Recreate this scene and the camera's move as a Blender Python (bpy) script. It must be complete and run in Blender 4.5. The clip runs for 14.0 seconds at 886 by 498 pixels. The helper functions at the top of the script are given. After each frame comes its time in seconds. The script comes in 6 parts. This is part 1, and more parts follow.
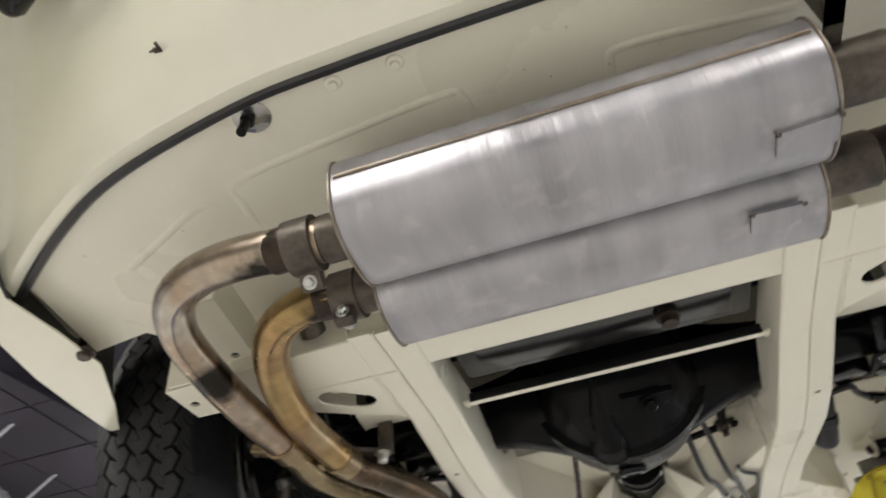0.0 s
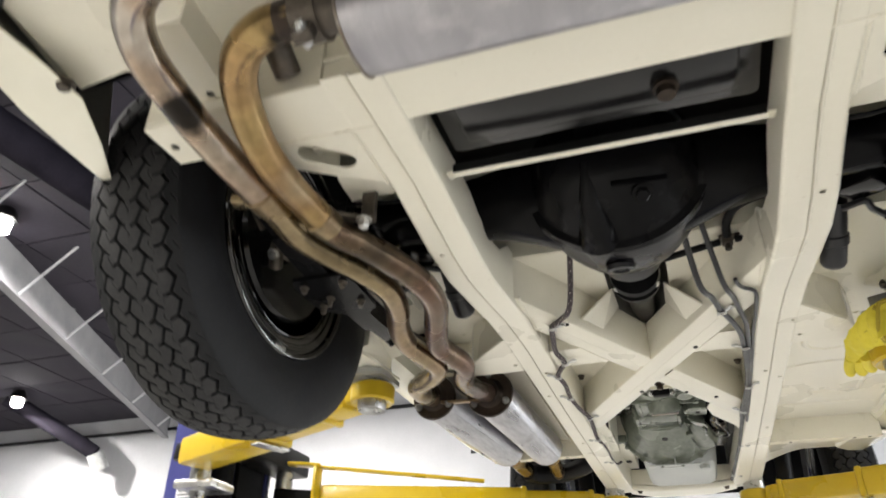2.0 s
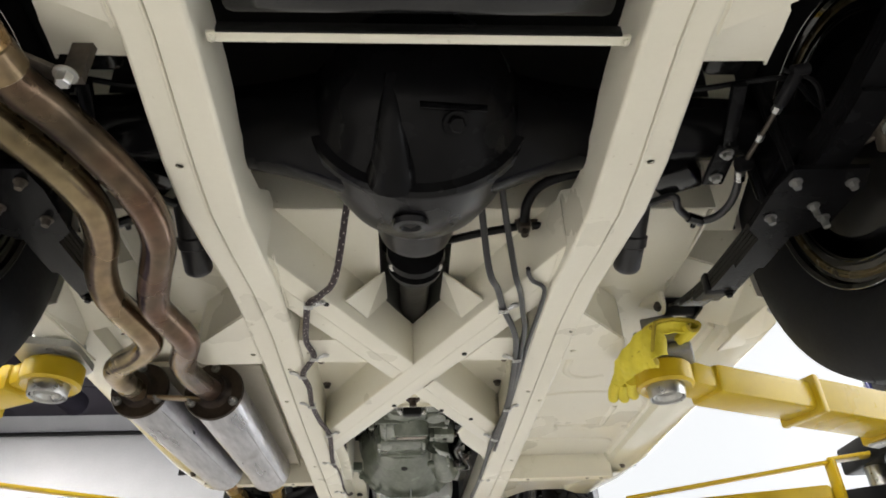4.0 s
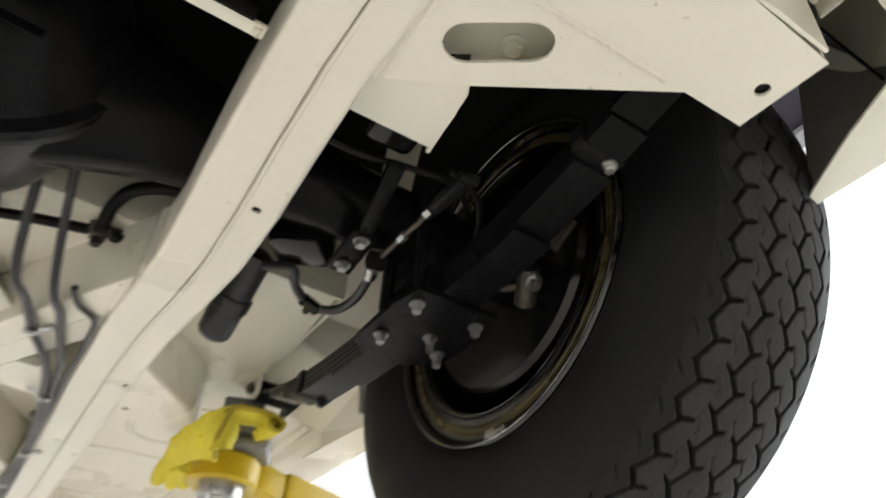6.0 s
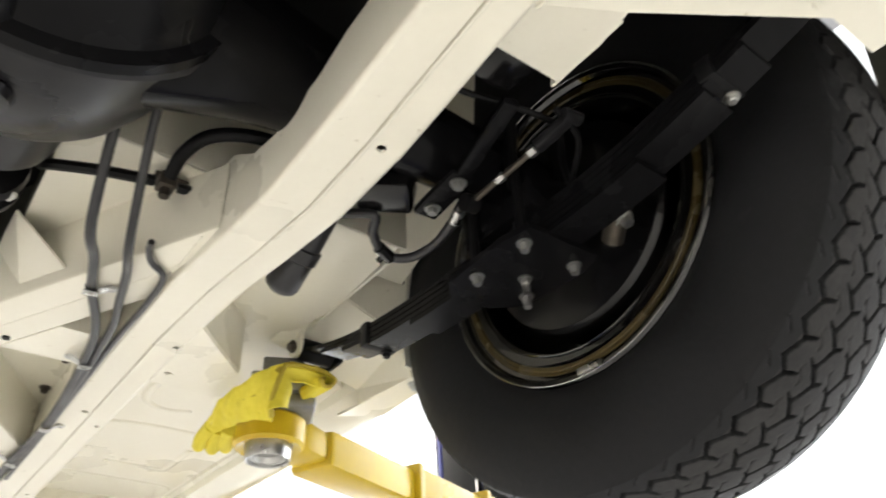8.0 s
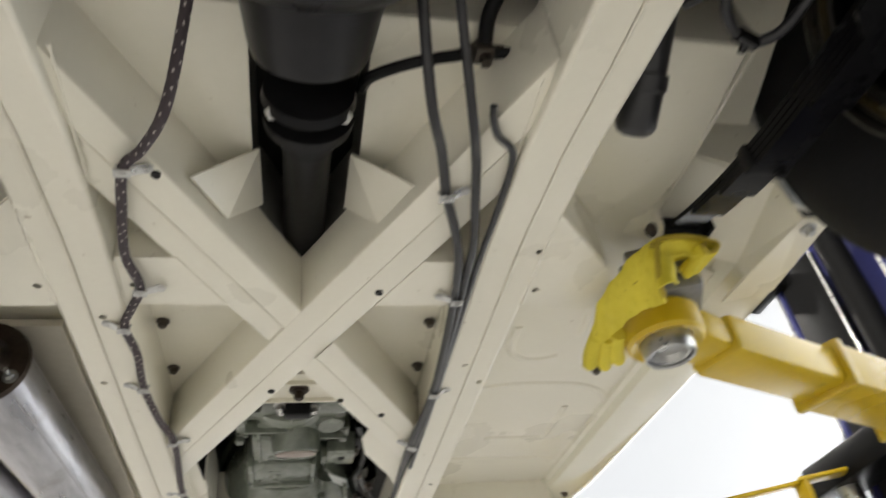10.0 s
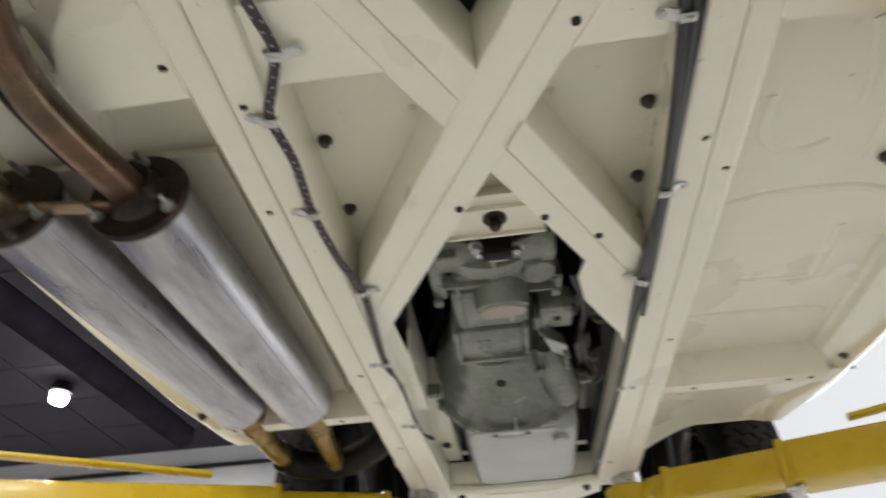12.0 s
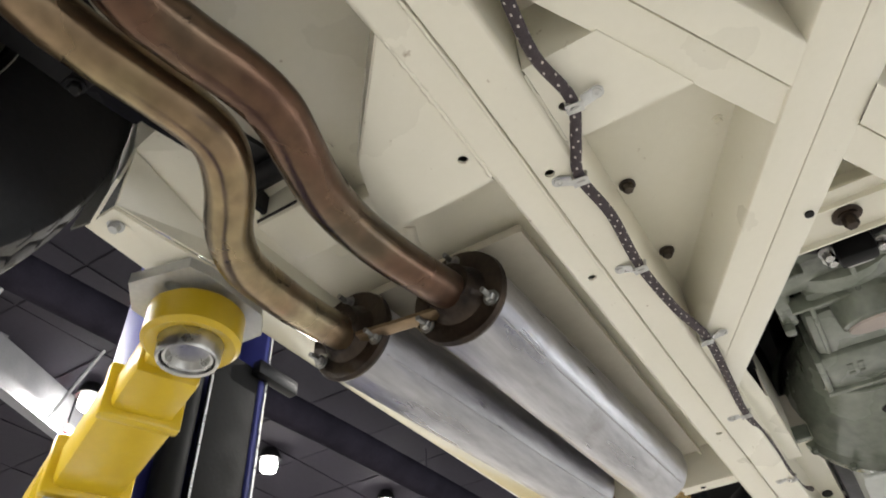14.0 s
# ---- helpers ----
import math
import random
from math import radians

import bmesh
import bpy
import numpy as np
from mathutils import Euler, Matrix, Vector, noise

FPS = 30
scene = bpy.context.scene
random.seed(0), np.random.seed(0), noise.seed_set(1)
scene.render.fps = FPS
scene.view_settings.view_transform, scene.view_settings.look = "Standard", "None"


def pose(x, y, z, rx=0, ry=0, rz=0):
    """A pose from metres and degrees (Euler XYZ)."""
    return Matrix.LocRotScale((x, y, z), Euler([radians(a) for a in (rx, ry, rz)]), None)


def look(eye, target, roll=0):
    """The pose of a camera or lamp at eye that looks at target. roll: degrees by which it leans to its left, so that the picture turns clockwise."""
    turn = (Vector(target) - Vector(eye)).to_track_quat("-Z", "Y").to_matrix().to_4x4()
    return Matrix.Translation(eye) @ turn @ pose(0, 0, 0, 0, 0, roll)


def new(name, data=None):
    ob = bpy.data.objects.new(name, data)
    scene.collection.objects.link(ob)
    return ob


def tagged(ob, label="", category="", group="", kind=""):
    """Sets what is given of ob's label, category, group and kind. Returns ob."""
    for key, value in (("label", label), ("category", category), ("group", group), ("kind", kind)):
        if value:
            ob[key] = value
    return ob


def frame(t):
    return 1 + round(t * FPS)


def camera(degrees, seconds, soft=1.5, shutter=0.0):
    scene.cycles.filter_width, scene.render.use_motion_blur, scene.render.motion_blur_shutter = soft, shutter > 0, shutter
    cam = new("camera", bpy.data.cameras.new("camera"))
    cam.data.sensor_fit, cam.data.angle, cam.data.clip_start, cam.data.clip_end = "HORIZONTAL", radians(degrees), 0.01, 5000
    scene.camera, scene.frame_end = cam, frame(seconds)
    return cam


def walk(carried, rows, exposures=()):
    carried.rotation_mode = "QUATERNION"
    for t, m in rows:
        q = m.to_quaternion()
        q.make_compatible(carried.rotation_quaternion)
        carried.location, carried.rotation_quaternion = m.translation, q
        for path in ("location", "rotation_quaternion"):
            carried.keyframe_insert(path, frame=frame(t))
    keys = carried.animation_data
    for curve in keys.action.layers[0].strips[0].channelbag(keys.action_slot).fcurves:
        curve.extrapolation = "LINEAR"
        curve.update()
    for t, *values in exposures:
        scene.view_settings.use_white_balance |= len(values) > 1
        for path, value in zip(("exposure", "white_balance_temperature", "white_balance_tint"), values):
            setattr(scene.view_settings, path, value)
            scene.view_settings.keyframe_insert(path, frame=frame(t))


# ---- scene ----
# A cream open-top car on a two-post lift, seen from below by a hand-held camera.
# x: to the car's right, y: to its front, z: up; the rear axle stands near y = 0.1.
cam = camera(63.2, 14.0, 1.7, 0.5)
PATH = [
    (0, (-0.004, -1.015, 1.313), (-0.351, 0.458, 2.62), -6.9),
    (0.5, (0.045, -1.01, 1.302), (-0.51, 0.445, 2.558), -5.5),
    (1, (0.06, -1.007, 1.281), (-0.538, 0.499, 2.453), -3.8),
    (1.5, (0.08, -0.978, 1.255), (-0.509, 0.585, 2.355), -2.0),
    (1.7, (0.08, -0.954, 1.237), (-0.494, 0.635, 2.307), -1.0),
    (2, (0.049, -0.888, 1.219), (-0.518, 0.739, 2.235), 0.9),
    (2.3, (0.008, -0.785, 1.212), (-0.507, 0.846, 2.249), 5.1),
    (2.5, (-0.024, -0.714, 1.227), (-0.322, 0.943, 2.308), 3.0),
    (2.7, (-0.034, -0.67, 1.238), (-0.119, 0.972, 2.377), -0.7),
    (4.8, (0.001, -0.606, 1.243), (0.241, 1.102, 2.255), -1.0),
    (5, (0.008, -0.609, 1.25), (0.343, 1.105, 2.225), -0.0),
    (5.2, (0.025, -0.607, 1.267), (0.474, 1.087, 2.231), 0.5),
    (5.5, (0.072, -0.578, 1.298), (0.67, 1.05, 2.294), 2.2),
    (5.7, (0.112, -0.545, 1.322), (0.803, 0.975, 2.423), 3.3),
    (6, (0.16, -0.474, 1.38), (0.98, 0.877, 2.606), 3.6),
    (6.2, (0.161, -0.439, 1.408), (1.063, 0.839, 2.653), 2.5),
    (6.5, (0.13, -0.421, 1.431), (1.084, 0.744, 2.749), 3.3),
    (7, (0.056, -0.408, 1.421), (1.098, 0.64, 2.768), 0.9),
    (7.2, (0.039, -0.398, 1.406), (1.115, 0.655, 2.721), -0.3),
    (7.5, (0.036, -0.385, 1.378), (1.132, 0.759, 2.599), -1.4),
    (8, (0.025, -0.354, 1.36), (1.057, 0.911, 2.516), -3.1),
    (8.2, (0.01, -0.343, 1.358), (0.99, 0.959, 2.517), -2.6),
    (10.3, (-0.01, -0.043, 1.291), (0.275, 1.494, 2.54), -7.0),
    (10.5, (0.022, 0.022, 1.288), (0.221, 1.592, 2.509), -5.1),
    (10.8, (0.031, 0.082, 1.279), (0.123, 1.693, 2.461), -2.2),
    (11, (0.021, 0.105, 1.271), (0.106, 1.739, 2.421), -1.9),
    (11.5, (0.023, 0.149, 1.262), (0.096, 1.809, 2.374), -3.4),
    (11.7, (0.024, 0.157, 1.264), (0.017, 1.81, 2.39), -2.4),
    (12, (-0.002, 0.164, 1.273), (-0.149, 1.779, 2.443), -3.3),
    (12.5, (-0.032, 0.162, 1.286), (-0.461, 1.698, 2.494), -2.2),
    (12.7, (-0.041, 0.16, 1.29), (-0.567, 1.661, 2.502), -1.4),
    (13, (-0.071, 0.17, 1.287), (-0.697, 1.606, 2.53), -1.6),
    (13.5, (-0.096, 0.18, 1.303), (-0.816, 1.539, 2.582), -2.2),
    (14, (-0.096, 0.193, 1.319), (-0.836, 1.481, 2.659), -3.3),
]
EXPOSURES = [(0.0, 0.24), (1.5, 0.54), (2.7, 0.6), (5.0, 0.1), (5.5, 0.06), (6.0, 0.58), (6.5, 1.02), (7.0, 0.88), (7.5, 0.95), (8.2, 1.0), (10.5, 0.0), (11.0, -0.08), (11.5, 0.0), (12.5, 0.22), (13.5, 0.38), (14.0, 0.48)]
walk(cam, [(t, look(eye, target, roll)) for t, eye, target, roll in PATH], EXPOSURES)

# ---- light ----
world = bpy.data.worlds.new("hall_air")
scene.world = world
world.use_nodes = True
world.node_tree.nodes["Background"].inputs[0].default_value = (0.8, 0.9, 1.0, 1)
world.node_tree.nodes["Background"].inputs[1].default_value = 0.0

LAMP_SPOTS = [(-8.1, 4.8), (-7.5, 7.5), (-7.0, 9.8), (-13.8, 10.6), (-7.8, -1.0), (-1.9, -5.6), (1.0, 7.0), (-4.6, -5.4), (-3.0, -2.5), (-3.2, -9.0), (-6.4, -9.2), (-2.6, -13.0), (3.9, -7.2)]
LAMP_Z, LAMP_WATTS, REAR_WATTS = 6.35, 400.0, 208.0


def lamp(name, place, size, watts, colour=(1.0, 0.96, 0.9), turn=(0, 0, 0), size_y=None):
    data = bpy.data.lights.new(name, "AREA")
    data.shape, data.size, data.energy, data.color = "DISK", size, watts, colour
    if size_y:
        data.shape, data.size_y = "RECTANGLE", size_y
    ob = new(name, data)
    ob.location = place
    ob.rotation_euler = [radians(a) for a in turn]
    return ob


for lx, ly in LAMP_SPOTS:
    lamp("high_bay_light", (lx, ly, LAMP_Z - 0.225), 0.22, LAMP_WATTS if ly > -2 else REAR_WATTS)
# large fill light, added where a doorway is assumed
lamp("east_fill_light", (5.25, 4.5, 3.1), 5.6, 420.0, (0.95, 0.98, 1.0), (0, 90, 0), 14.0)


# ---- materials ----
def mat(name, c1, c2, rough=(0.4, 0.6), metal=0.0, scale=6.0, fine=90.0, bump=0.05, coat=0.0, speck=None, stretch=(1, 1, 1), spec=0.5):
    """Two colours mixed by a coarse and a fine noise, roughness that wanders, fine relief; speck: colour and amount of small stains."""
    m = bpy.data.materials.new(name)
    m.use_nodes = True
    nt = m.node_tree
    bsdf = nt.nodes["Principled BSDF"]
    tc, mp = nt.nodes.new("ShaderNodeTexCoord"), nt.nodes.new("ShaderNodeMapping")
    mp.inputs["Scale"].default_value = stretch
    nt.links.new(tc.outputs["Object"], mp.inputs[0])
    n1, n2 = nt.nodes.new("ShaderNodeTexNoise"), nt.nodes.new("ShaderNodeTexNoise")
    n1.inputs["Scale"].default_value, n2.inputs["Scale"].default_value = scale, fine
    n1.inputs["Detail"].default_value = n2.inputs["Detail"].default_value = 6
    for n in (n1, n2):
        nt.links.new(mp.outputs[0], n.inputs["Vector"])
    add = nt.nodes.new("ShaderNodeMath")
    add.operation = "MULTIPLY_ADD"
    nt.links.new(n2.outputs[0], add.inputs[0])
    add.inputs[1].default_value = 0.35
    nt.links.new(n1.outputs[0], add.inputs[2])
    rng = nt.nodes.new("ShaderNodeMapRange")
    nt.links.new(add.outputs[0], rng.inputs[0])
    rng.inputs[1].default_value, rng.inputs[2].default_value = 0.48, 0.88
    mix = nt.nodes.new("ShaderNodeMix")
    mix.data_type = "RGBA"
    nt.links.new(rng.outputs[0], mix.inputs[0])
    mix.inputs[6].default_value, mix.inputs[7].default_value = (*c1, 1), (*c2, 1)
    out = mix.outputs[2]
    if speck:
        n3 = nt.nodes.new("ShaderNodeTexNoise")
        n3.inputs["Scale"].default_value, n3.inputs["Detail"].default_value = speck[2], 8
        nt.links.new(tc.outputs["Object"], n3.inputs["Vector"])
        r3 = nt.nodes.new("ShaderNodeMapRange")
        nt.links.new(n3.outputs[0], r3.inputs[0])
        r3.inputs[1].default_value, r3.inputs[2].default_value = 0.72 - speck[1] * 0.3, 0.8
        m3 = nt.nodes.new("ShaderNodeMix")
        m3.data_type = "RGBA"
        nt.links.new(r3.outputs[0], m3.inputs[0])
        nt.links.new(out, m3.inputs[6])
        m3.inputs[7].default_value = (*speck[0], 1)
        out = m3.outputs[2]
    nt.links.new(out, bsdf.inputs["Base Color"])
    rr = nt.nodes.new("ShaderNodeMapRange")
    nt.links.new(n1.outputs[0], rr.inputs[0])
    rr.inputs[1].default_value, rr.inputs[2].default_value = 0.3, 0.7
    rr.inputs[3].default_value, rr.inputs[4].default_value = rough
    nt.links.new(rr.outputs[0], bsdf.inputs["Roughness"])
    bsdf.inputs["Metallic"].default_value = metal
    bsdf.inputs["Coat Weight"].default_value = coat
    bsdf.inputs["Specular IOR Level"].default_value = spec
    bsdf.inputs["Coat Roughness"].default_value = 0.04 if coat > 0.5 else 0.12
    if bump:
        b = nt.nodes.new("ShaderNodeBump")
        b.inputs["Strength"].default_value, b.inputs["Distance"].default_value = bump, 0.004
        nt.links.new(n2.outputs[0], b.inputs["Height"])
        nt.links.new(b.outputs[0], bsdf.inputs["Normal"])
    return m


def heat_tint(name, colours, soot=()):
    """Exhaust steel whose tint wanders along the pipe; soot: places with a radius where it is blackened."""
    m = mat(name, (0.2, 0.2, 0.2), (0.3, 0.3, 0.3), (0.18, 0.36), 0.86, 7, 140, 0.05)
    nt = m.node_tree
    bsdf = nt.nodes["Principled BSDF"]
    tc = nt.nodes.new("ShaderNodeTexCoord")
    wide, streak = nt.nodes.new("ShaderNodeTexNoise"), nt.nodes.new("ShaderNodeTexNoise")
    wide.inputs["Scale"].default_value, wide.inputs["Detail"].default_value = 6.0, 3
    streak.inputs["Scale"].default_value, streak.inputs["Detail"].default_value = 55.0, 5
    ramp, mix = nt.nodes.new("ShaderNodeValToRGB"), nt.nodes.new("ShaderNodeMix")
    ramp.color_ramp.interpolation = "B_SPLINE"
    for k, c in enumerate(colours):
        at = 0.30 + 0.42 * k / (len(colours) - 1)
        e = ramp.color_ramp.elements[k] if k < 2 else ramp.color_ramp.elements.new(at)
        e.position, e.color = at, (*c, 1)
    mix.data_type, mix.blend_type = "RGBA", "MULTIPLY"
    mix.inputs[0].default_value = 1.0
    dim = nt.nodes.new("ShaderNodeMapRange")
    dim.inputs[1].default_value, dim.inputs[2].default_value, dim.inputs[3].default_value, dim.inputs[4].default_value = 0.3, 0.7, 0.72, 1.12
    for n in (wide, streak):
        nt.links.new(tc.outputs["Object"], n.inputs["Vector"])
    nt.links.new(wide.outputs[0], ramp.inputs[0])
    nt.links.new(streak.outputs[0], dim.inputs[0])
    nt.links.new(ramp.outputs[0], mix.inputs[6])
    nt.links.new(dim.outputs[0], mix.inputs[7])
    out = mix.outputs[2]
    for place, radius in soot:
        gap, rag, edge, black = (nt.nodes.new(k) for k in ("ShaderNodeVectorMath", "ShaderNodeMath", "ShaderNodeMapRange", "ShaderNodeMix"))
        gap.operation, rag.operation = "DISTANCE", "MULTIPLY_ADD"
        gap.inputs[1].default_value = Vector(place) - Vector((0.0, 1.2, 1.56))
        nt.links.new(tc.outputs["Object"], gap.inputs[0])
        nt.links.new(streak.outputs[0], rag.inputs[0])
        rag.inputs[1].default_value = radius * 0.9
        nt.links.new(gap.outputs["Value"], rag.inputs[2])
        edge.inputs[1].default_value, edge.inputs[2].default_value, edge.inputs[3].default_value, edge.inputs[4].default_value = radius * 1.1, radius * 1.6, 0.96, 0.0
        nt.links.new(rag.outputs[0], edge.inputs[0])
        black.data_type = "RGBA"
        nt.links.new(edge.outputs[0], black.inputs[0])
        nt.links.new(out, black.inputs[6])
        black.inputs[7].default_value = (0.012, 0.011, 0.010, 1)
        out = black.outputs[2]
    nt.links.new(out, bsdf.inputs["Base Color"])
    return m


def glow(name, colour, strength):
    m = bpy.data.materials.new(name)
    m.use_nodes = True
    bsdf = m.node_tree.nodes["Principled BSDF"]
    bsdf.inputs["Base Color"].default_value = (*colour, 1)
    bsdf.inputs["Emission Color"].default_value = (*colour, 1)
    bsdf.inputs["Emission Strength"].default_value = strength
    return m


CREAM = mat("cream_paint", (0.768, 0.738, 0.622), (0.808, 0.778, 0.666), (0.26, 0.33), 0, 4.5, 130, 0.045, 0.25, ((0.40, 0.33, 0.23), 0.04, 90))
CREAM_GLOSS = mat("cream_gloss_paint", (0.765, 0.745, 0.61), (0.815, 0.795, 0.67), (0.12, 0.22), 0, 2.0, 40, 0.004, 0.9)
BLACK = mat("black_gloss_paint", (0.004, 0.004, 0.0045), (0.009, 0.009, 0.010), (0.08, 0.2), 0, 7, 80, 0.03, 0.0, None, (1, 1, 1), 0.38)
BLACK_SATIN = mat("black_satin_paint", (0.005, 0.005, 0.0055), (0.011, 0.011, 0.012), (0.3, 0.5), 0, 9, 90, 0.1, 0, None, (1, 1, 1), 0.13)
AXLE_BLACK = mat("axle_black_paint", (0.003, 0.003, 0.0036), (0.007, 0.007, 0.0078), (0.14, 0.30), 0.0, 8, 60, 0.05, 0, None, (1, 1, 1), 0.10)
SPRING_BLACK = mat("spring_black_paint", (0.0035, 0.0035, 0.004), (0.008, 0.008, 0.0088), (0.16, 0.34), 0, 9, 80, 0.05, 0, None, (1, 1, 1), 0.08)
RIM = mat("gloss_black_rim_paint", (0.003, 0.003, 0.003), (0.006, 0.006, 0.006), (0.03, 0.09), 0.0, 5, 60, 0.01, 0.0, None, (1, 1, 1), 0.8)
# pale metal that paints the line of reflected light on the rim
RIM_EDGE = mat("pale_rim_glint", (0.25, 0.25, 0.24), (0.45, 0.45, 0.44), (0.1, 0.2), 0.8, 9, 80, 0.03)
RUBBER = mat("tyre_rubber", (0.0098, 0.0102, 0.0116), (0.0168, 0.0173, 0.0190), (0.5, 0.75), 0, 9, 150, 0.12, 0, ((0.032, 0.032, 0.034), 0.1, 26), (1, 1, 1), 0.2)
TREAD = mat("dusty_tread_rubber", (0.027, 0.027, 0.0285), (0.046, 0.0458, 0.0465), (0.7, 0.9), 0, 20, 160, 0.2, 0, None, (1, 1, 1), 0.2)
# colour of a reflection that is painted on the right rims
GOLD_BAND = mat("painted_rim_reflection", (0.032, 0.025, 0.011), (0.105, 0.076, 0.026), (0.2, 0.36), 0.2, 8, 60, 0.05)
HOSE = mat("hose_rubber", (0.012, 0.012, 0.0135), (0.028, 0.028, 0.031), (0.28, 0.45), 0, 20, 200, 0.05)
ALU = mat("aluminised_steel", (0.33, 0.325, 0.345), (0.47, 0.465, 0.49), (0.30, 0.52), 0.72, 20, 60, 0.55, 0, ((0.56, 0.55, 0.57), 0.55, 30), (1, 0.16, 0.16), 0.5)
ALU_BRIGHT = mat("polished_silencer_steel", (0.34, 0.34, 0.36), (0.52, 0.52, 0.545), (0.24, 0.42), 0.9, 30, 120, 0.25, 0, ((0.27, 0.25, 0.24), 0.28, 12), (1, 0.16, 1))
RUST = heat_tint("olive_heat_tinted_pipe", [(0.13, 0.095, 0.052), (0.33, 0.265, 0.15), (0.19, 0.115, 0.072), (0.40, 0.34, 0.215)])
RUST_BLUE = heat_tint("red_brown_heat_tinted_pipe", [(0.055, 0.042, 0.030), (0.135, 0.100, 0.064), (0.120, 0.056, 0.036), (0.115, 0.090, 0.064)])
RUST_SILVER = heat_tint("grey_tan_pipe", [(0.26, 0.205, 0.15), (0.46, 0.41, 0.34), (0.34, 0.225, 0.14), (0.50, 0.47, 0.42)], [((-0.285, -0.548, 1.752), 0.030), ((-0.428, -0.40, 1.756), 0.030)])
RUST_GOLD = heat_tint("gold_tinted_pipe", [(0.20, 0.135, 0.06), (0.42, 0.305, 0.135), (0.30, 0.17, 0.075), (0.40, 0.33, 0.21)], [((-0.262, -0.455, 1.757), 0.028)])
RUST_DARK = mat("rusted_flange", (0.022, 0.018, 0.016), (0.066, 0.048, 0.036), (0.3, 0.55), 0.8, 30, 160, 0.25)
SOOT = mat("sooted_clamp_steel", (0.06, 0.052, 0.044), (0.15, 0.128, 0.105), (0.35, 0.6), 0.7, 30, 160, 0.2)
NUT = mat("dull_zinc_nut", (0.22, 0.22, 0.215), (0.36, 0.36, 0.35), (0.25, 0.45), 0.9, 40, 200, 0.05)
WELD = mat("rusty_seam", (0.20, 0.15, 0.10), (0.36, 0.33, 0.30), (0.35, 0.6), 0.8, 40, 200, 0.2)
ZINC = mat("zinc_plated_steel", (0.42, 0.42, 0.41), (0.58, 0.58, 0.56), (0.22, 0.42), 0.95, 40, 200, 0.05)
GALV = mat("galvanised_plate", (0.45, 0.46, 0.46), (0.6, 0.61, 0.6), (0.4, 0.6), 0.6, 18, 160, 0.1)
GEAR = mat("grey_green_gearbox_paint", (0.090, 0.106, 0.083), (0.205, 0.224, 0.182), (0.16, 0.34), 0.05, 7, 90, 0.2, 0.35, ((0.02, 0.022, 0.018), 0.5, 13))
PAD_STEEL = mat("dull_pad_steel", (0.20, 0.20, 0.20), (0.31, 0.31, 0.305), (0.35, 0.55), 0.5, 18, 160, 0.1)
PAN = mat("pale_grey_sump_paint", (0.40, 0.42, 0.41), (0.50, 0.52, 0.50), (0.3, 0.5), 0.1, 10, 90, 0.08)
# for black parts, and for shade painted on tunnel, axle floor and wheel arches
BLACK_MATT = mat("black_paint_and_shade", (0.005, 0.005, 0.005), (0.010, 0.010, 0.010), (0.5, 0.7), 0, 9, 90, 0.1, 0, None, (1, 1, 1), 0.12)
GIRDER = mat("grey_girder_paint", (0.055, 0.055, 0.062), (0.08, 0.08, 0.088), (0.5, 0.7), 0, 3, 40, 0.03)
GIRDER_WEB = mat("grey_beam_paint", (0.21, 0.21, 0.225), (0.27, 0.27, 0.285), (0.6, 0.8), 0, 3, 40, 0.03, 0, None, (1, 1, 1), 0.2)
GIRDER_PALE = mat("pale_grey_girder_paint", (0.15, 0.15, 0.165), (0.20, 0.20, 0.215), (0.5, 0.7), 0, 3, 40, 0.03)
# a darker cream, with the shield's shade put into the colour
SHIELD = mat("shaded_shield_plate", (0.46, 0.43, 0.36), (0.54, 0.51, 0.43), (0.35, 0.5), 0.15, 8, 90, 0.05)
# underseal of the wing, also the painted shade of tunnel walls and arch
UNDERSEAL_SHADE = mat("underseal_and_shade", (0.13, 0.13, 0.11), (0.19, 0.19, 0.165), (0.6, 0.8), 0, 10, 70, 0.4)
AXLE = mat("axle_grey_black_paint", (0.009, 0.009, 0.0105), (0.020, 0.020, 0.022), (0.22, 0.40), 0.0, 8, 60, 0.06, 0.0, None, (1, 1, 1), 0.17)
RED = mat("red_lamp_plastic", (0.32, 0.012, 0.012), (0.42, 0.02, 0.018), (0.06, 0.14), 0, 8, 80, 0.01, 0.5)
YELLOW = mat("yellow_lift_paint", (0.53, 0.36, 0.008), (0.61, 0.43, 0.018), (0.25, 0.4), 0, 5, 70, 0.04, 0.1, ((0.22, 0.15, 0.03), 0.2, 18))
GLOVE = mat("yellow_leather", (0.66, 0.55, 0.03), (0.78, 0.67, 0.07), (0.6, 0.8), 0, 20, 140, 0.3)
GLOVE_EDGE = mat("brown_stained_hem", (0.36, 0.27, 0.02), (0.50, 0.39, 0.035), (0.6, 0.8), 0, 30, 160, 0.3)
BLUE = mat("blue_lift_paint", (0.03, 0.035, 0.16), (0.045, 0.05, 0.21), (0.3, 0.45), 0, 4, 60, 0.03)
WHITE = mat("white_wall_paint", (0.37, 0.375, 0.395), (0.43, 0.435, 0.455), (0.6, 0.8), 0, 1.5, 30, 0.03)
CEIL = mat("black_ceiling_paint", (0.0195, 0.0175, 0.0245), (0.030, 0.027, 0.037), (0.7, 0.9), 0, 1.2, 20, 0.1, 0, None, (1, 1, 1), 0.2)
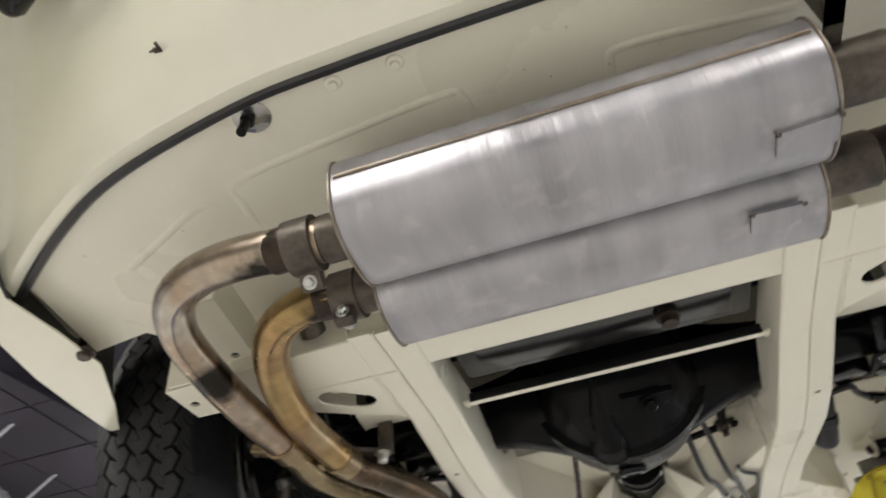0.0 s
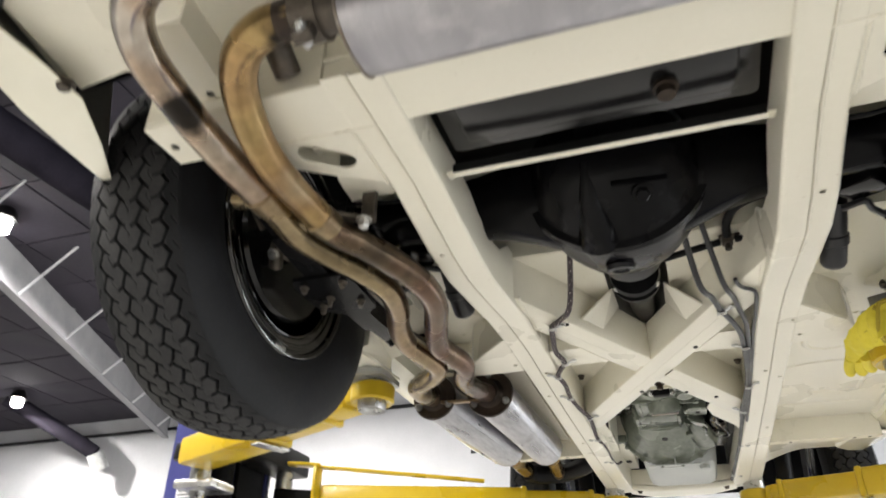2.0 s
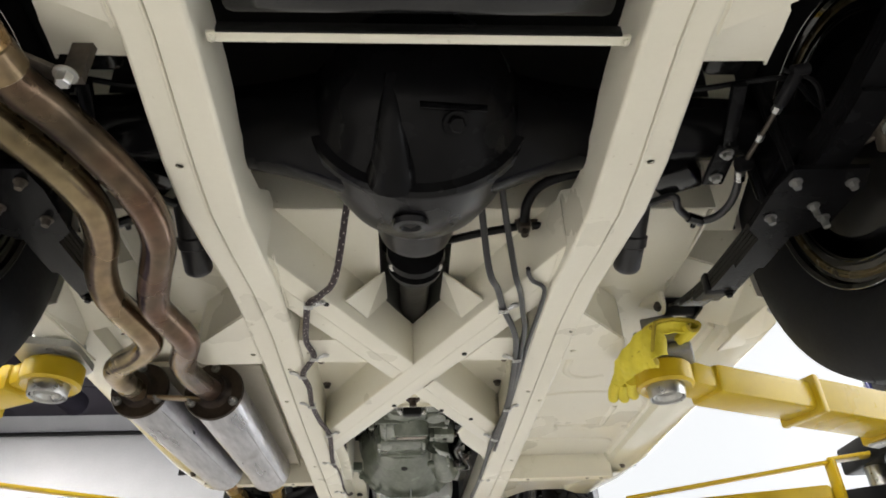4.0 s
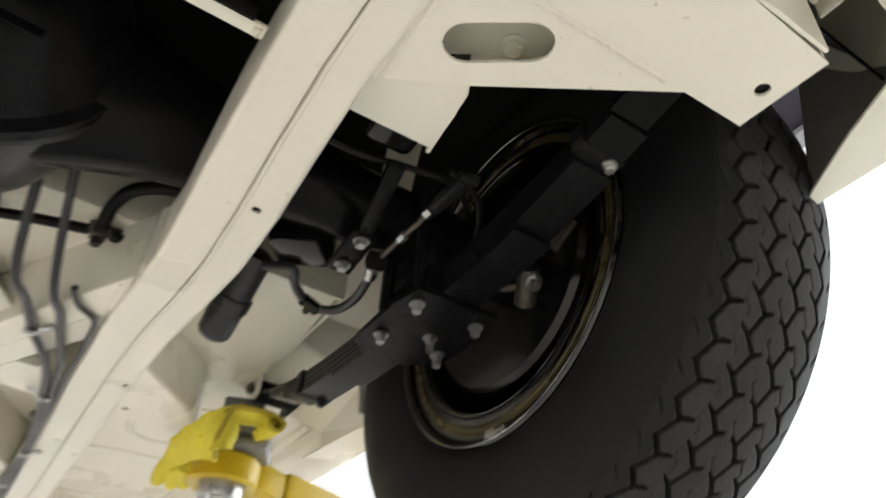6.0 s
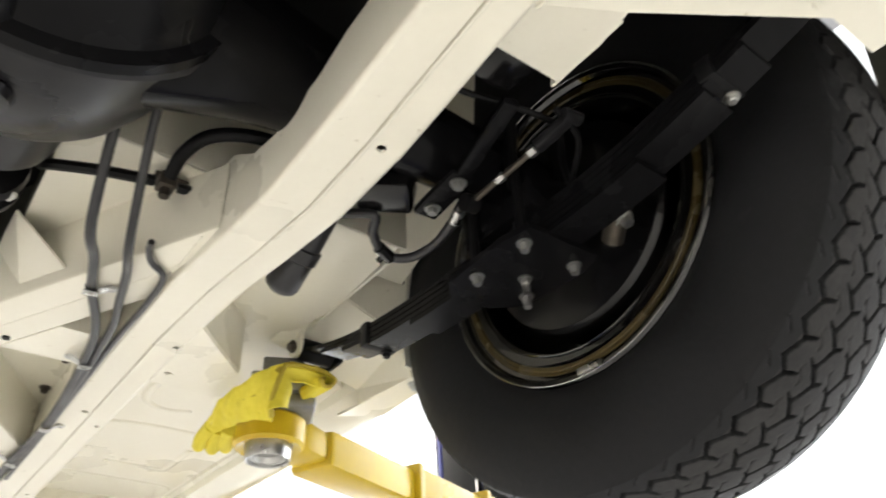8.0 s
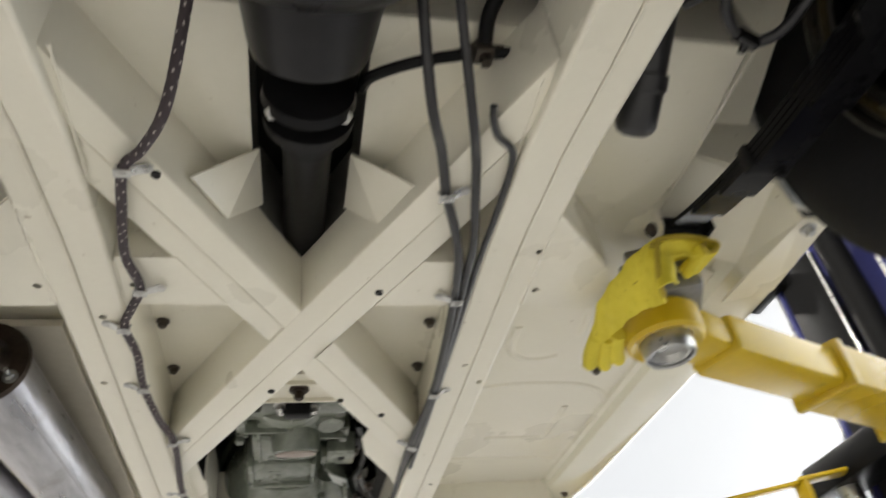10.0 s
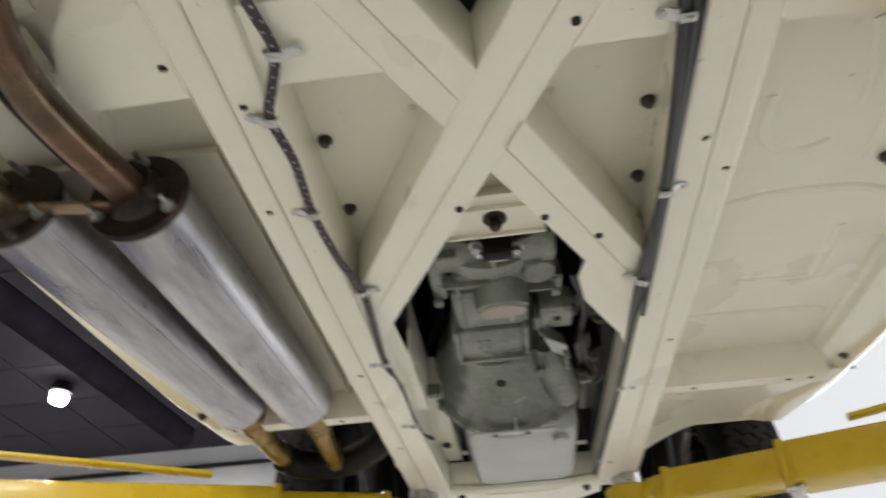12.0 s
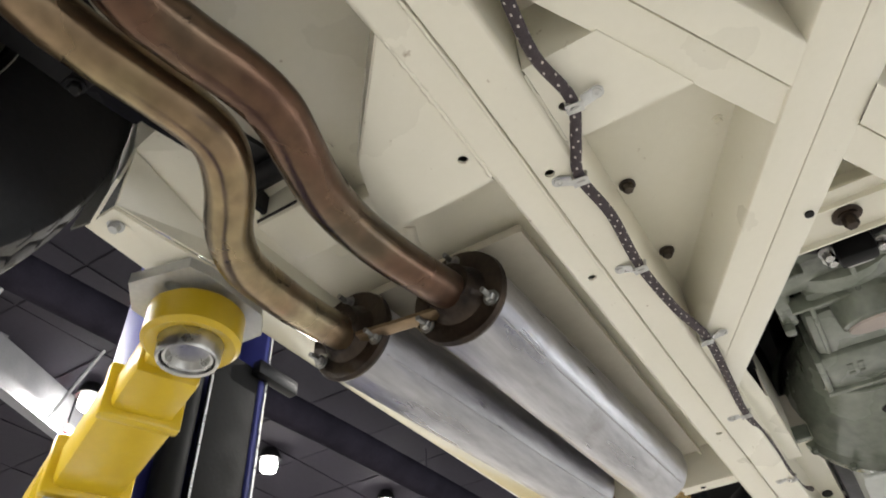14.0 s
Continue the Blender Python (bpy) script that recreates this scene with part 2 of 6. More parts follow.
CONCRETE = mat("sealed_concrete", (0.28, 0.275, 0.26), (0.38, 0.37, 0.35), (0.35, 0.6), 0, 0.8, 14, 0.05, 0, ((0.18, 0.17, 0.16), 0.2, 3))
# also paints the shade inside holes and slots
DARK = mat("hole_dark", (0.008, 0.008, 0.008), (0.014, 0.013, 0.012), (0.8, 0.9), 0, 10, 80, 0)
DUCT = mat("black_duct_cloth", (0.012, 0.011, 0.015), (0.020, 0.018, 0.025), (0.85, 0.95), 0, 3, 40, 0.1, 0, None, (1, 1, 1), 0.0)
LABEL = mat("white_label", (0.75, 0.75, 0.75), (0.8, 0.8, 0.8), (0.5, 0.6), 0, 10, 80, 0)
LAMP_GLOW = glow("lamp_lens", (1.0, 0.97, 0.92), 40.0)
# glow of the added panel that makes the white background
EAST_GLOW = glow("backdrop_glow", (0.96, 0.98, 1.0), 0.76)

# ---- helpers ----
ORIGIN = {}


def thing(name, place, label, category, group="", kind=""):
    ob = new(name)
    ob.location = place
    ob.empty_display_size = 0.1
    ORIGIN[ob.name] = Vector(place)
    return tagged(ob, label, category, group, kind)


def part(name, bm, material, parent=None, label="", smooth=True, kind=""):
    """Links a bmesh, given in world places, as one mesh object under a thing or a part."""
    root = ORIGIN[parent.name] if parent else Vector((0, 0, 0))
    bmesh.ops.recalc_face_normals(bm, faces=bm.faces[:])
    bmesh.ops.translate(bm, vec=-root, verts=bm.verts[:])
    me = bpy.data.meshes.new(name)
    bm.to_mesh(me)
    bm.free()
    me.materials.append(material)
    if smooth:
        me.shade_smooth()
        me.set_sharp_from_angle(angle=radians(38))
    ob = new(name, me)
    if parent:
        ob.parent = parent
    ORIGIN[ob.name] = root
    return tagged(ob, label, kind=kind) if label or kind else ob


def bevelled(bm, width, seg=2):
    if width:
        edges = [e for e in bm.edges if len(e.link_faces) == 2 and e.calc_face_angle(0) > 0.6]
        bmesh.ops.bevel(bm, geom=edges, offset=width, segments=seg, affect="EDGES", profile=0.5, clamp_overlap=True)
    return bm


def joined(*bms):
    out = bms[0]
    for b in bms[1:]:
        me = bpy.data.meshes.new("tmp")
        b.to_mesh(me)
        out.from_mesh(me)
        bpy.data.meshes.remove(me)
        b.free()
    return out


def box(x0, x1, y0, y1, z0, z1, bevel=0.0, m=None):
    bm = bmesh.new()
    bmesh.ops.create_cube(bm, size=1.0)
    for v in bm.verts:
        v.co = Vector(((x0 + x1) / 2 + v.co.x * (x1 - x0), (y0 + y1) / 2 + v.co.y * (y1 - y0), (z0 + z1) / 2 + v.co.z * (z1 - z0)))
    bevelled(bm, bevel)
    if m:
        bmesh.ops.transform(bm, matrix=m, verts=bm.verts[:])
    return bm


def beam(p0, p1, w, h, bevel=0.0, roll=0.0):
    """A box of width w and height h from p0 to p1."""
    p0, p1 = Vector(p0), Vector(p1)
    d = p1 - p0
    bm = box(-w / 2, w / 2, 0, d.length, -h / 2, h / 2, bevel)
    side = d.cross(Vector((0, 0, 1)))
    side = side.normalized() if side.length > 1e-5 else Vector((1, 0, 0))
    y = d.normalized()
    m = Matrix((side, y, side.cross(y))).transposed().to_4x4()
    bmesh.ops.transform(bm, matrix=Matrix.Translation(p0) @ m @ Matrix.Rotation(radians(roll), 4, "Y"), verts=bm.verts[:])
    return bm


def oval_loop(cx, cy, rx, ry, n=20):
    return [(cx + rx * math.cos(2 * math.pi * i / n), cy + ry * math.sin(2 * math.pi * i / n)) for i in range(n)]


def slot_loop(cx, cy, length, width, turn=0.0, n=8):
    pts = []
    for k in range(2 * n + 2):
        side = 1 if k <= n else -1
        a = math.pi * (k if k <= n else k - n - 1) / n - math.pi / 2 + (0 if side == 1 else math.pi)
        px, py = side * (length - width) / 2 + width / 2 * math.cos(a), width / 2 * math.sin(a)
        c, s = math.cos(radians(turn)), math.sin(radians(turn))
        pts.append((cx + c * px - s * py, cy + s * px + c * py))
    return pts


def plate(outline, z0, z1, holes=(), lift=None):
    """A flat plate with real holes between the heights z0 and z1; lift(x, y) adds to the height."""
    bm = bmesh.new()
    edges = []
    for loop in (outline, *holes):
        vs = [bm.verts.new((x, y, z0)) for x, y in loop]
        edges += [bm.edges.new((vs[i], vs[(i + 1) % len(vs)])) for i in range(len(vs))]
    bmesh.ops.triangle_fill(bm, use_beauty=True, use_dissolve=False, edges=edges)
    got = bmesh.ops.extrude_face_region(bm, geom=bm.faces[:])
    for v in got["geom"]:
        if isinstance(v, bmesh.types.BMVert):
            v.co.z = z1
    if lift:
        for v in bm.verts:
            v.co.z += lift(v.co.x, v.co.y)
    return bm


def smooth_path(pts, step=6):
    """A Catmull-Rom line through the points."""
    pts = [Vector(p) for p in pts]
    pts = [2 * pts[0] - pts[1]] + pts + [2 * pts[-1] - pts[-2]]
    out = []
    for i in range(1, len(pts) - 2):
        a, b, c, d = pts[i - 1:i + 3]
        for k in range(step):
            t = k / step
            out.append(0.5 * (2 * b + (c - a) * t + (2 * a - 5 * b + 4 * c - d) * t * t + (3 * b - a - 3 * c + d) * t ** 3))
    return out + [pts[-2]]


def tube(pts, r, n=12, smooth=True, step=6, caps=True):
    """A pipe along a line; r is a radius or a function of 0..1."""
    line = smooth_path(pts, step) if smooth else [Vector(p) for p in pts]
    bm = bmesh.new()
    up, rings = Vector((0.13, 0.21, 0.97)), []
    for i, p in enumerate(line):
        d = (line[min(i + 1, len(line) - 1)] - line[max(i - 1, 0)]).normalized()
        a = (up - d * up.dot(d)).normalized()
        up = a
        b = d.cross(a)
        rad = r(i / (len(line) - 1)) if callable(r) else r
        rings.append([bm.verts.new(p + rad * (math.cos(2 * math.pi * k / n) * a + math.sin(2 * math.pi * k / n) * b)) for k in range(n)])
    for r0, r1 in zip(rings, rings[1:]):
        for k in range(n):
            bm.faces.new((r0[k], r0[(k + 1) % n], r1[(k + 1) % n], r1[k]))
    if caps:
        bm.faces.new(rings[0][::-1])
        bm.faces.new(rings[-1])
    return bm


def lathe(profile, place, axis, n=32):
    """Turns (along, radius) pairs about an axis through place."""
    axis = Vector(axis).normalized()
    turn = axis.to_track_quat("Z", "Y").to_matrix()
    bm, rings = bmesh.new(), []
    for h, r in profile:
        rings.append([bm.verts.new(Vector(place) + turn @ Vector((r * math.cos(2 * math.pi * k / n), r * math.sin(2 * math.pi * k / n), h))) for k in range(n)])
    for r0, r1 in zip(rings, rings[1:]):
        for k in range(n):
            bm.faces.new((r0[k], r0[(k + 1) % n], r1[(k + 1) % n], r1[k]))
    ring = abs(profile[0][0] - profile[-1][0]) + abs(profile[0][1] - profile[-1][1]) < 1e-5
    if profile[0][1] > 1e-5 and not ring:
        bm.faces.new(rings[0][::-1])
    if profile[-1][1] > 1e-5 and not ring:
        bm.faces.new(rings[-1])
    bmesh.ops.remove_doubles(bm, verts=bm.verts[:], dist=1e-6)
    return bm


def rod(p0, p1, r, n=12):
    return tube([p0, p1], r, n, smooth=False)


def bolt(place, axis, r=0.008, h=0.007, washer=True):
    """A hexagon head on a washer, that points along axis."""
    a = Vector(axis).normalized()
    bm = lathe([(0, r), (h * 0.8, r), (h, r * 0.82)], Vector(place) + a * (0.002 if washer else 0), a, 6)
    if washer:
        bm = joined(bm, lathe([(0, r * 1.45), (0.002, r * 1.45)], place, a, 16))
    return bm


def mirrored(pts, s):
    return [(s * p[0], *p[1:]) for p in pts]


def grid(us, vs, f, thick=0.0):
    """A sheet of points f(u, v), closed to a thin body when thick is given along the sheet's normal."""
    bm = bmesh.new()
    rows = [[bm.verts.new(f(u, v)) for v in vs] for u in us]
    for r0, r1 in zip(rows, rows[1:]):
        for k in range(len(vs) - 1):
            bm.faces.new((r0[k], r0[k + 1], r1[k + 1], r1[k]))
    if thick:
        bm.normal_update()
        bmesh.ops.solidify(bm, geom=bm.faces[:], thickness=thick)
    return bm


def plate_quad(a, b, c, d, thick=0.003):
    """A thin sheet between four corners."""
    return grid((0, 1), (0, 1), lambda u, v: (Vector(a).lerp(Vector(b), v)).lerp(Vector(d).lerp(Vector(c), v), u), thick)


def lerp_table(rows, y):
    """Values between the rows (y, a, b, ...)."""
    if y <= rows[0][0]:
        return rows[0][1:]
    for r0, r1 in zip(rows, rows[1:]):
        if y <= r1[0]:
            t = (y - r0[0]) / (r1[0] - r0[0])
            return [a + (b - a) * t for a, b in zip(r0[1:], r1[1:])]
    return rows[-1][1:]


def line(a, b, n):
    return [a + (b - a) * i / (n - 1) for i in range(n)]

# ---- the hall ----
X0, X1, Y0, Y1, ZC = -17.0, 5.2, -16.0, 13.0, 6.5


def structure(name, bm, material, label, smooth=False):
    return tagged(part(name, bm, material, None, smooth=smooth), label, name.split("_")[0], kind="structure")


structure("floor", box(X0 - 0.2, X1 + 0.2, Y0 - 0.2, Y1 + 0.2, -0.15, 0.0), CONCRETE, "pale sealed concrete workshop floor")
structure("wall_north", box(-9.0, 3.6, Y1, Y1 + 0.2, 0, ZC), WHITE, "plain white painted hall wall")
structure("wall_north_west", box(X0, -9.0, Y1 + 0.02, Y1 + 0.2, 0, ZC), WHITE, "white painted end of the hall wall")
# the south wall is out of view and dark to keep silencer reflections down
structure("wall_south", box(X0, X1, Y0 - 0.2, Y0, 0, ZC), GIRDER, "unseen hall wall, coloured dark to dim reflections")
structure("wall_west", box(X0 - 0.2, X0, Y0 - 0.2, Y1 + 0.2, 0, ZC), WHITE, "plain white painted hall wall")
# the opening is assumed; the glowing panel behind it is added for brightness
structure("wall_east", joined(box(X1, X1 + 0.2, Y0 - 0.2, -3.0, 0, ZC), box(X1, X1 + 0.2, -3.0, Y1 + 0.2, 6.44, ZC)), WHITE, "white painted hall wall with a wide assumed doorway")
structure("backdrop", box(9.0, 9.1, -12.0, 70.0, -2.0, 40.0), EAST_GLOW, "glowing panel added as daylight beyond an assumed doorway")

ceiling = box(X0, X1, Y0, Y1, ZC, ZC + 0.2)
random.seed(3)
for i in range(19):
    for j in range(24):
        cx, cy = X0 + 0.6 + i * 1.2, Y0 + 0.6 + j * 1.2
        if cx < X1 - 0.5 and cy < Y1 - 0.5:
            drop = random.uniform(0.0, 0.012)
            ceiling = joined(ceiling, box(cx - 0.585, cx + 0.585, cy - 0.585, cy + 0.585, ZC - 0.012 - drop, ZC - 0.004)) if cx < 1.5 and cy > -1 else ceiling
structure("ceiling", ceiling, CEIL, "black painted ceiling of square panels")


def high_bay(x, y):
    t = thing("ceiling_lamp", (x, y, LAMP_Z), "round white high-bay lamp under a black ceiling", "lamp", "hall lamps")
    part("housing", lathe([(0.15, 0.03), (0.14, 0.1), (0.02, 0.16), (-0.04, 0.185), (-0.05, 0.185)], (x, y, LAMP_Z), (0, 0, 1), 24), BLACK_SATIN, t)
    part("lens", lathe([(-0.218, 0.0), (-0.218, 0.09), (-0.20, 0.112), (-0.12, 0.12), (-0.055, 0.12)], (x, y, LAMP_Z), (0, 0, 1), 24), LAMP_GLOW, t, "glowing round lens")
    part("cable", rod((x, y, LAMP_Z + 0.15), (x, y, ZC - 0.002), 0.008, 6), BLACK_SATIN, t)
    return t


for lx, ly in LAMP_SPOTS:
    high_bay(lx, ly)

# a white steel roof girder with stays, and a dark flexible duct along the hall
girder = thing("roof_girder", (-9.5, 7.4, 6.2), "grey painted steel roof girder with thin white stays", "girder")
GA, GB = Vector((-7.563, 2.192, 6.2)), Vector((-11.578, 12.9, 6.2))
part("web", beam(GA, GB, 0.064, 0.56), GIRDER_WEB, girder, "grey painted girder web")
part("flange", beam(GA - Vector((0, 0, 0.30)), GB - Vector((0, 0, 0.30)), 0.153, 0.038), GIRDER_PALE, girder, "pale lower flange")
for k in range(7):
    p = GA.lerp(GB, (k + 0.5) / 7)
    part("stay", beam(p + Vector((0.064, 0, -0.28)), p + Vector((1.087, -0.128, 0.29)), 0.028, 0.028), WHITE, girder)
for k in (0.12, 0.5, 0.88):
    p = GA.lerp(GB, k)
    part("hanger", box(p.x - 0.05, p.x + 0.05, p.y - 0.05, p.y + 0.05, 6.47, ZC - 0.003), GIRDER_WEB, girder)
fitting = thing("ceiling_fitting", (-8.5, 4.85, 6.49), "small red fitting hung under the black ceiling", "fitting")
part("hanger", rod((-8.5, 4.85, 6.05), (-8.5, 4.85, 6.495), 0.012, 8), BLACK_SATIN, fitting)
part("housing", lathe([(0, 0.03), (0.01, 0.055), (0.09, 0.055), (0.1, 0.03)], (-8.5, 4.85, 5.95), (0, 0, 1), 16), RED, fitting, "red painted housing")
duct = thing("extraction_duct", (-9.0, 9.0, 5.6), "dark round flexible extraction duct under the ceiling", "duct")
part("hose", tube([(-14.5, 10.9, 6.48), (-14.2, 11.2, 6.3), (-13.75, 11.6, 6.0), (-13.3, 12.0, 5.72), (-12.95, 12.3, 5.48)], 0.17, 14), DUCT, duct)
part("main_duct", tube([(-6.55, -3.0, 5.92), (-6.1, 3.0, 5.92), (-5.72, 7.0, 5.92), (-5.45, 11.0, 5.92)], 0.2, 18), DUCT, duct)
for k in (0.1, 0.5, 0.9):
    part("hanger", rod((-6.38 + 0.86 * k, -1.0 + 11.0 * k, 6.1), (-6.38 + 0.86 * k, -1.0 + 11.0 * k, ZC), 0.01, 6), CEIL, duct)
part("collar", rod((-12.95, 12.3, 5.48), (-12.86, 12.5, 5.15), 0.19, 16), GALV, duct, "galvanised collar")
pipes = thing("sprinkler_pipe", (-4.0, 12.9, 6.0), "dark sprinkler pipe along the top of the wall", "pipe")
part("pipe", rod((X0, 12.9, 6.1), (-1.5, 12.9, 6.1), 0.04, 10), BLACK_SATIN, pipes)

# ---- the two-post lift ----
PAD_RR, PAD_LR = Vector((0.45, 0.585, 1.762)), Vector((-0.635, 0.592, 1.786))
PAD_RF, PAD_LF = Vector((0.235, 1.86, 1.76)), Vector((-0.235, 1.86, 1.76))


def lift_arm(post, root, pad, cut, start=0.0, f=1.0):
    """A telescopic arm of box sections that slide in one another, with a swivel pad at its end."""
    root, tip = Vector(root), Vector(pad)
    d = (tip - root)
    L = d.length
    d.normalize()
    at = lambda k: root + d * (L * k) + Vector((0, 0, -0.008))
    k1, k2, k3 = cut
    arm = part("arm", joined(beam(at(start), at(k1), 0.122 * f, 0.088 * f, 0.012), beam(at(k1) - d * 0.008, at(k1) + d * 0.012, 0.128 * f, 0.094 * f, 0.006)), YELLOW, post)
    part("middle_section", joined(beam(at(k1 - 0.1), at(k2), 0.100 * f, 0.072 * f, 0.011), beam(at(k2) - d * 0.014, at(k2) + d * 0.004, 0.106 * f, 0.078 * f, 0.005)), YELLOW, arm)
    part("end_section", beam(at(k2 - 0.1), at(k3), 0.082 * f, 0.058 * f, 0.010), YELLOW, arm)
    part("neck", beam(at(k3) - d * 0.03, tip - d * 0.042, 0.066 * f, 0.044 * f, 0.008), YELLOW, arm)
    part("lock_strip", beam(at(k1) - d * 0.02 - Vector((0, 0, 0.050)), at(k1) + d * 0.014 - Vector((0, 0, 0.050)), 0.10, 0.006, 0.002), ZINC, arm, "bare steel wear strip")
    if start:
        part("tongue", beam(root - d * 0.03, at(start) + d * 0.02, 0.09, 0.05, 0.008), BLACK_SATIN, arm)
    part("pad_ring", lathe([(-0.026, 0.034), (-0.030, 0.046), (-0.025, 0.051), (0.008, 0.051), (0.013, 0.046), (0.013, 0.034), (-0.026, 0.034)], tip, (0, 0, 1), 40), YELLOW, arm)
    part("swivel_bush", lathe([(-0.035, 0.0), (-0.035, 0.0195), (-0.038, 0.021), (-0.043, 0.0225), (-0.044, 0.0255), (-0.041, 0.0262), (-0.041, 0.0278), (-0.046, 0.0285), (-0.0475, 0.031), (-0.044, 0.0325), (-0.022, 0.0335), (0.05, 0.0335), (0.05, 0.0)], tip, (0, 0, 1), 40), ZINC, arm, "bright steel swivel bush")
    part("circlip", lathe([(-0.0405, 0.0263), (-0.0422, 0.0266), (-0.0422, 0.0274), (-0.0405, 0.0277), (-0.0405, 0.0263)], tip, (0, 0, 1), 36), DARK, arm)
    return arm


def lift_post(s):
    post = thing("lift_post", (s * 1.48, 1.28, 0), "blue two-post lift column with yellow swing arms", "lift", "lift posts")
    col = part("column", box(*sorted((s * 1.535, s * 1.555)), 1.08, 1.44, 0.0, 3.7, 0.003), BLUE, post, "blue painted steel column")
    for y in (1.06, 1.44):
        part("column_flange", box(*sorted((s * 1.43, s * 1.555)), y, y + 0.02, 0.0, 3.7, 0.003), BLUE, col)
        part("edge_strip", box(*sorted((s * 1.423, s * 1.429)), y + 0.012, y + 0.0185, 0.02, 3.7), ZINC, col, "bare bright steel edge")
    part("base_plate", box(*sorted((s * 1.35, s * 1.7)), 0.95, 1.6, 0.0, 0.02, 0.004), BLUE, post)
    car_ = part("carriage", box(*sorted((s * 1.30, s * 1.427)), 1.0, 1.52, 1.83, 1.91, 0.008), BLACK_SATIN, post, "black steel carriage")
    part("slide_plate", box(*sorted((s * 1.433, s * 1.453)), 1.275, 1.434, 1.6, 2.46, 0.003), BLACK_MATT, car_, "black steel slide plate")
    part("slide_roller", rod((s * 1.465, 1.225, 1.5), (s * 1.465, 1.225, 2.9), 0.038, 18), BLACK_MATT, car_)
    part("slide_edge", rod((s * 1.431, 1.27, 1.88), (s * 1.431, 1.27, 2.6), 0.0035, 6), ZINC, car_, "bright worn edge")
    part("carriage_lug", box(*sorted((s * 1.40, s * 1.433)), 1.40, 1.56, 2.43, 2.475, 0.006), BLACK_SATIN, car_)
    part("lower_plate", box(*sorted((s * 1.30, s * 1.427)), 1.0, 1.52, 1.62, 1.66, 0.008), BLACK_SATIN, car_)
    for y in (0.95, 1.427):
        part("pivot_bolt", lathe([(-0.16, 0.020), (-0.09, 0.022), (-0.09, 0.045), (-0.075, 0.045), (-0.07, 0.03), (0.09, 0.03)], (s * 1.345, y, 1.765), (0, 0, 1), 18), ZINC, post)
        part("gear_segment", box(*sorted((s * 1.26, s * 1.39)), y - 0.06, y + 0.06, 1.67, 1.695, 0.006), ZINC, post, "zinc arm-lock gear segment")
    return post


post_right, post_left = lift_post(1), lift_post(-1)
sticker = part("label", box(-1.505, -1.435, 1.0562, 1.0592, 1.625, 1.712, 0.0004), LABEL, post_left, "white paper label with lines of print")
for k, (a, b) in enumerate(((0.004, 0.05), (0.004, 0.062), (0.012, 0.058), (0.004, 0.04), (0.008, 0.06), (0.004, 0.055), (0.02, 0.062))):
    part("print_line", box(-1.503 + a, -1.503 + b, 1.0550, 1.0560, 1.700 - 0.0115 * k, 1.705 - 0.0115 * k), GIRDER, sticker)
lift_arm(post_right, (1.34, 0.968, 1.773), PAD_RR, (0.381, 0.648, 0.9035), 0.02)
lift_arm(post_left, (-1.34, 0.889, 1.768), PAD_LR, (0.51, 0.80, 0.918), 0.02, 0.9)
lift_arm(post_right, (1.34, 1.427, 1.747), PAD_RF, (0.712, 0.922, 0.95), 0.113)
lift_arm(post_left, (-1.34, 1.427, 1.747), PAD_LF, (0.712, 0.922, 0.95), 0.113)
for s, post in ((1, post_right), (-1, post_left)):
    part("guard_bar", joined(beam((s * 0.66, 1.63, 1.808), (s * 1.205, 1.415, 1.842), 0.03, 0.010, 0.003), beam((s * 1.205, 1.41, 1.85), (s * 1.205, 1.41, 1.70), 0.012, 0.05, 0.003), beam((s * 1.20, 1.415, 1.846), (s * 1.30, 1.36, 1.846), 0.05, 0.010, 0.003)), YELLOW, post)
adapter_rr = thing("lift_pad", (0.45, 0.585, 1.78), "grey steel lift pad under the sill", "lift pad", "lift pads")
part("stem", lathe([(0, 0.03), (0.04, 0.03)], (0.45, 0.585, 1.785), (0, 0, 1), 24), ZINC, adapter_rr)
turned = Matrix.Translation((0.457, 0.575, 0)) @ Matrix.Rotation(radians(-24), 4, "Z")
part("block", box(-0.045, 0.045, -0.05, 0.05, 1.8, 1.828, 0.004, turned), PAD_STEEL, adapter_rr)
part("tray", box(-0.05, 0.05, -0.045, 0.045, 1.7765, 1.7995, 0.008, turned), PAD_STEEL, adapter_rr)
part("riser", box(-0.03, 0.03, -0.03, 0.03, 1.8285, 1.861, 0.003, turned), PAD_STEEL, adapter_rr)
adapter_lr = thing("lift_pad", (-0.63, 0.61, 1.80), "octagonal galvanised steel lift pad plate", "lift pad", "lift pads")
part("stem", lathe([(0, 0.03), (0.03, 0.03)], (-0.635, 0.592, 1.80), (0, 0, 1), 24), ZINC, adapter_lr)
part("plate", plate([(-0.695, 0.552), (-0.662, 0.520), (-0.592, 0.537), (-0.586, 0.56), (-0.589, 0.64), (-0.615, 0.668), (-0.68, 0.664), (-0.70, 0.635)], 1.807, 1.82, [oval_loop(-0.629, 0.549, 0.008, 0.008, 14)]), GALV, adapter_lr)
part("pad_block", box(-0.675, -0.605, 0.56, 0.63, 1.82, 1.853, 0.004), GALV, adapter_lr)

# ---- the car ----
car = thing("car", (0.0, 1.2, 1.56), "cream open-top car raised on a lift, seen from below", "car")
FLOOR_Z = 1.885

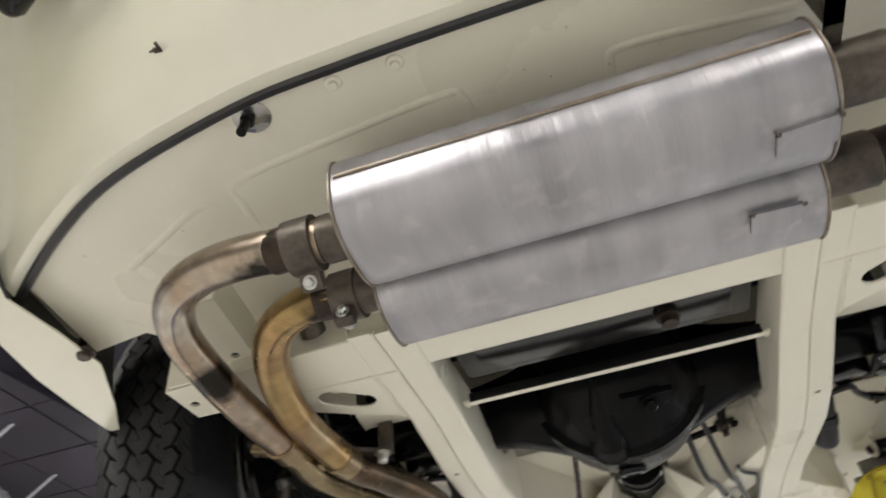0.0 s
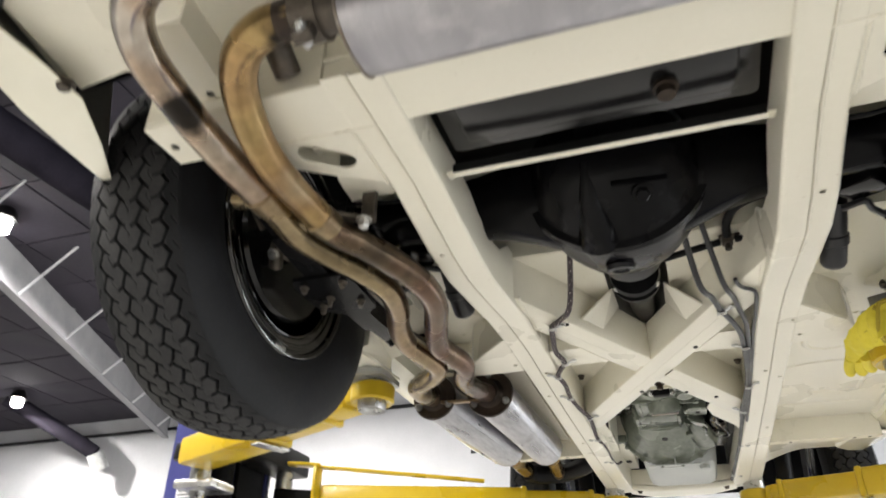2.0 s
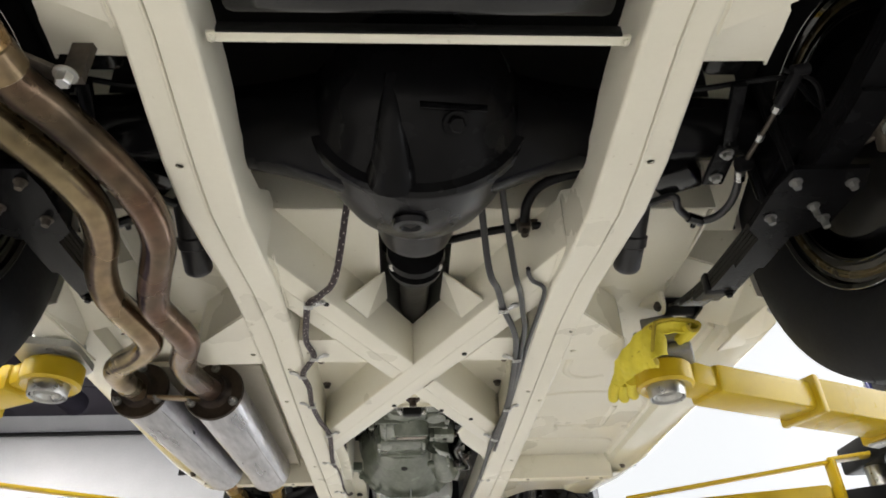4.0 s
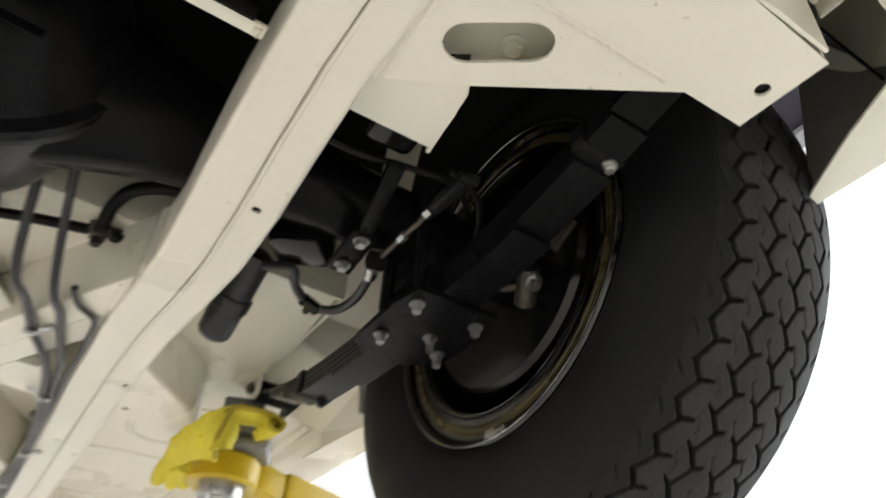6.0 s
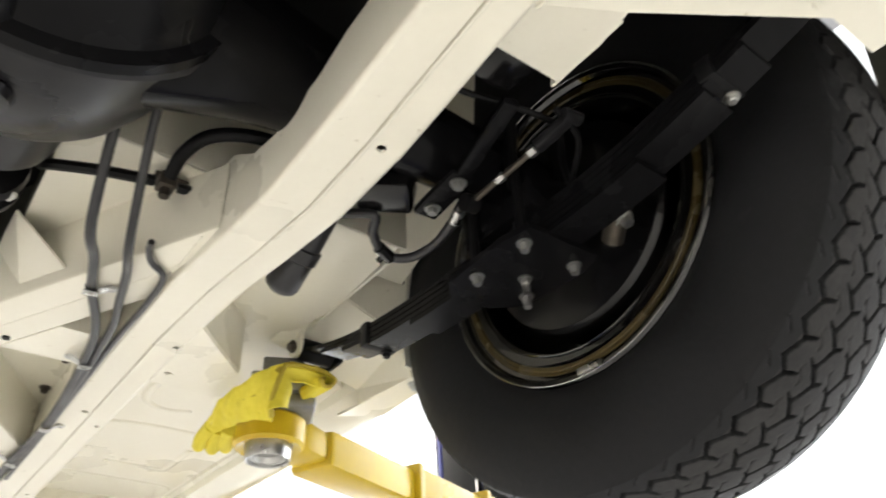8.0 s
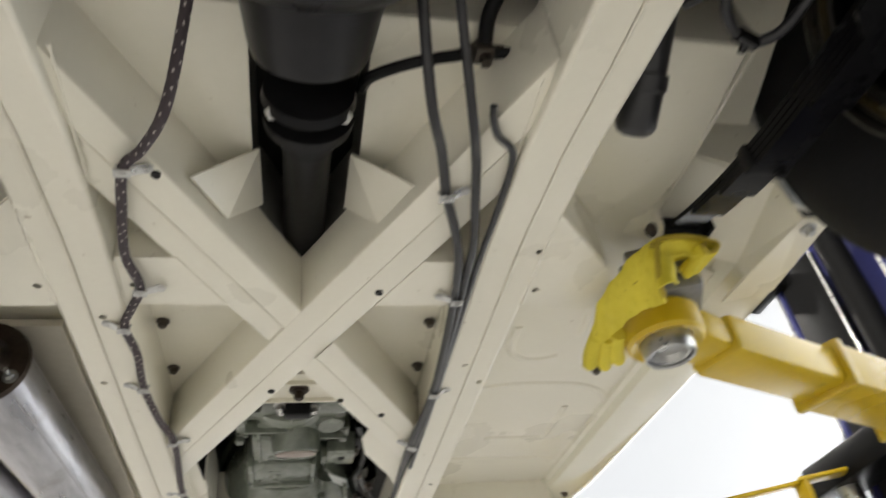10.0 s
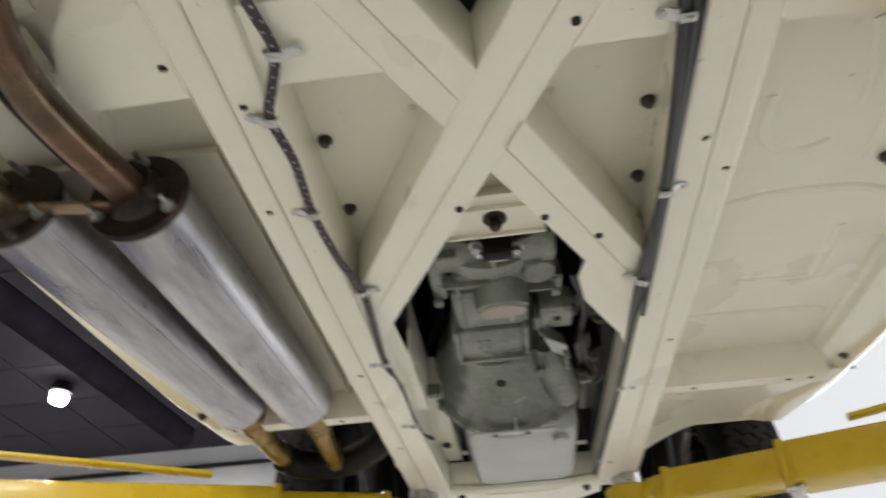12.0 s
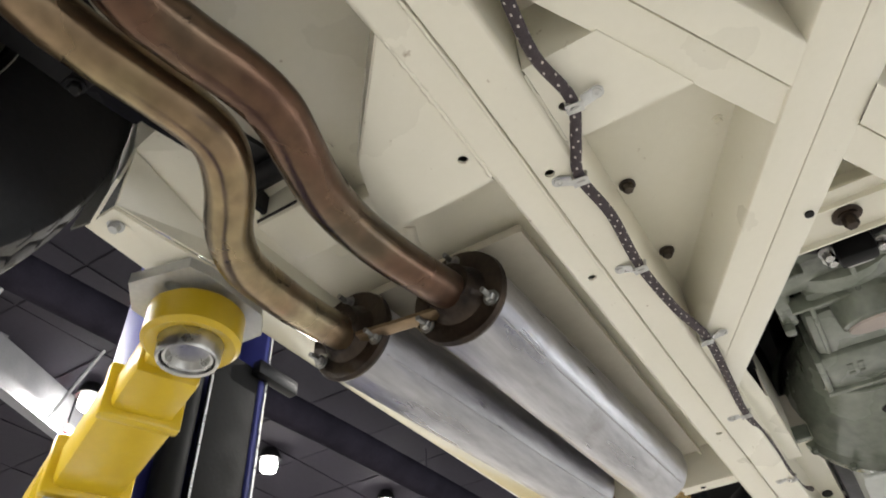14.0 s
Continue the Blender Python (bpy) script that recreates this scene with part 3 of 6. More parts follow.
# chassis rails: (y, inner x, outer x, bottom height)
RAIL = [(-0.36, 0.214, 0.290, 1.797), (-0.27, 0.214, 0.289, 1.797), (-0.15, 0.213, 0.284, 1.790), (-0.06, 0.212, 0.286, 1.781), (0.02, 0.213, 0.290, 1.778), (0.12, 0.215, 0.292, 1.780),
        (0.22, 0.212, 0.288, 1.788), (0.33, 0.205, 0.281, 1.796), (0.48, 0.201, 0.276, 1.80), (0.7, 0.201, 0.274, 1.80), (0.95, 0.199, 0.272, 1.80), (1.4, 0.187, 0.268, 1.80), (1.9, 0.170, 0.262, 1.80)]
HOLES = {1: [(0.268, 0.018), (0.269, 0.49), (0.291, 0.571), (0.229, 0.743), (0.262, 0.80), (0.252, 1.2), (0.246, 1.56)],
         -1: [(0.271, 0.027), (0.228, 0.622), (0.256, 0.785), (0.245, 1.22), (0.24, 1.56)]}


def rail_drop(x, y):
    return lerp_table(RAIL, y)[2] - 1.80


def rail_dense():
    ys = sorted({round(r[0], 3) for r in RAIL} | {round(-0.33 + 0.045 * i, 3) for i in range(22)} | {1.1, 1.25, 1.6, 1.75})
    return [(y, *lerp_table(RAIL, y)) for y in ys]


def chassis_rail(s):
    """Two lapped channels: flat flanges with drilled holes, rounded bends and upright webs."""
    rows, bend, lap = rail_dense(), 0.005, 0.0034
    mid = lambda a, b: a + (b - a) * 0.52
    inner = [(r[1] + bend, r[0]) for r in rows] + [(mid(r[1], r[2]) - 0.0010, r[0]) for r in rows[::-1]]
    outer = [(mid(r[1], r[2]) + 0.0010, r[0]) for r in rows] + [(r[2] - bend, r[0]) for r in rows[::-1]]
    near = lambda x, y: x < mid(*lerp_table(RAIL, y)[:2])
    hole = [(x, y) for x, y in HOLES[s]]
    a = plate(mirrored(inner, s), 1.7975, 1.8003, [oval_loop(s * x, y, 0.0046, 0.0046, 12) for x, y in hole if near(x, y)], rail_drop)
    b = plate(mirrored(outer, s), 1.7975 + lap, 1.8003 + lap, [oval_loop(s * x, y, 0.0046, 0.0046, 12) for x, y in hole if not near(x, y)], rail_drop)

    def top(y):
        if y < -0.2:
            return 1.862 + 0.036 * min(1.0, (-0.2 - y) / 0.1)
        dip = max(0.0, 1.0 - abs(y - 0.085) / 0.11)
        return 1.862 - 0.014 * min(1.0, dip * 2) + 0.033 * min(1.0, max(0.0, (y - 0.16) / 0.06))
    walls = []
    for side in (1, 2):
        w = bmesh.new()
        sign, dz = (1, 0.0) if side == 1 else (-1, lap)
        ring = []
        for r in rows:
            zb = r[3] - 0.0025 + dz
            prof = ((0, top(r[0])), (0, zb + bend), (bend * 0.08, zb + bend * 0.6), (bend * 0.3, zb + bend * 0.3), (bend * 0.6, zb + bend * 0.08), (bend, zb), (bend, zb + 0.0028), (0.003, zb + bend), (0.003, top(r[0])))
            ring.append([w.verts.new((s * (r[side] + sign * dx), r[0], z)) for dx, z in prof])
        n = len(ring[0])
        for p, q in zip(ring, ring[1:]):
            for k in range(n):
                w.faces.new((p[k], p[(k + 1) % n], q[(k + 1) % n], q[k]))
        for e in (ring[0], ring[-1]):
            w.faces.new(e)
        walls.append(w)
    ob = part("chassis_rail", joined(a, b, *walls), CREAM, car, "cream box-section chassis rail with drilled holes")
    part("rail_lid", plate(mirrored([(r[1] + 0.001, r[0]) for r in rows] + [(r[2] - 0.001, r[0]) for r in rows[::-1]], s), 1.832, 1.835, (), rail_drop), CREAM, ob)
    # the painted edge of the upper channel along the lap
    random.seed(5 + s)
    part("seam_filler", tube([(s * mid(r[1], r[2]), r[0], r[3] + 0.0042) for r in rows], 0.0017, 8, smooth=False), CREAM, ob)
    part("weld_lap", tube([(s * (mid(r[1], r[2]) + 0.0034 + random.uniform(-0.0003, 0.0003)), r[0], r[3] + 0.0008 + random.uniform(-0.0003, 0.0003)) for r in rows], 0.0021, 8, smooth=False), CREAM, ob)
    return ob


rails = {s: chassis_rail(s) for s in (1, -1)}


# the crossed bracing between the rails
BRACE = {1: (0.689, 1.850, 0.0785), -1: (0.691, 1.765, 0.0735)}


def brace(s, z, holes=(), gap=False):
    """A diagonal of two lapped channels with rounded bends; where gap is set it ends against the flanks of the other one."""
    yc, k, hw = BRACE[s]
    oc, ok, ow = BRACE[-s]
    yat = lambda x: yc - s * x * k
    prof = [(-hw, FLOOR_Z), (-hw, z + 0.005), (-hw + 0.0006, z + 0.0025), (-hw + 0.0022, z + 0.0007), (-hw + 0.0055, z), (-0.0022, z), (-0.0014, z + 0.0006), (-0.0011, z + 0.0065), (0.0008, z + 0.0065), (0.0010, z + 0.0028), (0.0022, z + 0.0010), (0.0044, z + 0.0010), (0.0056, z + 0.0034),
            (hw - 0.0055, z + 0.0034), (hw - 0.0022, z + 0.0041), (hw - 0.0006, z + 0.0059), (hw, z + 0.0084), (hw, FLOOR_Z)]
    cross = lambda u, side: (yc + u - oc + side * ow * 0.94) / (s * (k + ok))
    spans = [(lambda u: -0.2105, lambda u: 0.2105)]
    if gap:
        lo, hi = (-1, 1) if s * (cross(0, 1) - cross(0, -1)) * s > 0 else (1, -1)
        spans = [(lambda u: -0.2105, lambda u: cross(u, lo)), (lambda u: cross(u, hi), lambda u: 0.2105)]
    ob = None
    for x0, x1 in spans:
        bm = bmesh.new()
        ends = [[bm.verts.new((f(u), yat(f(u)) + u, zz)) for u, zz in prof] for f in (x0, x1)]
        for i in range(len(prof) - 1):
            bm.faces.new((ends[0][i], ends[0][i + 1], ends[1][i + 1], ends[1][i]))
        bm.normal_update()
        bmesh.ops.solidify(bm, geom=bm.faces[:], thickness=0.0006)
        piece = part("cross_brace" if ob is None else "brace_end", bm, CREAM, ob or car, "cream diagonal chassis brace of two channels" if ob is None else "")
        ob = ob or piece
    # dark discs on the face paint the shade of drilled holes
    for x, y in holes:
        dz = 0.0 if y - yat(x) < 0 else 0.0034
        part("hole_shade_disc", lathe([(0, 0.0), (0, 0.0046), (0.003, 0.0046), (0.003, 0.0)], (x, y, z + dz - 0.0024), (0, 0, 1), 14), DARK, ob)
    return ob


brace(1, 1.800, [(0.09, 0.576), (-0.04, 0.82)])
brace(-1, 1.801, [(0.126, 0.90), (-0.14, 0.385), (0.06, 0.855)], gap=True)
part("brace_core", box(-0.018, 0.018, 0.652, 0.718, 1.8045, FLOOR_Z), CREAM, car)

# the cross member of the middle with its outriggers
for s in (1, -1):
    part("cross_member", joined(plate(mirrored([(0.199, 0.515), (0.199, 0.604), (0.088, 0.604), (0.136, 0.515)], s), 1.803, 1.806, [oval_loop(s * 0.187, 0.566, 0.0045, 0.0045, 12)]),
                                plate(mirrored([(0.2, 0.6005), (0.2, 0.6035), (0.09, 0.6035), (0.09, 0.6005)], s), 1.8045, FLOOR_Z),
                                plate(mirrored([(0.2, 0.5155), (0.2, 0.5185), (0.136, 0.5185), (0.136, 0.5155)], s), 1.8045, FLOOR_Z)), CREAM, car)
    shape = [(0.2755, 0.425), (0.2755, 0.605), (0.372, 0.607), (0.383, 0.603), (0.388, 0.592), (0.386, 0.575), (0.366, 0.522)]
    out = part("outrigger", plate(mirrored(shape, s), 1.802, 1.805, [oval_loop(s * 0.286, 0.568, 0.0048, 0.0048, 12)]), CREAM, car, "cream outrigger bracket beside the rail")
    for a, b in zip(shape[1:], shape[2:] + shape[:1]):
        part("flank", beam((s * a[0], a[1], 1.85), (s * b[0], b[1], 1.85), 0.003, 0.09), CREAM, out)



def weld(p0, p1, seed, r=0.0022):
    """A lumpy painted weld bead between two points."""
    random.seed(seed)
    n = max(6, int((Vector(p1) - Vector(p0)).length / 0.004))
    size = [r * random.uniform(0.55, 1.25) for _ in range(n + 1)]
    pts = [Vector(p0).lerp(Vector(p1), k / n) + Vector((random.uniform(-0.0006, 0.0006), random.uniform(-0.0006, 0.0006), 0)) for k in range(n + 1)]
    part("weld_bead", tube(pts, lambda t: size[min(n, int(t * n))], 6, smooth=False), CREAM, car)


for s in (1, -1):
    weld((s * 0.2745, 0.43, 1.802), (s * 0.2745, 0.60, 1.802), 1)
    weld((s * 0.2015, 0.245, 1.801), (s * 0.2015, 0.39, 1.801), 2, 0.0018)
    weld((s * 0.2015, 0.978, 1.801), (s * 0.2015, 1.128, 1.801), 3, 0.0018)
    weld((s * 0.2005, 0.52, 1.803), (s * 0.2005, 0.60, 1.803), 4, 0.0018)
    weld((s * 0.2905, -0.262, 1.799), (s * 0.2905, -0.150, 1.7985), 5)
    weld((s * 0.203, -0.1385, 1.7985), (s * 0.199, -0.1385, 1.800), 6, 0.004)

# rear cross member with its gussets
half = [(0.212, -0.268), (0.282, -0.266), (0.279, -0.148), (0.348, -0.187), (0.478, -0.2735), (0.536, -0.275), (0.538, -0.348), (0.40, -0.353)]
outline = half + mirrored(half[::-1], -1)
slots = [slot_loop(s * 0.343, -0.229, 0.078, 0.033, s * -36) for s in (1, -1)]
rear_member = part("rear_cross_member", joined(plate(outline, 1.7985, 1.8015, slots + [oval_loop(s * 0.521, -0.307, 0.006, 0.006, 12) for s in (1, -1)]),
                                               box(-0.212, 0.212, -0.271, -0.2682, 1.8, FLOOR_Z + 0.03), box(-0.53, 0.53, -0.354, -0.351, 1.8, FLOOR_Z)), CREAM, car, "cream rear cross member with slotted gussets")
for s in (1, -1):
    for a, b in (((0.348, -0.188), (0.478, -0.275)), ((0.478, -0.275), (0.535, -0.2765)), ((0.535, -0.2765), (0.537, -0.347))):
        part("gusset_flank", beam((s * a[0], a[1], 1.842), (s * b[0], b[1], 1.842), 0.003, 0.084), CREAM, rear_member)
    part("gusset_lid", plate(mirrored([(0.2915, -0.266), (0.2915, -0.149), (0.347, -0.189), (0.477, -0.2745), (0.5335, -0.277), (0.535, -0.348), (0.2915, -0.349)], s), 1.833, 1.836), CREAM, rear_member)
    # dark discs above the holes paint in their shade
    for hx, hy, hz in ((0.521, -0.307, 1.8045), (0.434, -0.362, 1.8225)):
        part("hole_shade_back", lathe([(0, 0.0), (0, 0.010), (0.004, 0.010), (0.004, 0.0)], (s * hx, hy, hz), (0, 0, 1), 14), DARK, rear_member)
    part("lid_bolt", joined(bolt((s * 0.368, -0.214, 1.8325), (0, 0, -1), 0.0075, 0.006)), CREAM, rear_member)
    part("bump_bracket", joined(plate(mirrored([(0.279, -0.092), (0.372, -0.095), (0.360, -0.150), (0.3495, -0.184), (0.3475, -0.189), (0.280, -0.150)], s), 1.800, 1.803, lift=lambda x, y: 0.30 * max(0.0, y + 0.175)), beam((s * 0.371, -0.096, 1.860), (s * 0.350, -0.186, 1.835), 0.003, 0.07)), CREAM, rear_member)
    part("body_bar", joined(plate(mirrored([(0.456, -0.347), (0.415, -0.349), (0.40, -0.47), (0.44, -0.47)], s), 1.816, 1.819, [oval_loop(s * 0.434, -0.362, 0.006, 0.006, 12)]), beam((s * 0.415, -0.35, 1.84), (s * 0.40, -0.47, 1.84), 0.003, 0.05)), CREAM, rear_member)
    weld((s * 0.218, -0.267, 1.7988 - 0.001), (s * 0.46, -0.273, 1.7988), 8, 0.0027)
    weld((s * 0.285, -0.262, 1.7988), (s * 0.285, -0.16, 1.7988), 9, 0.002)
part("tie_strip", box(-0.207, 0.207, -0.1445, -0.1325, 1.8005, 1.8045, 0.001), CREAM, car, "thin cream tie strip under the tank")
part("tank_seal", box(-0.197, 0.197, -0.1482, -0.1452, 1.7988, 1.812, 0.001), BLACK_MATT, car, "thin black rubber strip beside the tank")
part("front_cross_member", joined(box(-0.175, 0.175, 1.86, 1.95, 1.815, 1.87, 0.006), tube([(-0.17, 1.87, 1.81), (-0.09, 1.86, 1.80), (0.09, 1.86, 1.80), (0.17, 1.87, 1.81)], 0.012, 8)), CREAM, car)

# sheet-metal floor with an opening for the shaft and the gearbox
floor_loop = [(-0.445, 0.248), (-0.455, 0.43), (-0.428, 0.545), (-0.60, 0.575), (-0.60, 1.43), (-0.20, 1.43), (-0.17, 1.12), (-0.155, 1.0), (-0.075, 0.925), (0.075, 0.925), (0.155, 1.0), (0.17, 1.12), (0.20, 1.43), (0.60, 1.43), (0.60, 0.575), (0.428, 0.545), (0.455, 0.43), (0.445, 0.248), (0.058, 0.248), (0.058, 0.515), (0.004, 0.628), (-0.004, 0.628), (-0.058, 0.515), (-0.058, 0.248)]
floor_pan = part("floor_pan", plate(floor_loop, FLOOR_Z, FLOOR_Z + 0.004), CREAM, car, "cream sheet-metal floor pan", smooth=False)
for s in (1, -1):
    # cream tunnel walls get a dark colour that paints in their shade
    part("tunnel_wall", joined(box(*sorted((s * 0.059, s * 0.062)), 0.25, 0.515, FLOOR_Z + 0.004, 1.99), beam((s * 0.0605, 0.515, 1.9395), (s * 0.006, 0.628, 1.9395), 0.003, 0.101)), UNDERSEAL_SHADE, floor_pan)
    # a folded sheet that ties the edge of the opening to the brace
    part("tunnel_flap", plate_quad((s * 0.050, 0.425, 1.884), (s * 0.112, 0.406, 1.8185), (s * 0.080, 0.466, 1.8185), (s * 0.048, 0.514, 1.884)), CREAM, floor_pan)
    for y in (0.762, 0.891):
        part("floor_bolt", joined(bolt((s * 0.189, y, FLOOR_Z - 0.001), (0, 0, -1), 0.0062, 0.008)), SOOT, floor_pan, "dull steel floor bolt")
    part("body_bolt", joined(bolt((s * 0.507, 0.911, FLOOR_Z - 0.001), (0, 0, -1), 0.0072, 0.009)), SOOT, floor_pan)
    part("floor_screw", bolt((s * 0.08, 0.73, FLOOR_Z), (0, 0, -1), 0.004, 0.004), CREAM, floor_pan)
# tunnel roof, gearbox tunnel and axle floor are black to paint in their shade
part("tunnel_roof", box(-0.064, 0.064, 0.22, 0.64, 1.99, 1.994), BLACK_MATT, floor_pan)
part("gearbox_tunnel", joined(*[box(*sorted((s * 0.19, s * 0.193)), 1.0, 1.9, 1.86, 2.15) for s in (1, -1)], box(-0.19, 0.19, 0.9, 2.0, 2.15, 2.154)), BLACK_MATT, floor_pan, "gearbox tunnel coloured black for its shade")
part("heel_board", box(-0.456, 0.456, 0.247, 0.25, FLOOR_Z, 2.12), CREAM, floor_pan)
part("axle_floor", box(-0.56, 0.56, -0.36, 0.247, 2.12, 2.124), BLACK_MATT, floor_pan, "floor over the axle, coloured black for its shade")

# pressed shapes in the foot wells
for s in (1, -1):
    shapes = [
        [(0.334, 0.78), (0.334, 0.831), (0.345, 0.862), (0.37, 0.880), (0.397, 0.881), (0.425, 0.870)],
        [(0.30, 0.985), (0.361, 0.968), (0.434, 0.965), (0.499, 0.972), (0.545, 0.998), (0.570, 1.036), (0.578, 1.07), (0.578, 1.16), (0.566, 1.25), (0.56, 1.35)],
        [(0.496, 1.055), (0.495, 1.118), (0.492, 1.182), (0.484, 1.190), (0.442, 1.191), (0.37, 1.187)],
        [(0.30, 1.288), (0.41, 1.290), (0.522, 1.297), (0.547, 1.319)],
        [(0.486, 0.91), (0.485, 0.81)],
        [(0.42, 0.683), (0.431, 0.708), (0.441, 0.757), (0.444, 0.804)]]
    for pts in shapes:
        part("floor_pressing", tube([(s * x, y, FLOOR_Z + 0.0078) for x, y in pts], 0.011, 16), CREAM, floor_pan)
    part("sill_rib", tube([(s * 0.585, 0.62, FLOOR_Z), (s * 0.58, 1.0, FLOOR_Z), (s * 0.565, 1.4, FLOOR_Z)], 0.012, 8), CREAM, floor_pan)
    part("front_bar", joined(box(*sorted((s * 0.262, s * 0.57)), 1.425, 1.428, 1.823, FLOOR_Z), box(*sorted((s * 0.262, s * 0.57)), 1.425, 1.455, 1.82, 1.823)), CREAM, car, "cream cross bar ahead of the foot well")
    # dark discs paint the shade of holes in the bar
    for x in (0.33, 0.50, 0.54):
        part("bar_hole", lathe([(0, 0.0045), (0.0006, 0.0045)], (s * x, 1.44, 1.8198), (0, 0, -1), 10), DARK, car)

# sills and lower body sides: (y, lower edge x, height)
SILL = [(0.36, 0.675, 1.852), (0.6, 0.672, 1.850), (0.9, 0.664, 1.850), (1.2, 0.654, 1.851), (1.38, 0.648, 1.852), (1.57, 0.621, 1.853), (1.66, 0.600, 1.858), (1.75, 0.578, 1.862)]
for s in (1, -1):
    def sill_point(u, v):
        x, z = lerp_table(SILL, u)
        prof = [(-0.085, 0.035), (-0.075, 0.012), (-0.045, 0.002), (-0.006, 0.0), (0.004, 0.004), (0.012, 0.03), (0.03, 0.09), (0.045, 0.17), (0.05, 0.3)]
        dx, dz = prof[v]
        return Vector((s * (x + dx - (0.014 if s < 0 else 0.0)), u, z + dz))
    part("sill", grid(line(0.565, 1.75 if s > 0 else 1.6, 30), range(9), sill_point, 0.003), CREAM_GLOSS, car, "cream rounded sill")
    part("sill_bolt", bolt((s * 0.604, 1.424, 1.853), (0, 0, -1), 0.007, 0.008), SOOT, car)

# front wheel-arch panels
for s in (1, -1):
    lift = 0.0 if s > 0 else 0.034
    arch_end = (lambda v: 1.83 + 0.22 * max(0.0, 1 - v / 0.42) ** 1.5) if s > 0 else (lambda v: 1.60)
    part("front_inner_wing", grid(line(0, 1, 10), line(0, 1, 18), lambda u, v: Vector((s * (0.272 + 0.335 * v), 1.458 + u * (arch_end(v) - 1.458), 1.842 + lift + 0.058 * u)), 0.003), CREAM, car, "cream inner panel of the front wheel arch")
    part("wing_edge", tube([(s * (0.272 + 0.335 * v), arch_end(v), 1.899 + lift) for v in line(0, 1, 18)], 0.003, 6, smooth=False), CREAM, car)
    for bx, by in ((0.585, 1.80), (0.60, 1.66)) if s > 0 else ():
        part("wing_bolt", bolt((s * bx, by, 1.842 + lift + 0.058 * (by - 1.458) / 0.372), (0, 0.1, -1), 0.008, 0.008), SOOT, car)
    # black lining paints in the shade of the front arch
    part("arch_lining", grid(line(0, 1, 10), line(0, 1, 4), lambda u, v: Vector((s * (0.28 + 0.42 * v), 1.60 + 0.1 * u + 0.25 * u * u, 1.90 + 0.42 * u)), 0.003), BLACK_MATT, car)

# rear floor over the silencer, with pressed ribs
rear_floor = part("rear_floor", plate([(-0.53, -0.353), (-0.555, -0.384), (-0.636, -0.374), (-0.62, -0.515), (-0.52, -0.58), (-0.42, -0.625), (-0.27, -0.657), (-0.16, -0.664), (0.0, -0.666), (0.16, -0.664), (0.27, -0.657), (0.42, -0.625), (0.52, -0.58), (0.62, -0.515), (0.636, -0.374), (0.555, -0.384), (0.53, -0.353)], 1.872, 1.876), CREAM, car, "cream pressed rear floor above the silencer", smooth=False)
ribs = [[(-0.494, -0.499), (-0.43, -0.53), (-0.372, -0.555), (-0.352, -0.545)], [(-0.33, -0.485), (-0.328, -0.54), (-0.318, -0.572), (-0.2, -0.588), (-0.085, -0.598), (-0.068, -0.588), (-0.064, -0.56)],
        [(0.074, -0.54), (0.074, -0.575), (0.085, -0.588), (0.16, -0.583), (0.243, -0.573)], [(-0.56, -0.42), (-0.54, -0.40), (-0.51, -0.405), (-0.50, -0.43)]]
for r in ribs:
    part("pressed_rib", tube([(x, y, 1.8822) for x, y in r], 0.0115, 16), CREAM, rear_floor)
for x, y in ((-0.114, -0.649), (-0.175, -0.649)):
    part("rivet", joined(lathe([(0, 0.009), (0.002, 0.008), (0.003, 0.005), (0.006, 0.004)], (x, y, 1.872), (0, 0, -1), 14)), CREAM, rear_floor)
part("bumper_stud", joined(lathe([(0, 0.0), (0, 0.019), (0.002, 0.0185), (0.004, 0.007)], (-0.262, -0.642, 1.872), (0, 0, -1), 28)), ZINC, rear_floor, "zinc washer round a stud")
part("stud_thread", joined(rod((-0.264, -0.643, 1.87), (-0.264, -0.652, 1.838), 0.0048, 10), bolt((-0.264, -0.644, 1.866), (0, -0.3, -1), 0.0075, 0.008, False)), BLACK_SATIN, rear_floor)

# body tail round the rear floor, with a black rubber seal in the joint
EDGE = [(-0.66, -0.488), (-0.625, -0.517), (-0.52, -0.583), (-0.42, -0.628), (-0.27, -0.660), (-0.16, -0.667), (0.0, -0.669), (0.16, -0.667), (0.27, -0.660), (0.42, -0.628), (0.52, -0.583), (0.625, -0.517), (0.66, -0.488)]
SEAM = smooth_path([(x, y, 1.870) for x, y in EDGE], 5)[3:-3]


def tail_point(i, v):
    p = SEAM[i]
    u = max(-1.0, min(1.0, p.x / 0.636))
    out = p.lerp(Vector((0.46 * u, -0.90 + 0.03 * u * u, 1.870)), 0.012 + v * 0.988)
    d = (out - p).length
    rise = 5.25 * d * d * (1.0 - abs(u) ** 10)
    return out + Vector((0, 0, 0.3 * math.tanh(rise / 0.3) - 0.010 * math.sin(min(1.0, v * 6) * math.pi)))


part("tail_panel", grid(range(len(SEAM)), line(0, 1, 24), tail_point, 0.003), CREAM_GLOSS, car, "glossy cream tail panel of the body")
part("rubber_seal", tube([p + Vector((0, -0.002, -0.002)) for p in SEAM], 0.0075, 8, smooth=False), HOSE, car, "black rubber seal along the body joint")
LAMP_AT = (-0.492, -0.800, 1.985)
part("paint_chip", joined(box(-0.3165, -0.3105, -0.7265, -0.7215, 1.894, 1.8965), box(-0.312, -0.3095, -0.731, -0.721, 1.894, 1.8965), box(-0.3205, -0.315, -0.725, -0.7235, 1.894, 1.8965)), SOOT, car)
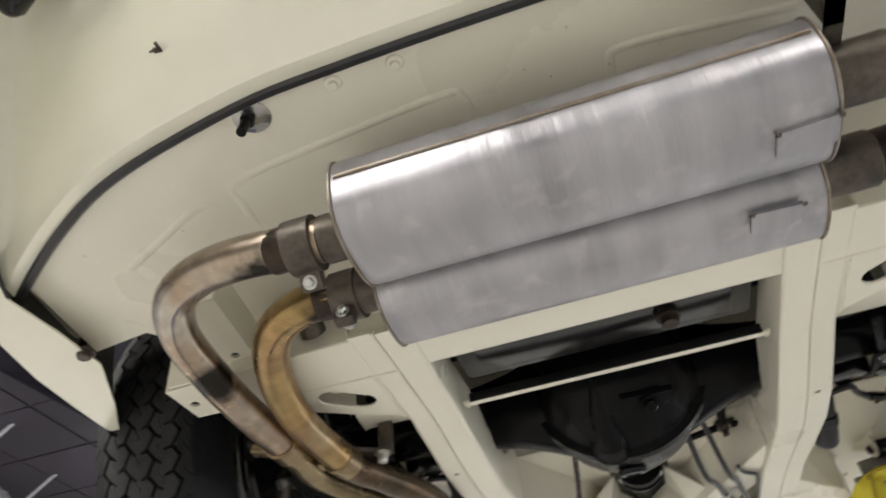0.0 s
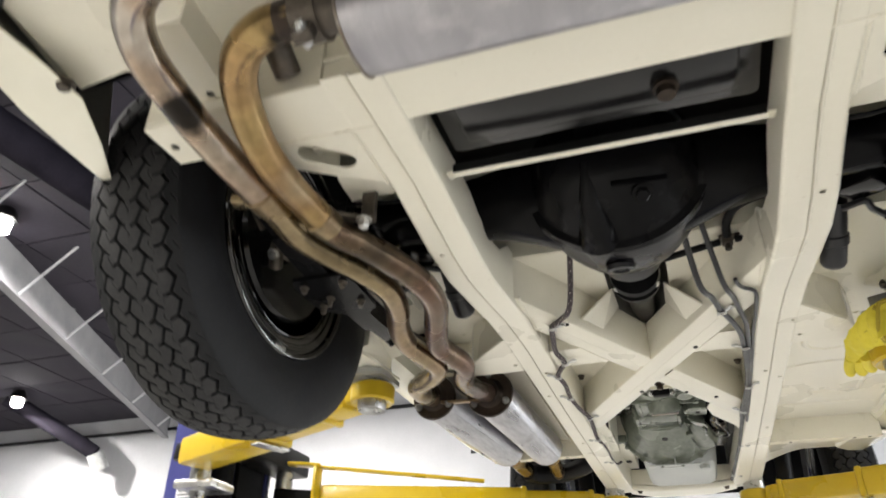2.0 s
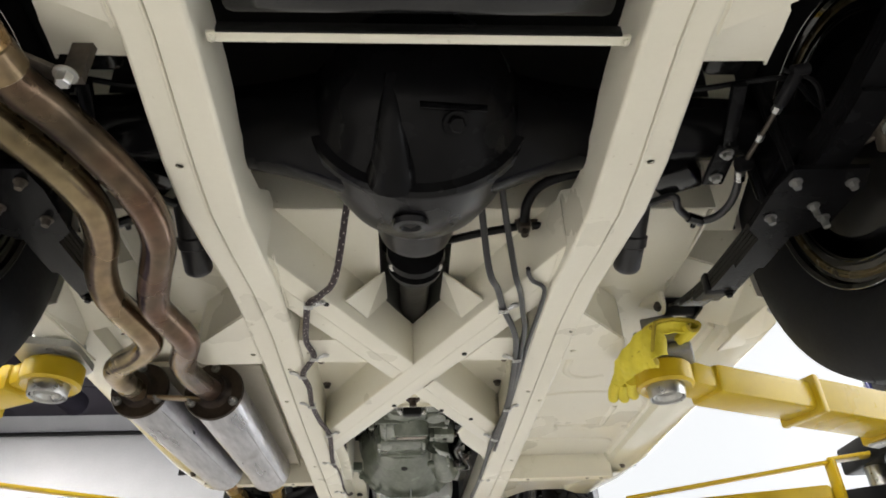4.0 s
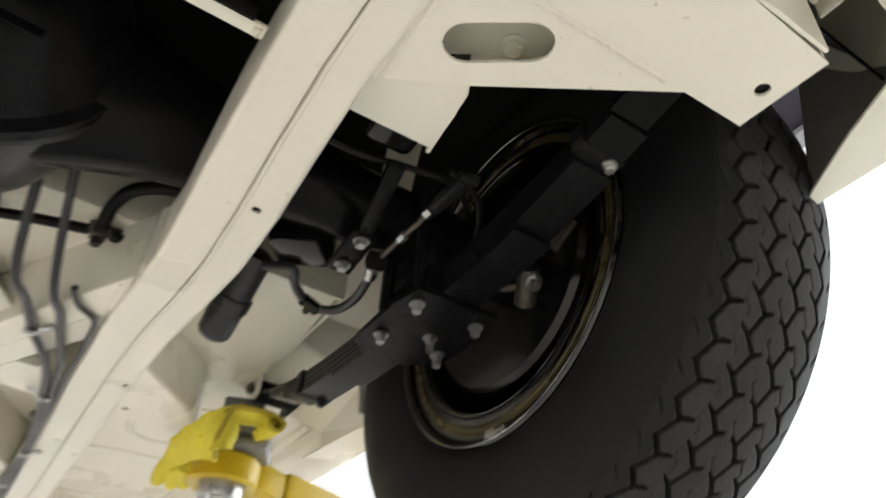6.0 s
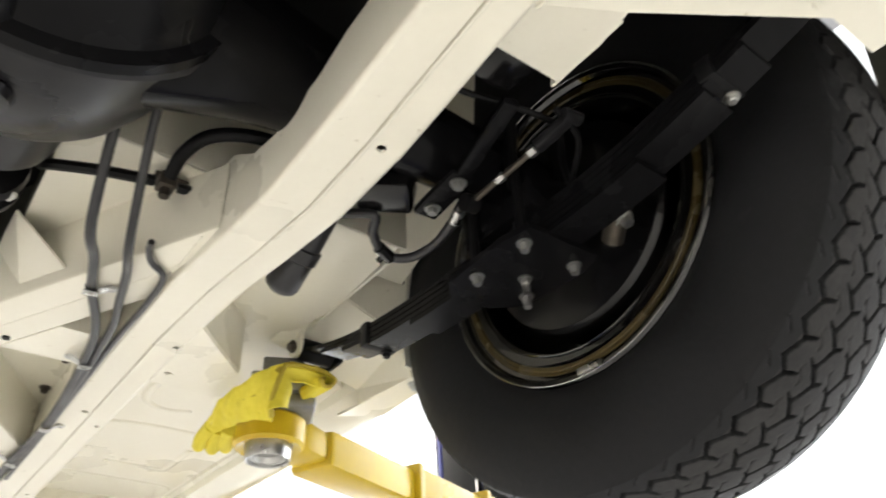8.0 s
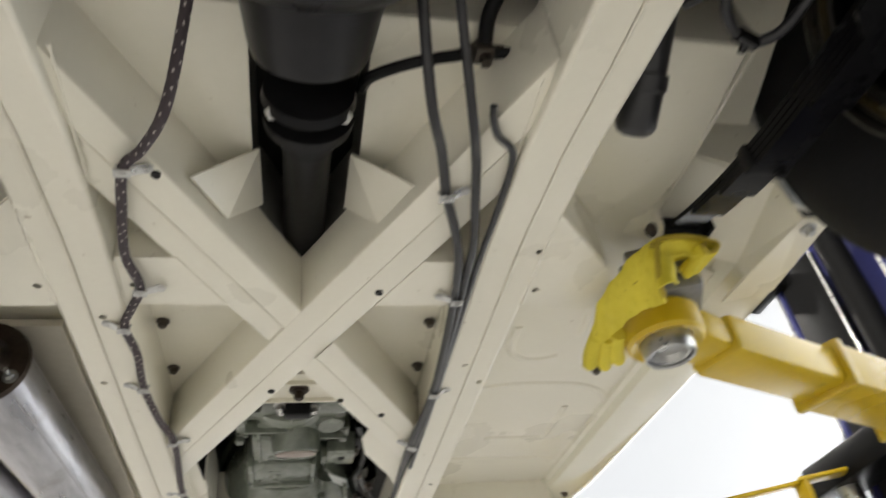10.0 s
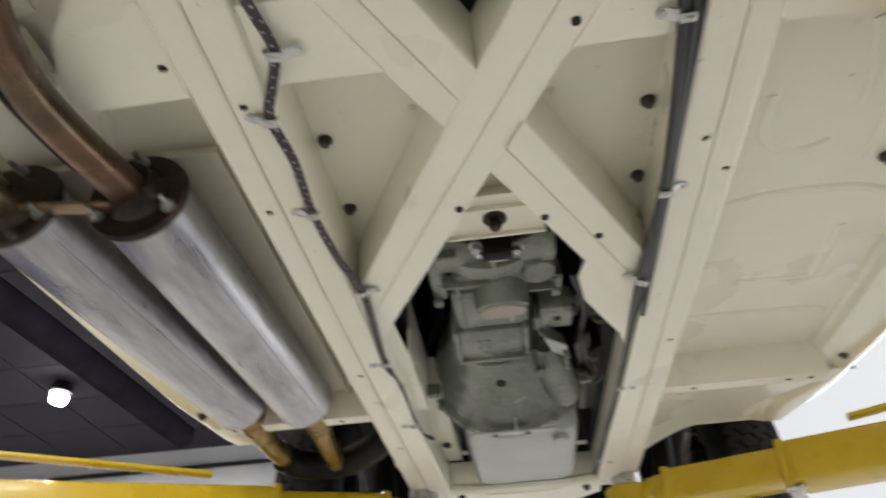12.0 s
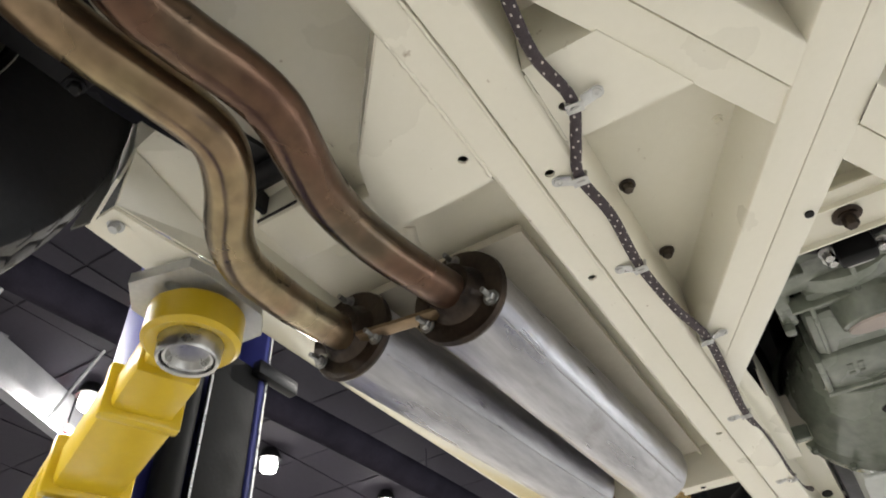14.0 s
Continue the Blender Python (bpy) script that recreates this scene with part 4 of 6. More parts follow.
part("bumper_buffer", lathe([(0.0, 0.0), (0.003, 0.008), (0.010, 0.014), (0.03, 0.0185), (0.07, 0.021), (0.12, 0.021), (0.125, 0.0)], (-0.462, -0.768, 1.972), (0.75, -0.55, 0.25), 24), BLACK, car, "black rounded bumper buffer")
lamp_cluster = part("rear_lamp", lathe([(0.0, 0.0), (0.004, 0.016), (0.014, 0.024), (0.03, 0.026)], LAMP_AT, (0.15, -0.75, 0.65), 20), RED, car, "red rear lamp with a chrome rim")
part("chrome_rim", lathe([(0.012, 0.026), (0.014, 0.031), (0.03, 0.032)], LAMP_AT, (0.15, -0.75, 0.65), 20), ZINC, lamp_cluster, "chrome rim")
for s in (1, -1):
    WING = [(-0.232, 0.698, 0.716, 1.842), (-0.30, 0.656, 0.714, 1.842), (-0.385, 0.613, 0.708, 1.842), (-0.46, 0.614, 0.694, 1.843), (-0.535, 0.624, 0.672, 1.846), (-0.60, 0.596, 0.642, 1.852), (-0.70, 0.549, 0.604, 1.866), (-0.82, 0.492, 0.550, 1.89), (-0.88, 0.463, 0.522, 1.912)]

    def flange_point(i, v):
        y, a, b, z = WING[i]
        return Vector((s * (a + (b - a) * v), y, z + 0.004 * v * v))

    def skin_point(i, v):
        y, a, b, z = WING[i]
        return Vector((s * (b + 0.035 * math.sin(min(1.0, v * 1.6) * 1.57)), y - 0.05 * v ** 1.5 * (1 if i == 0 else 0.4), z + 0.004 + (0.42 - 0.035 * max(0, i - 4)) * v))
    part("wing_flange", grid(range(len(WING)), line(0, 1, 5), flange_point, 0.003), CREAM_GLOSS, car, "cream lower edge of the rear wing")
    part("rear_wing", grid(range(len(WING)), line(0, 1, 10), skin_point, 0.004), CREAM_GLOSS, car, "cream rear wing behind the wheel arch")
    part("wing_liner", grid(range(len(WING) - 3), line(0.03, 1, 8), lambda i, v: skin_point(i, v) - Vector((s * 0.007, 0, 0)), 0.002), UNDERSEAL_SHADE, car, "dark underseal inside the wing")
    part("wing_joint", tube([(s * a - s * 0.0015, y, z - 0.001) for y, a, b, z in WING[4:]], 0.0022, 6), HOSE, car, "dark joint between wing and tail")
    part("wing_bolt", joined(bolt((s * 0.616, -0.413, 1.843), (0, 0, -1), 0.009, 0.008)), SOOT, car, "dull steel wing bolt")
    # arch lining and inner wall carry the arch's shade as black colour
    part("wheel_arch", grid(line(0, 1, 18), line(0, 1, 4), lambda u, v: Vector((s * (0.57 + 0.19 * v), 0.10 + 0.43 * math.cos(math.pi * (0.06 + 0.88 * u)), 1.86 + 0.42 * math.sin(math.pi * (0.06 + 0.88 * u)))), 0.003), BLACK_MATT, car, "wheel-arch lining coloured black for its shade")
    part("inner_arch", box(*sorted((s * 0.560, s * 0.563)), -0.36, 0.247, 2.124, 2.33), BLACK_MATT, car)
    # folded sheets between outrigger, sill and arch: a sloped panel, a step above it and the lip of the arch
    quad = lambda a, b, c, d: grid((0, 1), (0, 1), lambda u, v: (Vector(a).lerp(Vector(b), v)).lerp(Vector(d).lerp(Vector(c), v), u), 0.004)
    pocket = part("arch_pocket", quad((s * 0.416, 0.542, 1.880), (s * 0.452, 0.431, 1.926), (s * 0.580, 0.436, 1.880), (s * 0.583, 0.565, 1.850)), CREAM, car, "cream folded sheet pocket ahead of the rear wheel")
    part("pocket_step", quad((s * 0.445, 0.430, 1.926), (s * 0.447, 0.424, 1.972), (s * 0.574, 0.417, 1.962), (s * 0.580, 0.435, 1.880)), CREAM, pocket)
    part("sill_wall", quad((s * 0.605, 0.449, 1.829), (s * 0.580, 0.436, 1.879), (s * 0.583, 0.565, 1.849), (s * 0.585, 0.565, 1.824)), CREAM, pocket)
    part("pocket_roof", quad((s * 0.40, 0.425, 1.972), (s * 0.40, 0.25, 2.03), (s * 0.565, 0.25, 2.03), (s * 0.565, 0.418, 1.962)), CREAM, pocket)
    part("pocket_side", quad((s * 0.452, 0.547, 1.884), (s * 0.452, 0.25, 1.884), (s * 0.447, 0.25, 2.03), (s * 0.447, 0.45, 1.972)), CREAM, pocket)
    part("pocket_box", lathe([(0, 0.0), (0, 0.024), (0.004, 0.028), (0.08, 0.028)], (s * 0.43, 0.335, 1.925), (0, 0, 1), 24), CREAM, pocket)
    edge = lambda a: Vector((0, math.cos(radians(a)), math.sin(radians(a))))
    hub = Vector((0, 0.10, 1.895))
    part("arch_lip", grid(line(-11, 75, 26), line(0, 1, 5), lambda a, v: hub + edge(a) * (0.356 - 0.022 * v) + Vector((s * (0.640 - 0.062 * v), 0, 0)), 0.003), CREAM, pocket, "cream lip round the wheel arch")
    # the dark colour puts in the shade of the underside beyond the lip
    part("arch_flange", grid(line(-11, 75, 26), line(0, 1, 4), lambda a, v: hub + edge(a) * (0.3575 - 0.004 * v) + Vector((s * (0.6435 + 0.022 * v), 0, 0)), 0.002), UNDERSEAL_SHADE, pocket, "dark olive inside of the arch, with shade in its colour")
    part("sill_end", quad((s * 0.605, 0.449, 1.829), (s * 0.580, 0.62, 1.822), (s * 0.668, 0.62, 1.842), (s * 0.652, 0.452, 1.834)), CREAM, pocket)

# plain upper body that closes the car from above: (y, half width, top height, lower edge height)
BODY = [(-0.90, 0.49, 2.19, 1.98), (-0.8, 0.56, 2.25, 1.95), (-0.55, 0.67, 2.33, 1.93), (-0.3, 0.735, 2.39, 1.95), (-0.2, 0.75, 2.40, 2.16), (0.0, 0.765, 2.42, 2.27), (0.2, 0.765, 2.42, 2.27), (0.4, 0.75, 2.41, 2.14), (0.5, 0.74, 2.40, 1.98), (0.9, 0.73, 2.38, 1.97), (1.5, 0.71, 2.38, 1.98), (1.9, 0.735, 2.40, 2.0), (2.0, 0.745, 2.40, 2.18), (2.25, 0.76, 2.40, 2.28), (2.5, 0.755, 2.38, 2.27), (2.7, 0.74, 2.35, 2.12), (2.8, 0.72, 2.32, 1.98), (2.95, 0.64, 2.24, 1.97), (3.08, 0.48, 2.12, 1.99)]


def body_point(u, v):
    w, top, low = lerp_table(BODY, u)
    a = abs(v)
    side = math.copysign(1.0, v) if v else 0.0
    if a > 0.5:
        k = (1.0 - a) / 0.5
        return Vector((side * w * (1.0 - 0.10 * k * k), u, low + (top - 0.06 - low) * k))
    k = a / 0.5
    return Vector((side * w * 0.90 * k, u, top - 0.06 * k ** 4))


part("body_shell", grid(sorted(line(-0.90, 3.08, 56)), line(-1, 1, 33), body_point, 0.003), CREAM_GLOSS, car, "glossy cream upper body of the car")

# ---- exhaust ----


def silencer_section(half_w, half_h, power, n=40):
    pts = []
    for k in range(n):
        a = 2 * math.pi * k / n
        c, s = math.cos(a), math.sin(a)
        pts.append((half_w * math.copysign(abs(c) ** (2 / power), c), half_h * math.copysign(abs(s) ** (2 / power), s)))
    return pts


def transverse_silencer(yc, zc, x0, x1, half_w, half_h):
    sec = silencer_section(half_w, half_h, 2.5)
    bm, rings = bmesh.new(), []
    for x, k in ((x0 - 0.002, 0.6), (x0 - 0.002, 0.93), (x0, 0.985), (x0 + 0.006, 1.0), (x1 - 0.006, 1.0), (x1, 0.985), (x1 + 0.002, 0.93), (x1 + 0.002, 0.6)):
        rings.append([bm.verts.new((x, yc + a * k, zc + b * k)) for a, b in sec])
    n = len(sec)
    for r0, r1 in zip(rings, rings[1:]):
        for k in range(n):
            bm.faces.new((r0[k], r0[(k + 1) % n], r1[(k + 1) % n], r1[k]))
    bm.faces.new(rings[0])
    bm.faces.new(rings[-1])
    ob = part("rear_silencer", bm, ALU, car, "dull aluminised oval rear silencer")
    for x in (x0, x1):
        pts = [(x, yc + a * 1.0, zc + b * 1.0) for a, b in sec]
        part("end_seam", tube(pts + pts[:2], 0.0017, 6, smooth=False, caps=False), WELD, ob, "rust-tinted rolled end seam")
    return ob


sil_rear = transverse_silencer(-0.552, 1.783, -0.195, 0.222, 0.061, 0.052)
sil_front = transverse_silencer(-0.437, 1.782, -0.203, 0.224, 0.0535, 0.050)
part("body_seam", rod((-0.19, -0.6135, 1.786), (0.217, -0.6135, 1.786), 0.0024, 8), WELD, sil_rear)
part("body_seam", rod((-0.198, -0.3833, 1.779), (0.219, -0.3833, 1.779), 0.0022, 8), ALU, sil_front)
for sil, tag in ((sil_front, [(0.153, -0.478), (0.198, -0.476), (0.197, -0.449), (0.154, -0.449)]), (sil_rear, [(0.172, -0.570), (0.220, -0.573), (0.221, -0.545), (0.172, -0.542)])):
    zb = 1.7303
    part("maker_tag", plate(tag, zb - 0.0020, zb + 0.002), ALU, sil, "small blank riveted metal tag")
    for x, y in (tag[0], tag[1]):
        part("rivet", lathe([(0, 0.003), (0.0015, 0.002)], (x + 0.001, y + 0.001, zb - 0.0014), (0, 0, -1), 8), SOOT, sil)
part("stamp", joined(box(-0.184, -0.176, -0.572, -0.566, 1.7335, 1.7345), box(-0.1825, -0.18, -0.564, -0.56, 1.7335, 1.7345)), DARK, sil_rear, "dark stamped mark")


def pipe(name, pts, r, material, label, n=18):
    return part(name, tube(pts, r, n), material, car, label)


def clamp(place, axis, bolt_dir, r, parent=None):
    a, b = Vector(axis).normalized(), Vector(bolt_dir).normalized()
    p = Vector(place)
    ob = part("pipe_clamp", joined(lathe([(-0.014, r), (-0.014, r + 0.003), (0.014, r + 0.003), (0.014, r)], p, a, 28), beam(p + b * (r - 0.004), p + b * (r + 0.019), 0.022, 0.014, 0.003)), SOOT, parent or car, "sooty steel pipe clamp")
    q = p + b * (r + 0.011)
    c = a.cross(b)
    part("clamp_bolt", joined(bolt(q + c * 0.007, c, 0.0048, 0.005), bolt(q - c * 0.007, -c, 0.0048, 0.005)), ZINC, ob)
    return ob


outer_tail = pipe("exhaust_pipe", [(-0.225, -0.560, 1.767), (-0.26, -0.562, 1.768), (-0.31, -0.563, 1.772), (-0.36, -0.553, 1.776), (-0.405, -0.525, 1.779), (-0.432, -0.475, 1.777), (-0.440, -0.41, 1.772), (-0.440, -0.33, 1.764), (-0.434, -0.215, 1.757)], 0.0212, RUST_SILVER, "silvery tan steel exhaust pipe")
outer_mid = pipe("exhaust_pipe", [(-0.434, -0.235, 1.757), (-0.434, -0.19, 1.757), (-0.437, -0.13, 1.757), (-0.42, -0.07, 1.757), (-0.392, 0.0, 1.757), (-0.378, 0.07, 1.757), (-0.39, 0.14, 1.758), (-0.412, 0.20, 1.755), (-0.422, 0.258, 1.750), (-0.419, 0.30, 1.749), (-0.412, 0.34, 1.749), (-0.406, 0.383, 1.749), (-0.411, 0.413, 1.749), (-0.435, 0.447, 1.749), (-0.473, 0.484, 1.751), (-0.499, 0.525, 1.757), (-0.512, 0.574, 1.767), (-0.522, 0.640, 1.780), (-0.530, 0.735, 1.803)], 0.0205, RUST, "heat-tinted brown steel exhaust pipe with kinks")
inner_tail = pipe("exhaust_pipe", [(-0.225, -0.462, 1.776), (-0.255, -0.466, 1.776), (-0.295, -0.462, 1.778), (-0.337, -0.437, 1.779), (-0.368, -0.39, 1.777), (-0.388, -0.32, 1.769), (-0.392, -0.25, 1.761), (-0.384, -0.14, 1.756)], 0.0212, RUST_GOLD, "golden heat-tinted steel exhaust pipe")
inner_mid = pipe("exhaust_pipe", [(-0.386, -0.16, 1.756), (-0.380, -0.12, 1.755), (-0.355, -0.075, 1.754), (-0.328, 0.0, 1.753), (-0.315, 0.07, 1.753), (-0.321, 0.14, 1.754), (-0.348, 0.22, 1.752), (-0.367, 0.285, 1.748), (-0.363, 0.33, 1.748), (-0.355, 0.374, 1.749), (-0.355, 0.412, 1.751), (-0.369, 0.455, 1.754), (-0.384, 0.50, 1.760), (-0.392, 0.55, 1.767), (-0.394, 0.61, 1.777), (-0.392, 0.67, 1.788), (-0.390, 0.735, 1.803)], 0.0213, RUST_BLUE, "red-brown heat-tinted steel exhaust pipe with kinks")
for p, d in (((-0.4342, -0.222, 1.757), (0, 1, 0)), ((-0.3848, -0.148, 1.756), (0.15, 1, 0))):
    part("slip_joint", joined(lathe([(-0.016, 0.0213), (-0.014, 0.0234), (0.014, 0.0229), (0.016, 0.0205)], p, d, 24), beam((p[0] - 0.026, p[1], p[2]), (p[0] - 0.046, p[1] - 0.004, p[2] + 0.002), 0.02, 0.012, 0.002)), RUST, car)
for p, d in (((-0.2625, -0.5622, 1.768), (1, -0.02, 0)), ((-0.259, -0.4655, 1.7765), (1, 0.02, 0))):
    part("sooty_end", lathe([(-0.014, 0.0212), (-0.012, 0.0217), (0.006, 0.0219), (0.006, 0.0212)], p, d, 24), RUST_DARK, car, "sooty pipe end at the clamp")
for y, z, x in ((-0.560, 1.767, -0.200), (-0.463, 1.776, -0.210)):
    part("inlet_stub", rod((x + 0.01, y, z), (x - 0.022, y, z), 0.0235, 24), SOOT, car)
clamp((-0.243, -0.560, 1.767), (1, 0, 0), (0.0, 0.55, -0.75), 0.0242)
clamp((-0.240, -0.463, 1.776), (1, 0, 0), (0.0, -0.25, -0.95), 0.0242)
for y, z in ((-0.552, 1.79), (-0.437, 1.79)):
    pipe("tail_pipe", [(0.215, y, z), (0.29, y, z + 0.002), (0.36, y - 0.004, z + 0.006), (0.43, y - 0.03, z + 0.012), (0.48, y - 0.10, z + 0.02)], 0.0255, RUST_DARK, "dark sooted tail pipe")
    part("tail_sleeve", lathe([(-0.03, 0.0256), (-0.028, 0.0282), (0.028, 0.0282), (0.03, 0.0256)], (0.258, y, z + 0.001), (1, 0, 0), 28), SOOT, car, "sooty sleeve on the tail pipe")
part("exhaust_hanger", joined(box(0.236, 0.25, -0.64, -0.36, 1.80, 1.806), box(0.236, 0.25, -0.64, -0.60, 1.80, 1.87)), SOOT, car, "dark exhaust hanger strap")


def long_silencer(x, x1, y0, y1, z0, z1, r):
    a, b = Vector((x, y0, z0)), Vector((x1, y1, z1))
    d = (b - a)
    L = d.length
    ob = part("front_silencer", lathe([(0, 0.03), (0, r - 0.003), (0.004, r), (L - 0.02, r), (L - 0.012, r + 0.0015), (L - 0.004, r), (L, r - 0.006), (L + 0.002, 0.024)], a, d, 40), ALU_BRIGHT, car, "bright round steel front silencer")
    n = d.normalized()
    part("flange", lathe([(-0.012, 0.0), (-0.012, r + 0.004), (-0.006, r + 0.006), (-0.001, r + 0.004), (0.0, 0.03)], a, d, 36), RUST_DARK, ob, "rusty brown inlet flange")
    part("collar", lathe([(-0.035, 0.024), (-0.035, 0.027), (-0.02, 0.029), (-0.012, 0.036)], a, d, 28), RUST_DARK, ob)
    for ang in (-0.5, 1.6, 3.7):
        side = Vector((math.cos(ang), 0, math.sin(ang)))
        q = a - n * 0.012 + side * (r - 0.006)
        part("flange_bolt", joined(bolt(q, -n, 0.0062, 0.006), rod(q, q - n * 0.020, 0.003, 8)), NUT, ob)
    part("outlet", lathe([(L, 0.026), (L + 0.03, 0.026), (L + 0.03, 0.022)], a, d, 24), RUST_DARK, ob)
    part("seam_line", rod(a + Vector((r * 0.75, 0, -r * 0.66)) + n * 0.01, b + Vector((r * 0.75, 0, -r * 0.66)) - n * 0.02, 0.0012, 6), ALU, ob)
    return ob


sil_inner = long_silencer(-0.391, -0.381, 0.744, 1.36, 1.805, 1.832, 0.052)
sil_outer = long_silencer(-0.529, -0.500, 0.733, 1.35, 1.805, 1.832, 0.050)
part("flange_strap", joined(beam((-0.508, 0.712, 1.785), (-0.408, 0.725, 1.785), 0.018, 0.005, 0.001)), RUST, car, "rusty strap between the two flanges")
part("heat_shield", joined(box(-0.585, -0.308, 0.735, 1.40, 1.866, 1.869), box(-0.311, -0.308, 0.735, 1.40, 1.858, 1.866), box(-0.585, -0.311, 0.735, 0.738, 1.858, 1.866)), SHIELD, car, "flat pale metal heat shield above the silencers")
for pts in ([(-0.382, 1.37, 1.832), (-0.386, 1.48, 1.832), (-0.396, 1.60, 1.831), (-0.401, 1.70, 1.830)], [(-0.499, 1.36, 1.832), (-0.505, 1.45, 1.832), (-0.507, 1.55, 1.831), (-0.500, 1.65, 1.830)]):
    dp = pipe("down_pipe", pts, 0.0225, RUST_GOLD, "golden-brown heat-tinted down pipe")
    for q in smooth_path(pts, 6)[1:7]:
        part("bellows_ring", lathe([(-0.003, 0.0222), (0.0, 0.0252), (0.003, 0.0222)], q, (0.08, 1, 0), 20), RUST_GOLD, dp)
pipe("front_pipe", [(-0.503, 1.63, 1.831), (-0.490, 1.67, 1.831), (-0.45, 1.695, 1.831), (-0.39, 1.695, 1.832), (-0.32, 1.645, 1.836), (-0.26, 1.60, 1.85), (-0.20, 1.62, 1.87)], 0.030, BLACK_SATIN, "sooty black front exhaust pipe")

# ---- fuel tank, axle, springs ----
tank = part("fuel_tank", joined(box(-0.198, 0.198, -0.36, -0.135, 1.835, 2.02, 0.012), box(-0.17, 0.17, -0.30, -0.165, 1.826, 1.84, 0.006)), BLACK, car, "glossy black fuel tank")
part("drain_plug", joined(lathe([(0, 0.016), (0.006, 0.016), (0.007, 0.012), (0.016, 0.011)], (0.086, -0.20, 1.826), (0, 0, -1), 12)), RUST_DARK, tank, "brown drain plug")

AY, AZ = 0.085, 1.893
AXLE_SHAPE = [(0.0, 0.05, 0.118), (0.09, 0.062, 0.100), (0.13, 0.060, 0.082), (0.17, 0.056, 0.066), (0.22, 0.051, 0.055), (0.30, 0.045, 0.046), (0.42, 0.040, 0.040), (0.585, 0.038, 0.038)]


def axle_ring(u, v):
    hy, hz = lerp_table(AXLE_SHAPE, abs(u))
    return Vector((u, AY + hy * math.cos(v), AZ + hz * math.sin(v)))


axle = part("axle_casing", grid(sorted([-0.585 + 1.17 * k / 60 for k in range(61)]), [2 * math.pi * k / 32 for k in range(33)], axle_ring), AXLE_BLACK, car, "black painted rear axle casing")
part("rear_cover", lathe([(-0.145, 0.0), (-0.143, 0.04), (-0.134, 0.072), (-0.112, 0.100), (-0.08, 0.118), (-0.056, 0.126), (-0.047, 0.130), (-0.044, 0.141), (-0.034, 0.142), (-0.033, 0.134), (-0.027, 0.134)], (0, AY, AZ), (0, 1, 0), 56), AXLE_BLACK, axle, "black pressed differential cover")
part("cover_ridge", tube([(-0.032, AY - 0.135, AZ - 0.045), (-0.032, AY - 0.105, AZ - 0.088), (-0.03, AY - 0.07, AZ - 0.110), (-0.03, AY - 0.04, AZ - 0.112)], lambda t: 0.008 + 0.026 * t, 18), AXLE_BLACK, axle, "rounded ridge pressed in the cover")
part("cover_tab", beam((0.0, AY - 0.128, AZ - 0.085), (0.075, AY - 0.122, AZ - 0.085), 0.003, 0.010, 0.001), AXLE_BLACK, axle)
part("cover_bolt", bolt((0.040, AY - 0.112, AZ - 0.098), (0.1, -0.6, -0.8), 0.010, 0.008), AXLE_BLACK, axle)
carrier = part("differential_nose", lathe([(-0.028, 0.10), (-0.028, 0.138), (-0.026, 0.143), (-0.015, 0.143), (-0.012, 0.136), (0.03, 0.131), (0.065, 0.120), (0.10, 0.104), (0.116, 0.092), (0.122, 0.072), (0.15, 0.064), (0.19, 0.058), (0.203, 0.054), (0.206, 0.03)], (0, AY, AZ), (0, 1, -0.10), 48), AXLE, axle, "dark grey cast differential nose")
part("filler_plug", lathe([(0.0, 0.024), (0.007, 0.022), (0.008, 0.014), (0.003, 0.011), (0.001, 0.0)], (-0.010, 0.113, 1.7625), (0, 0.25, -0.97), 20), AXLE, axle, "recessed square filler plug")
part("plug_square", lathe([(0, 0.0085), (0.003, 0.0)], (-0.010, 0.1145, 1.7575), (0, 0.25, -0.97), 4), DARK, axle)
uj = part("universal_joint", joined(lathe([(0.0, 0.044), (0.012, 0.046), (0.014, 0.03)], (0, 0.318, 1.858), (0, 1, 0.06), 24), box(-0.03, 0.03, 0.325, 0.355, 1.842, 1.876, 0.005), rod((-0.036, 0.345, 1.858), (0.036, 0.345, 1.858), 0.012), lathe([(0.03, 0.046), (0.045, 0.044), (0.05, 0.03), (0.075, 0.028)], (0, 0.318, 1.858), (0, 1, 0.06), 24)), BLACK_SATIN, car, "black propeller-shaft universal joint")
for x in (-0.033, 0.033):
    part("joint_bolt", bolt((x, 0.332, 1.839), (0, -0.3, -1), 0.0085, 0.008, False), ZINC, uj)
part("propeller_shaft", rod((0, 0.38, 1.862), (0, 0.95, 1.992), 0.026, 20), BLACK_SATIN, car, "black propeller shaft")

SPRING = [(0.474, 0.515, 1.862), (0.468, 0.44, 1.832), (0.467, 0.34, 1.809), (0.470, 0.22, 1.800), (0.476, 0.07, 1.800), (0.480, -0.06, 1.806), (0.486, -0.17, 1.830), (0.495, -0.27, 1.865), (0.50, -0.36, 1.905)]


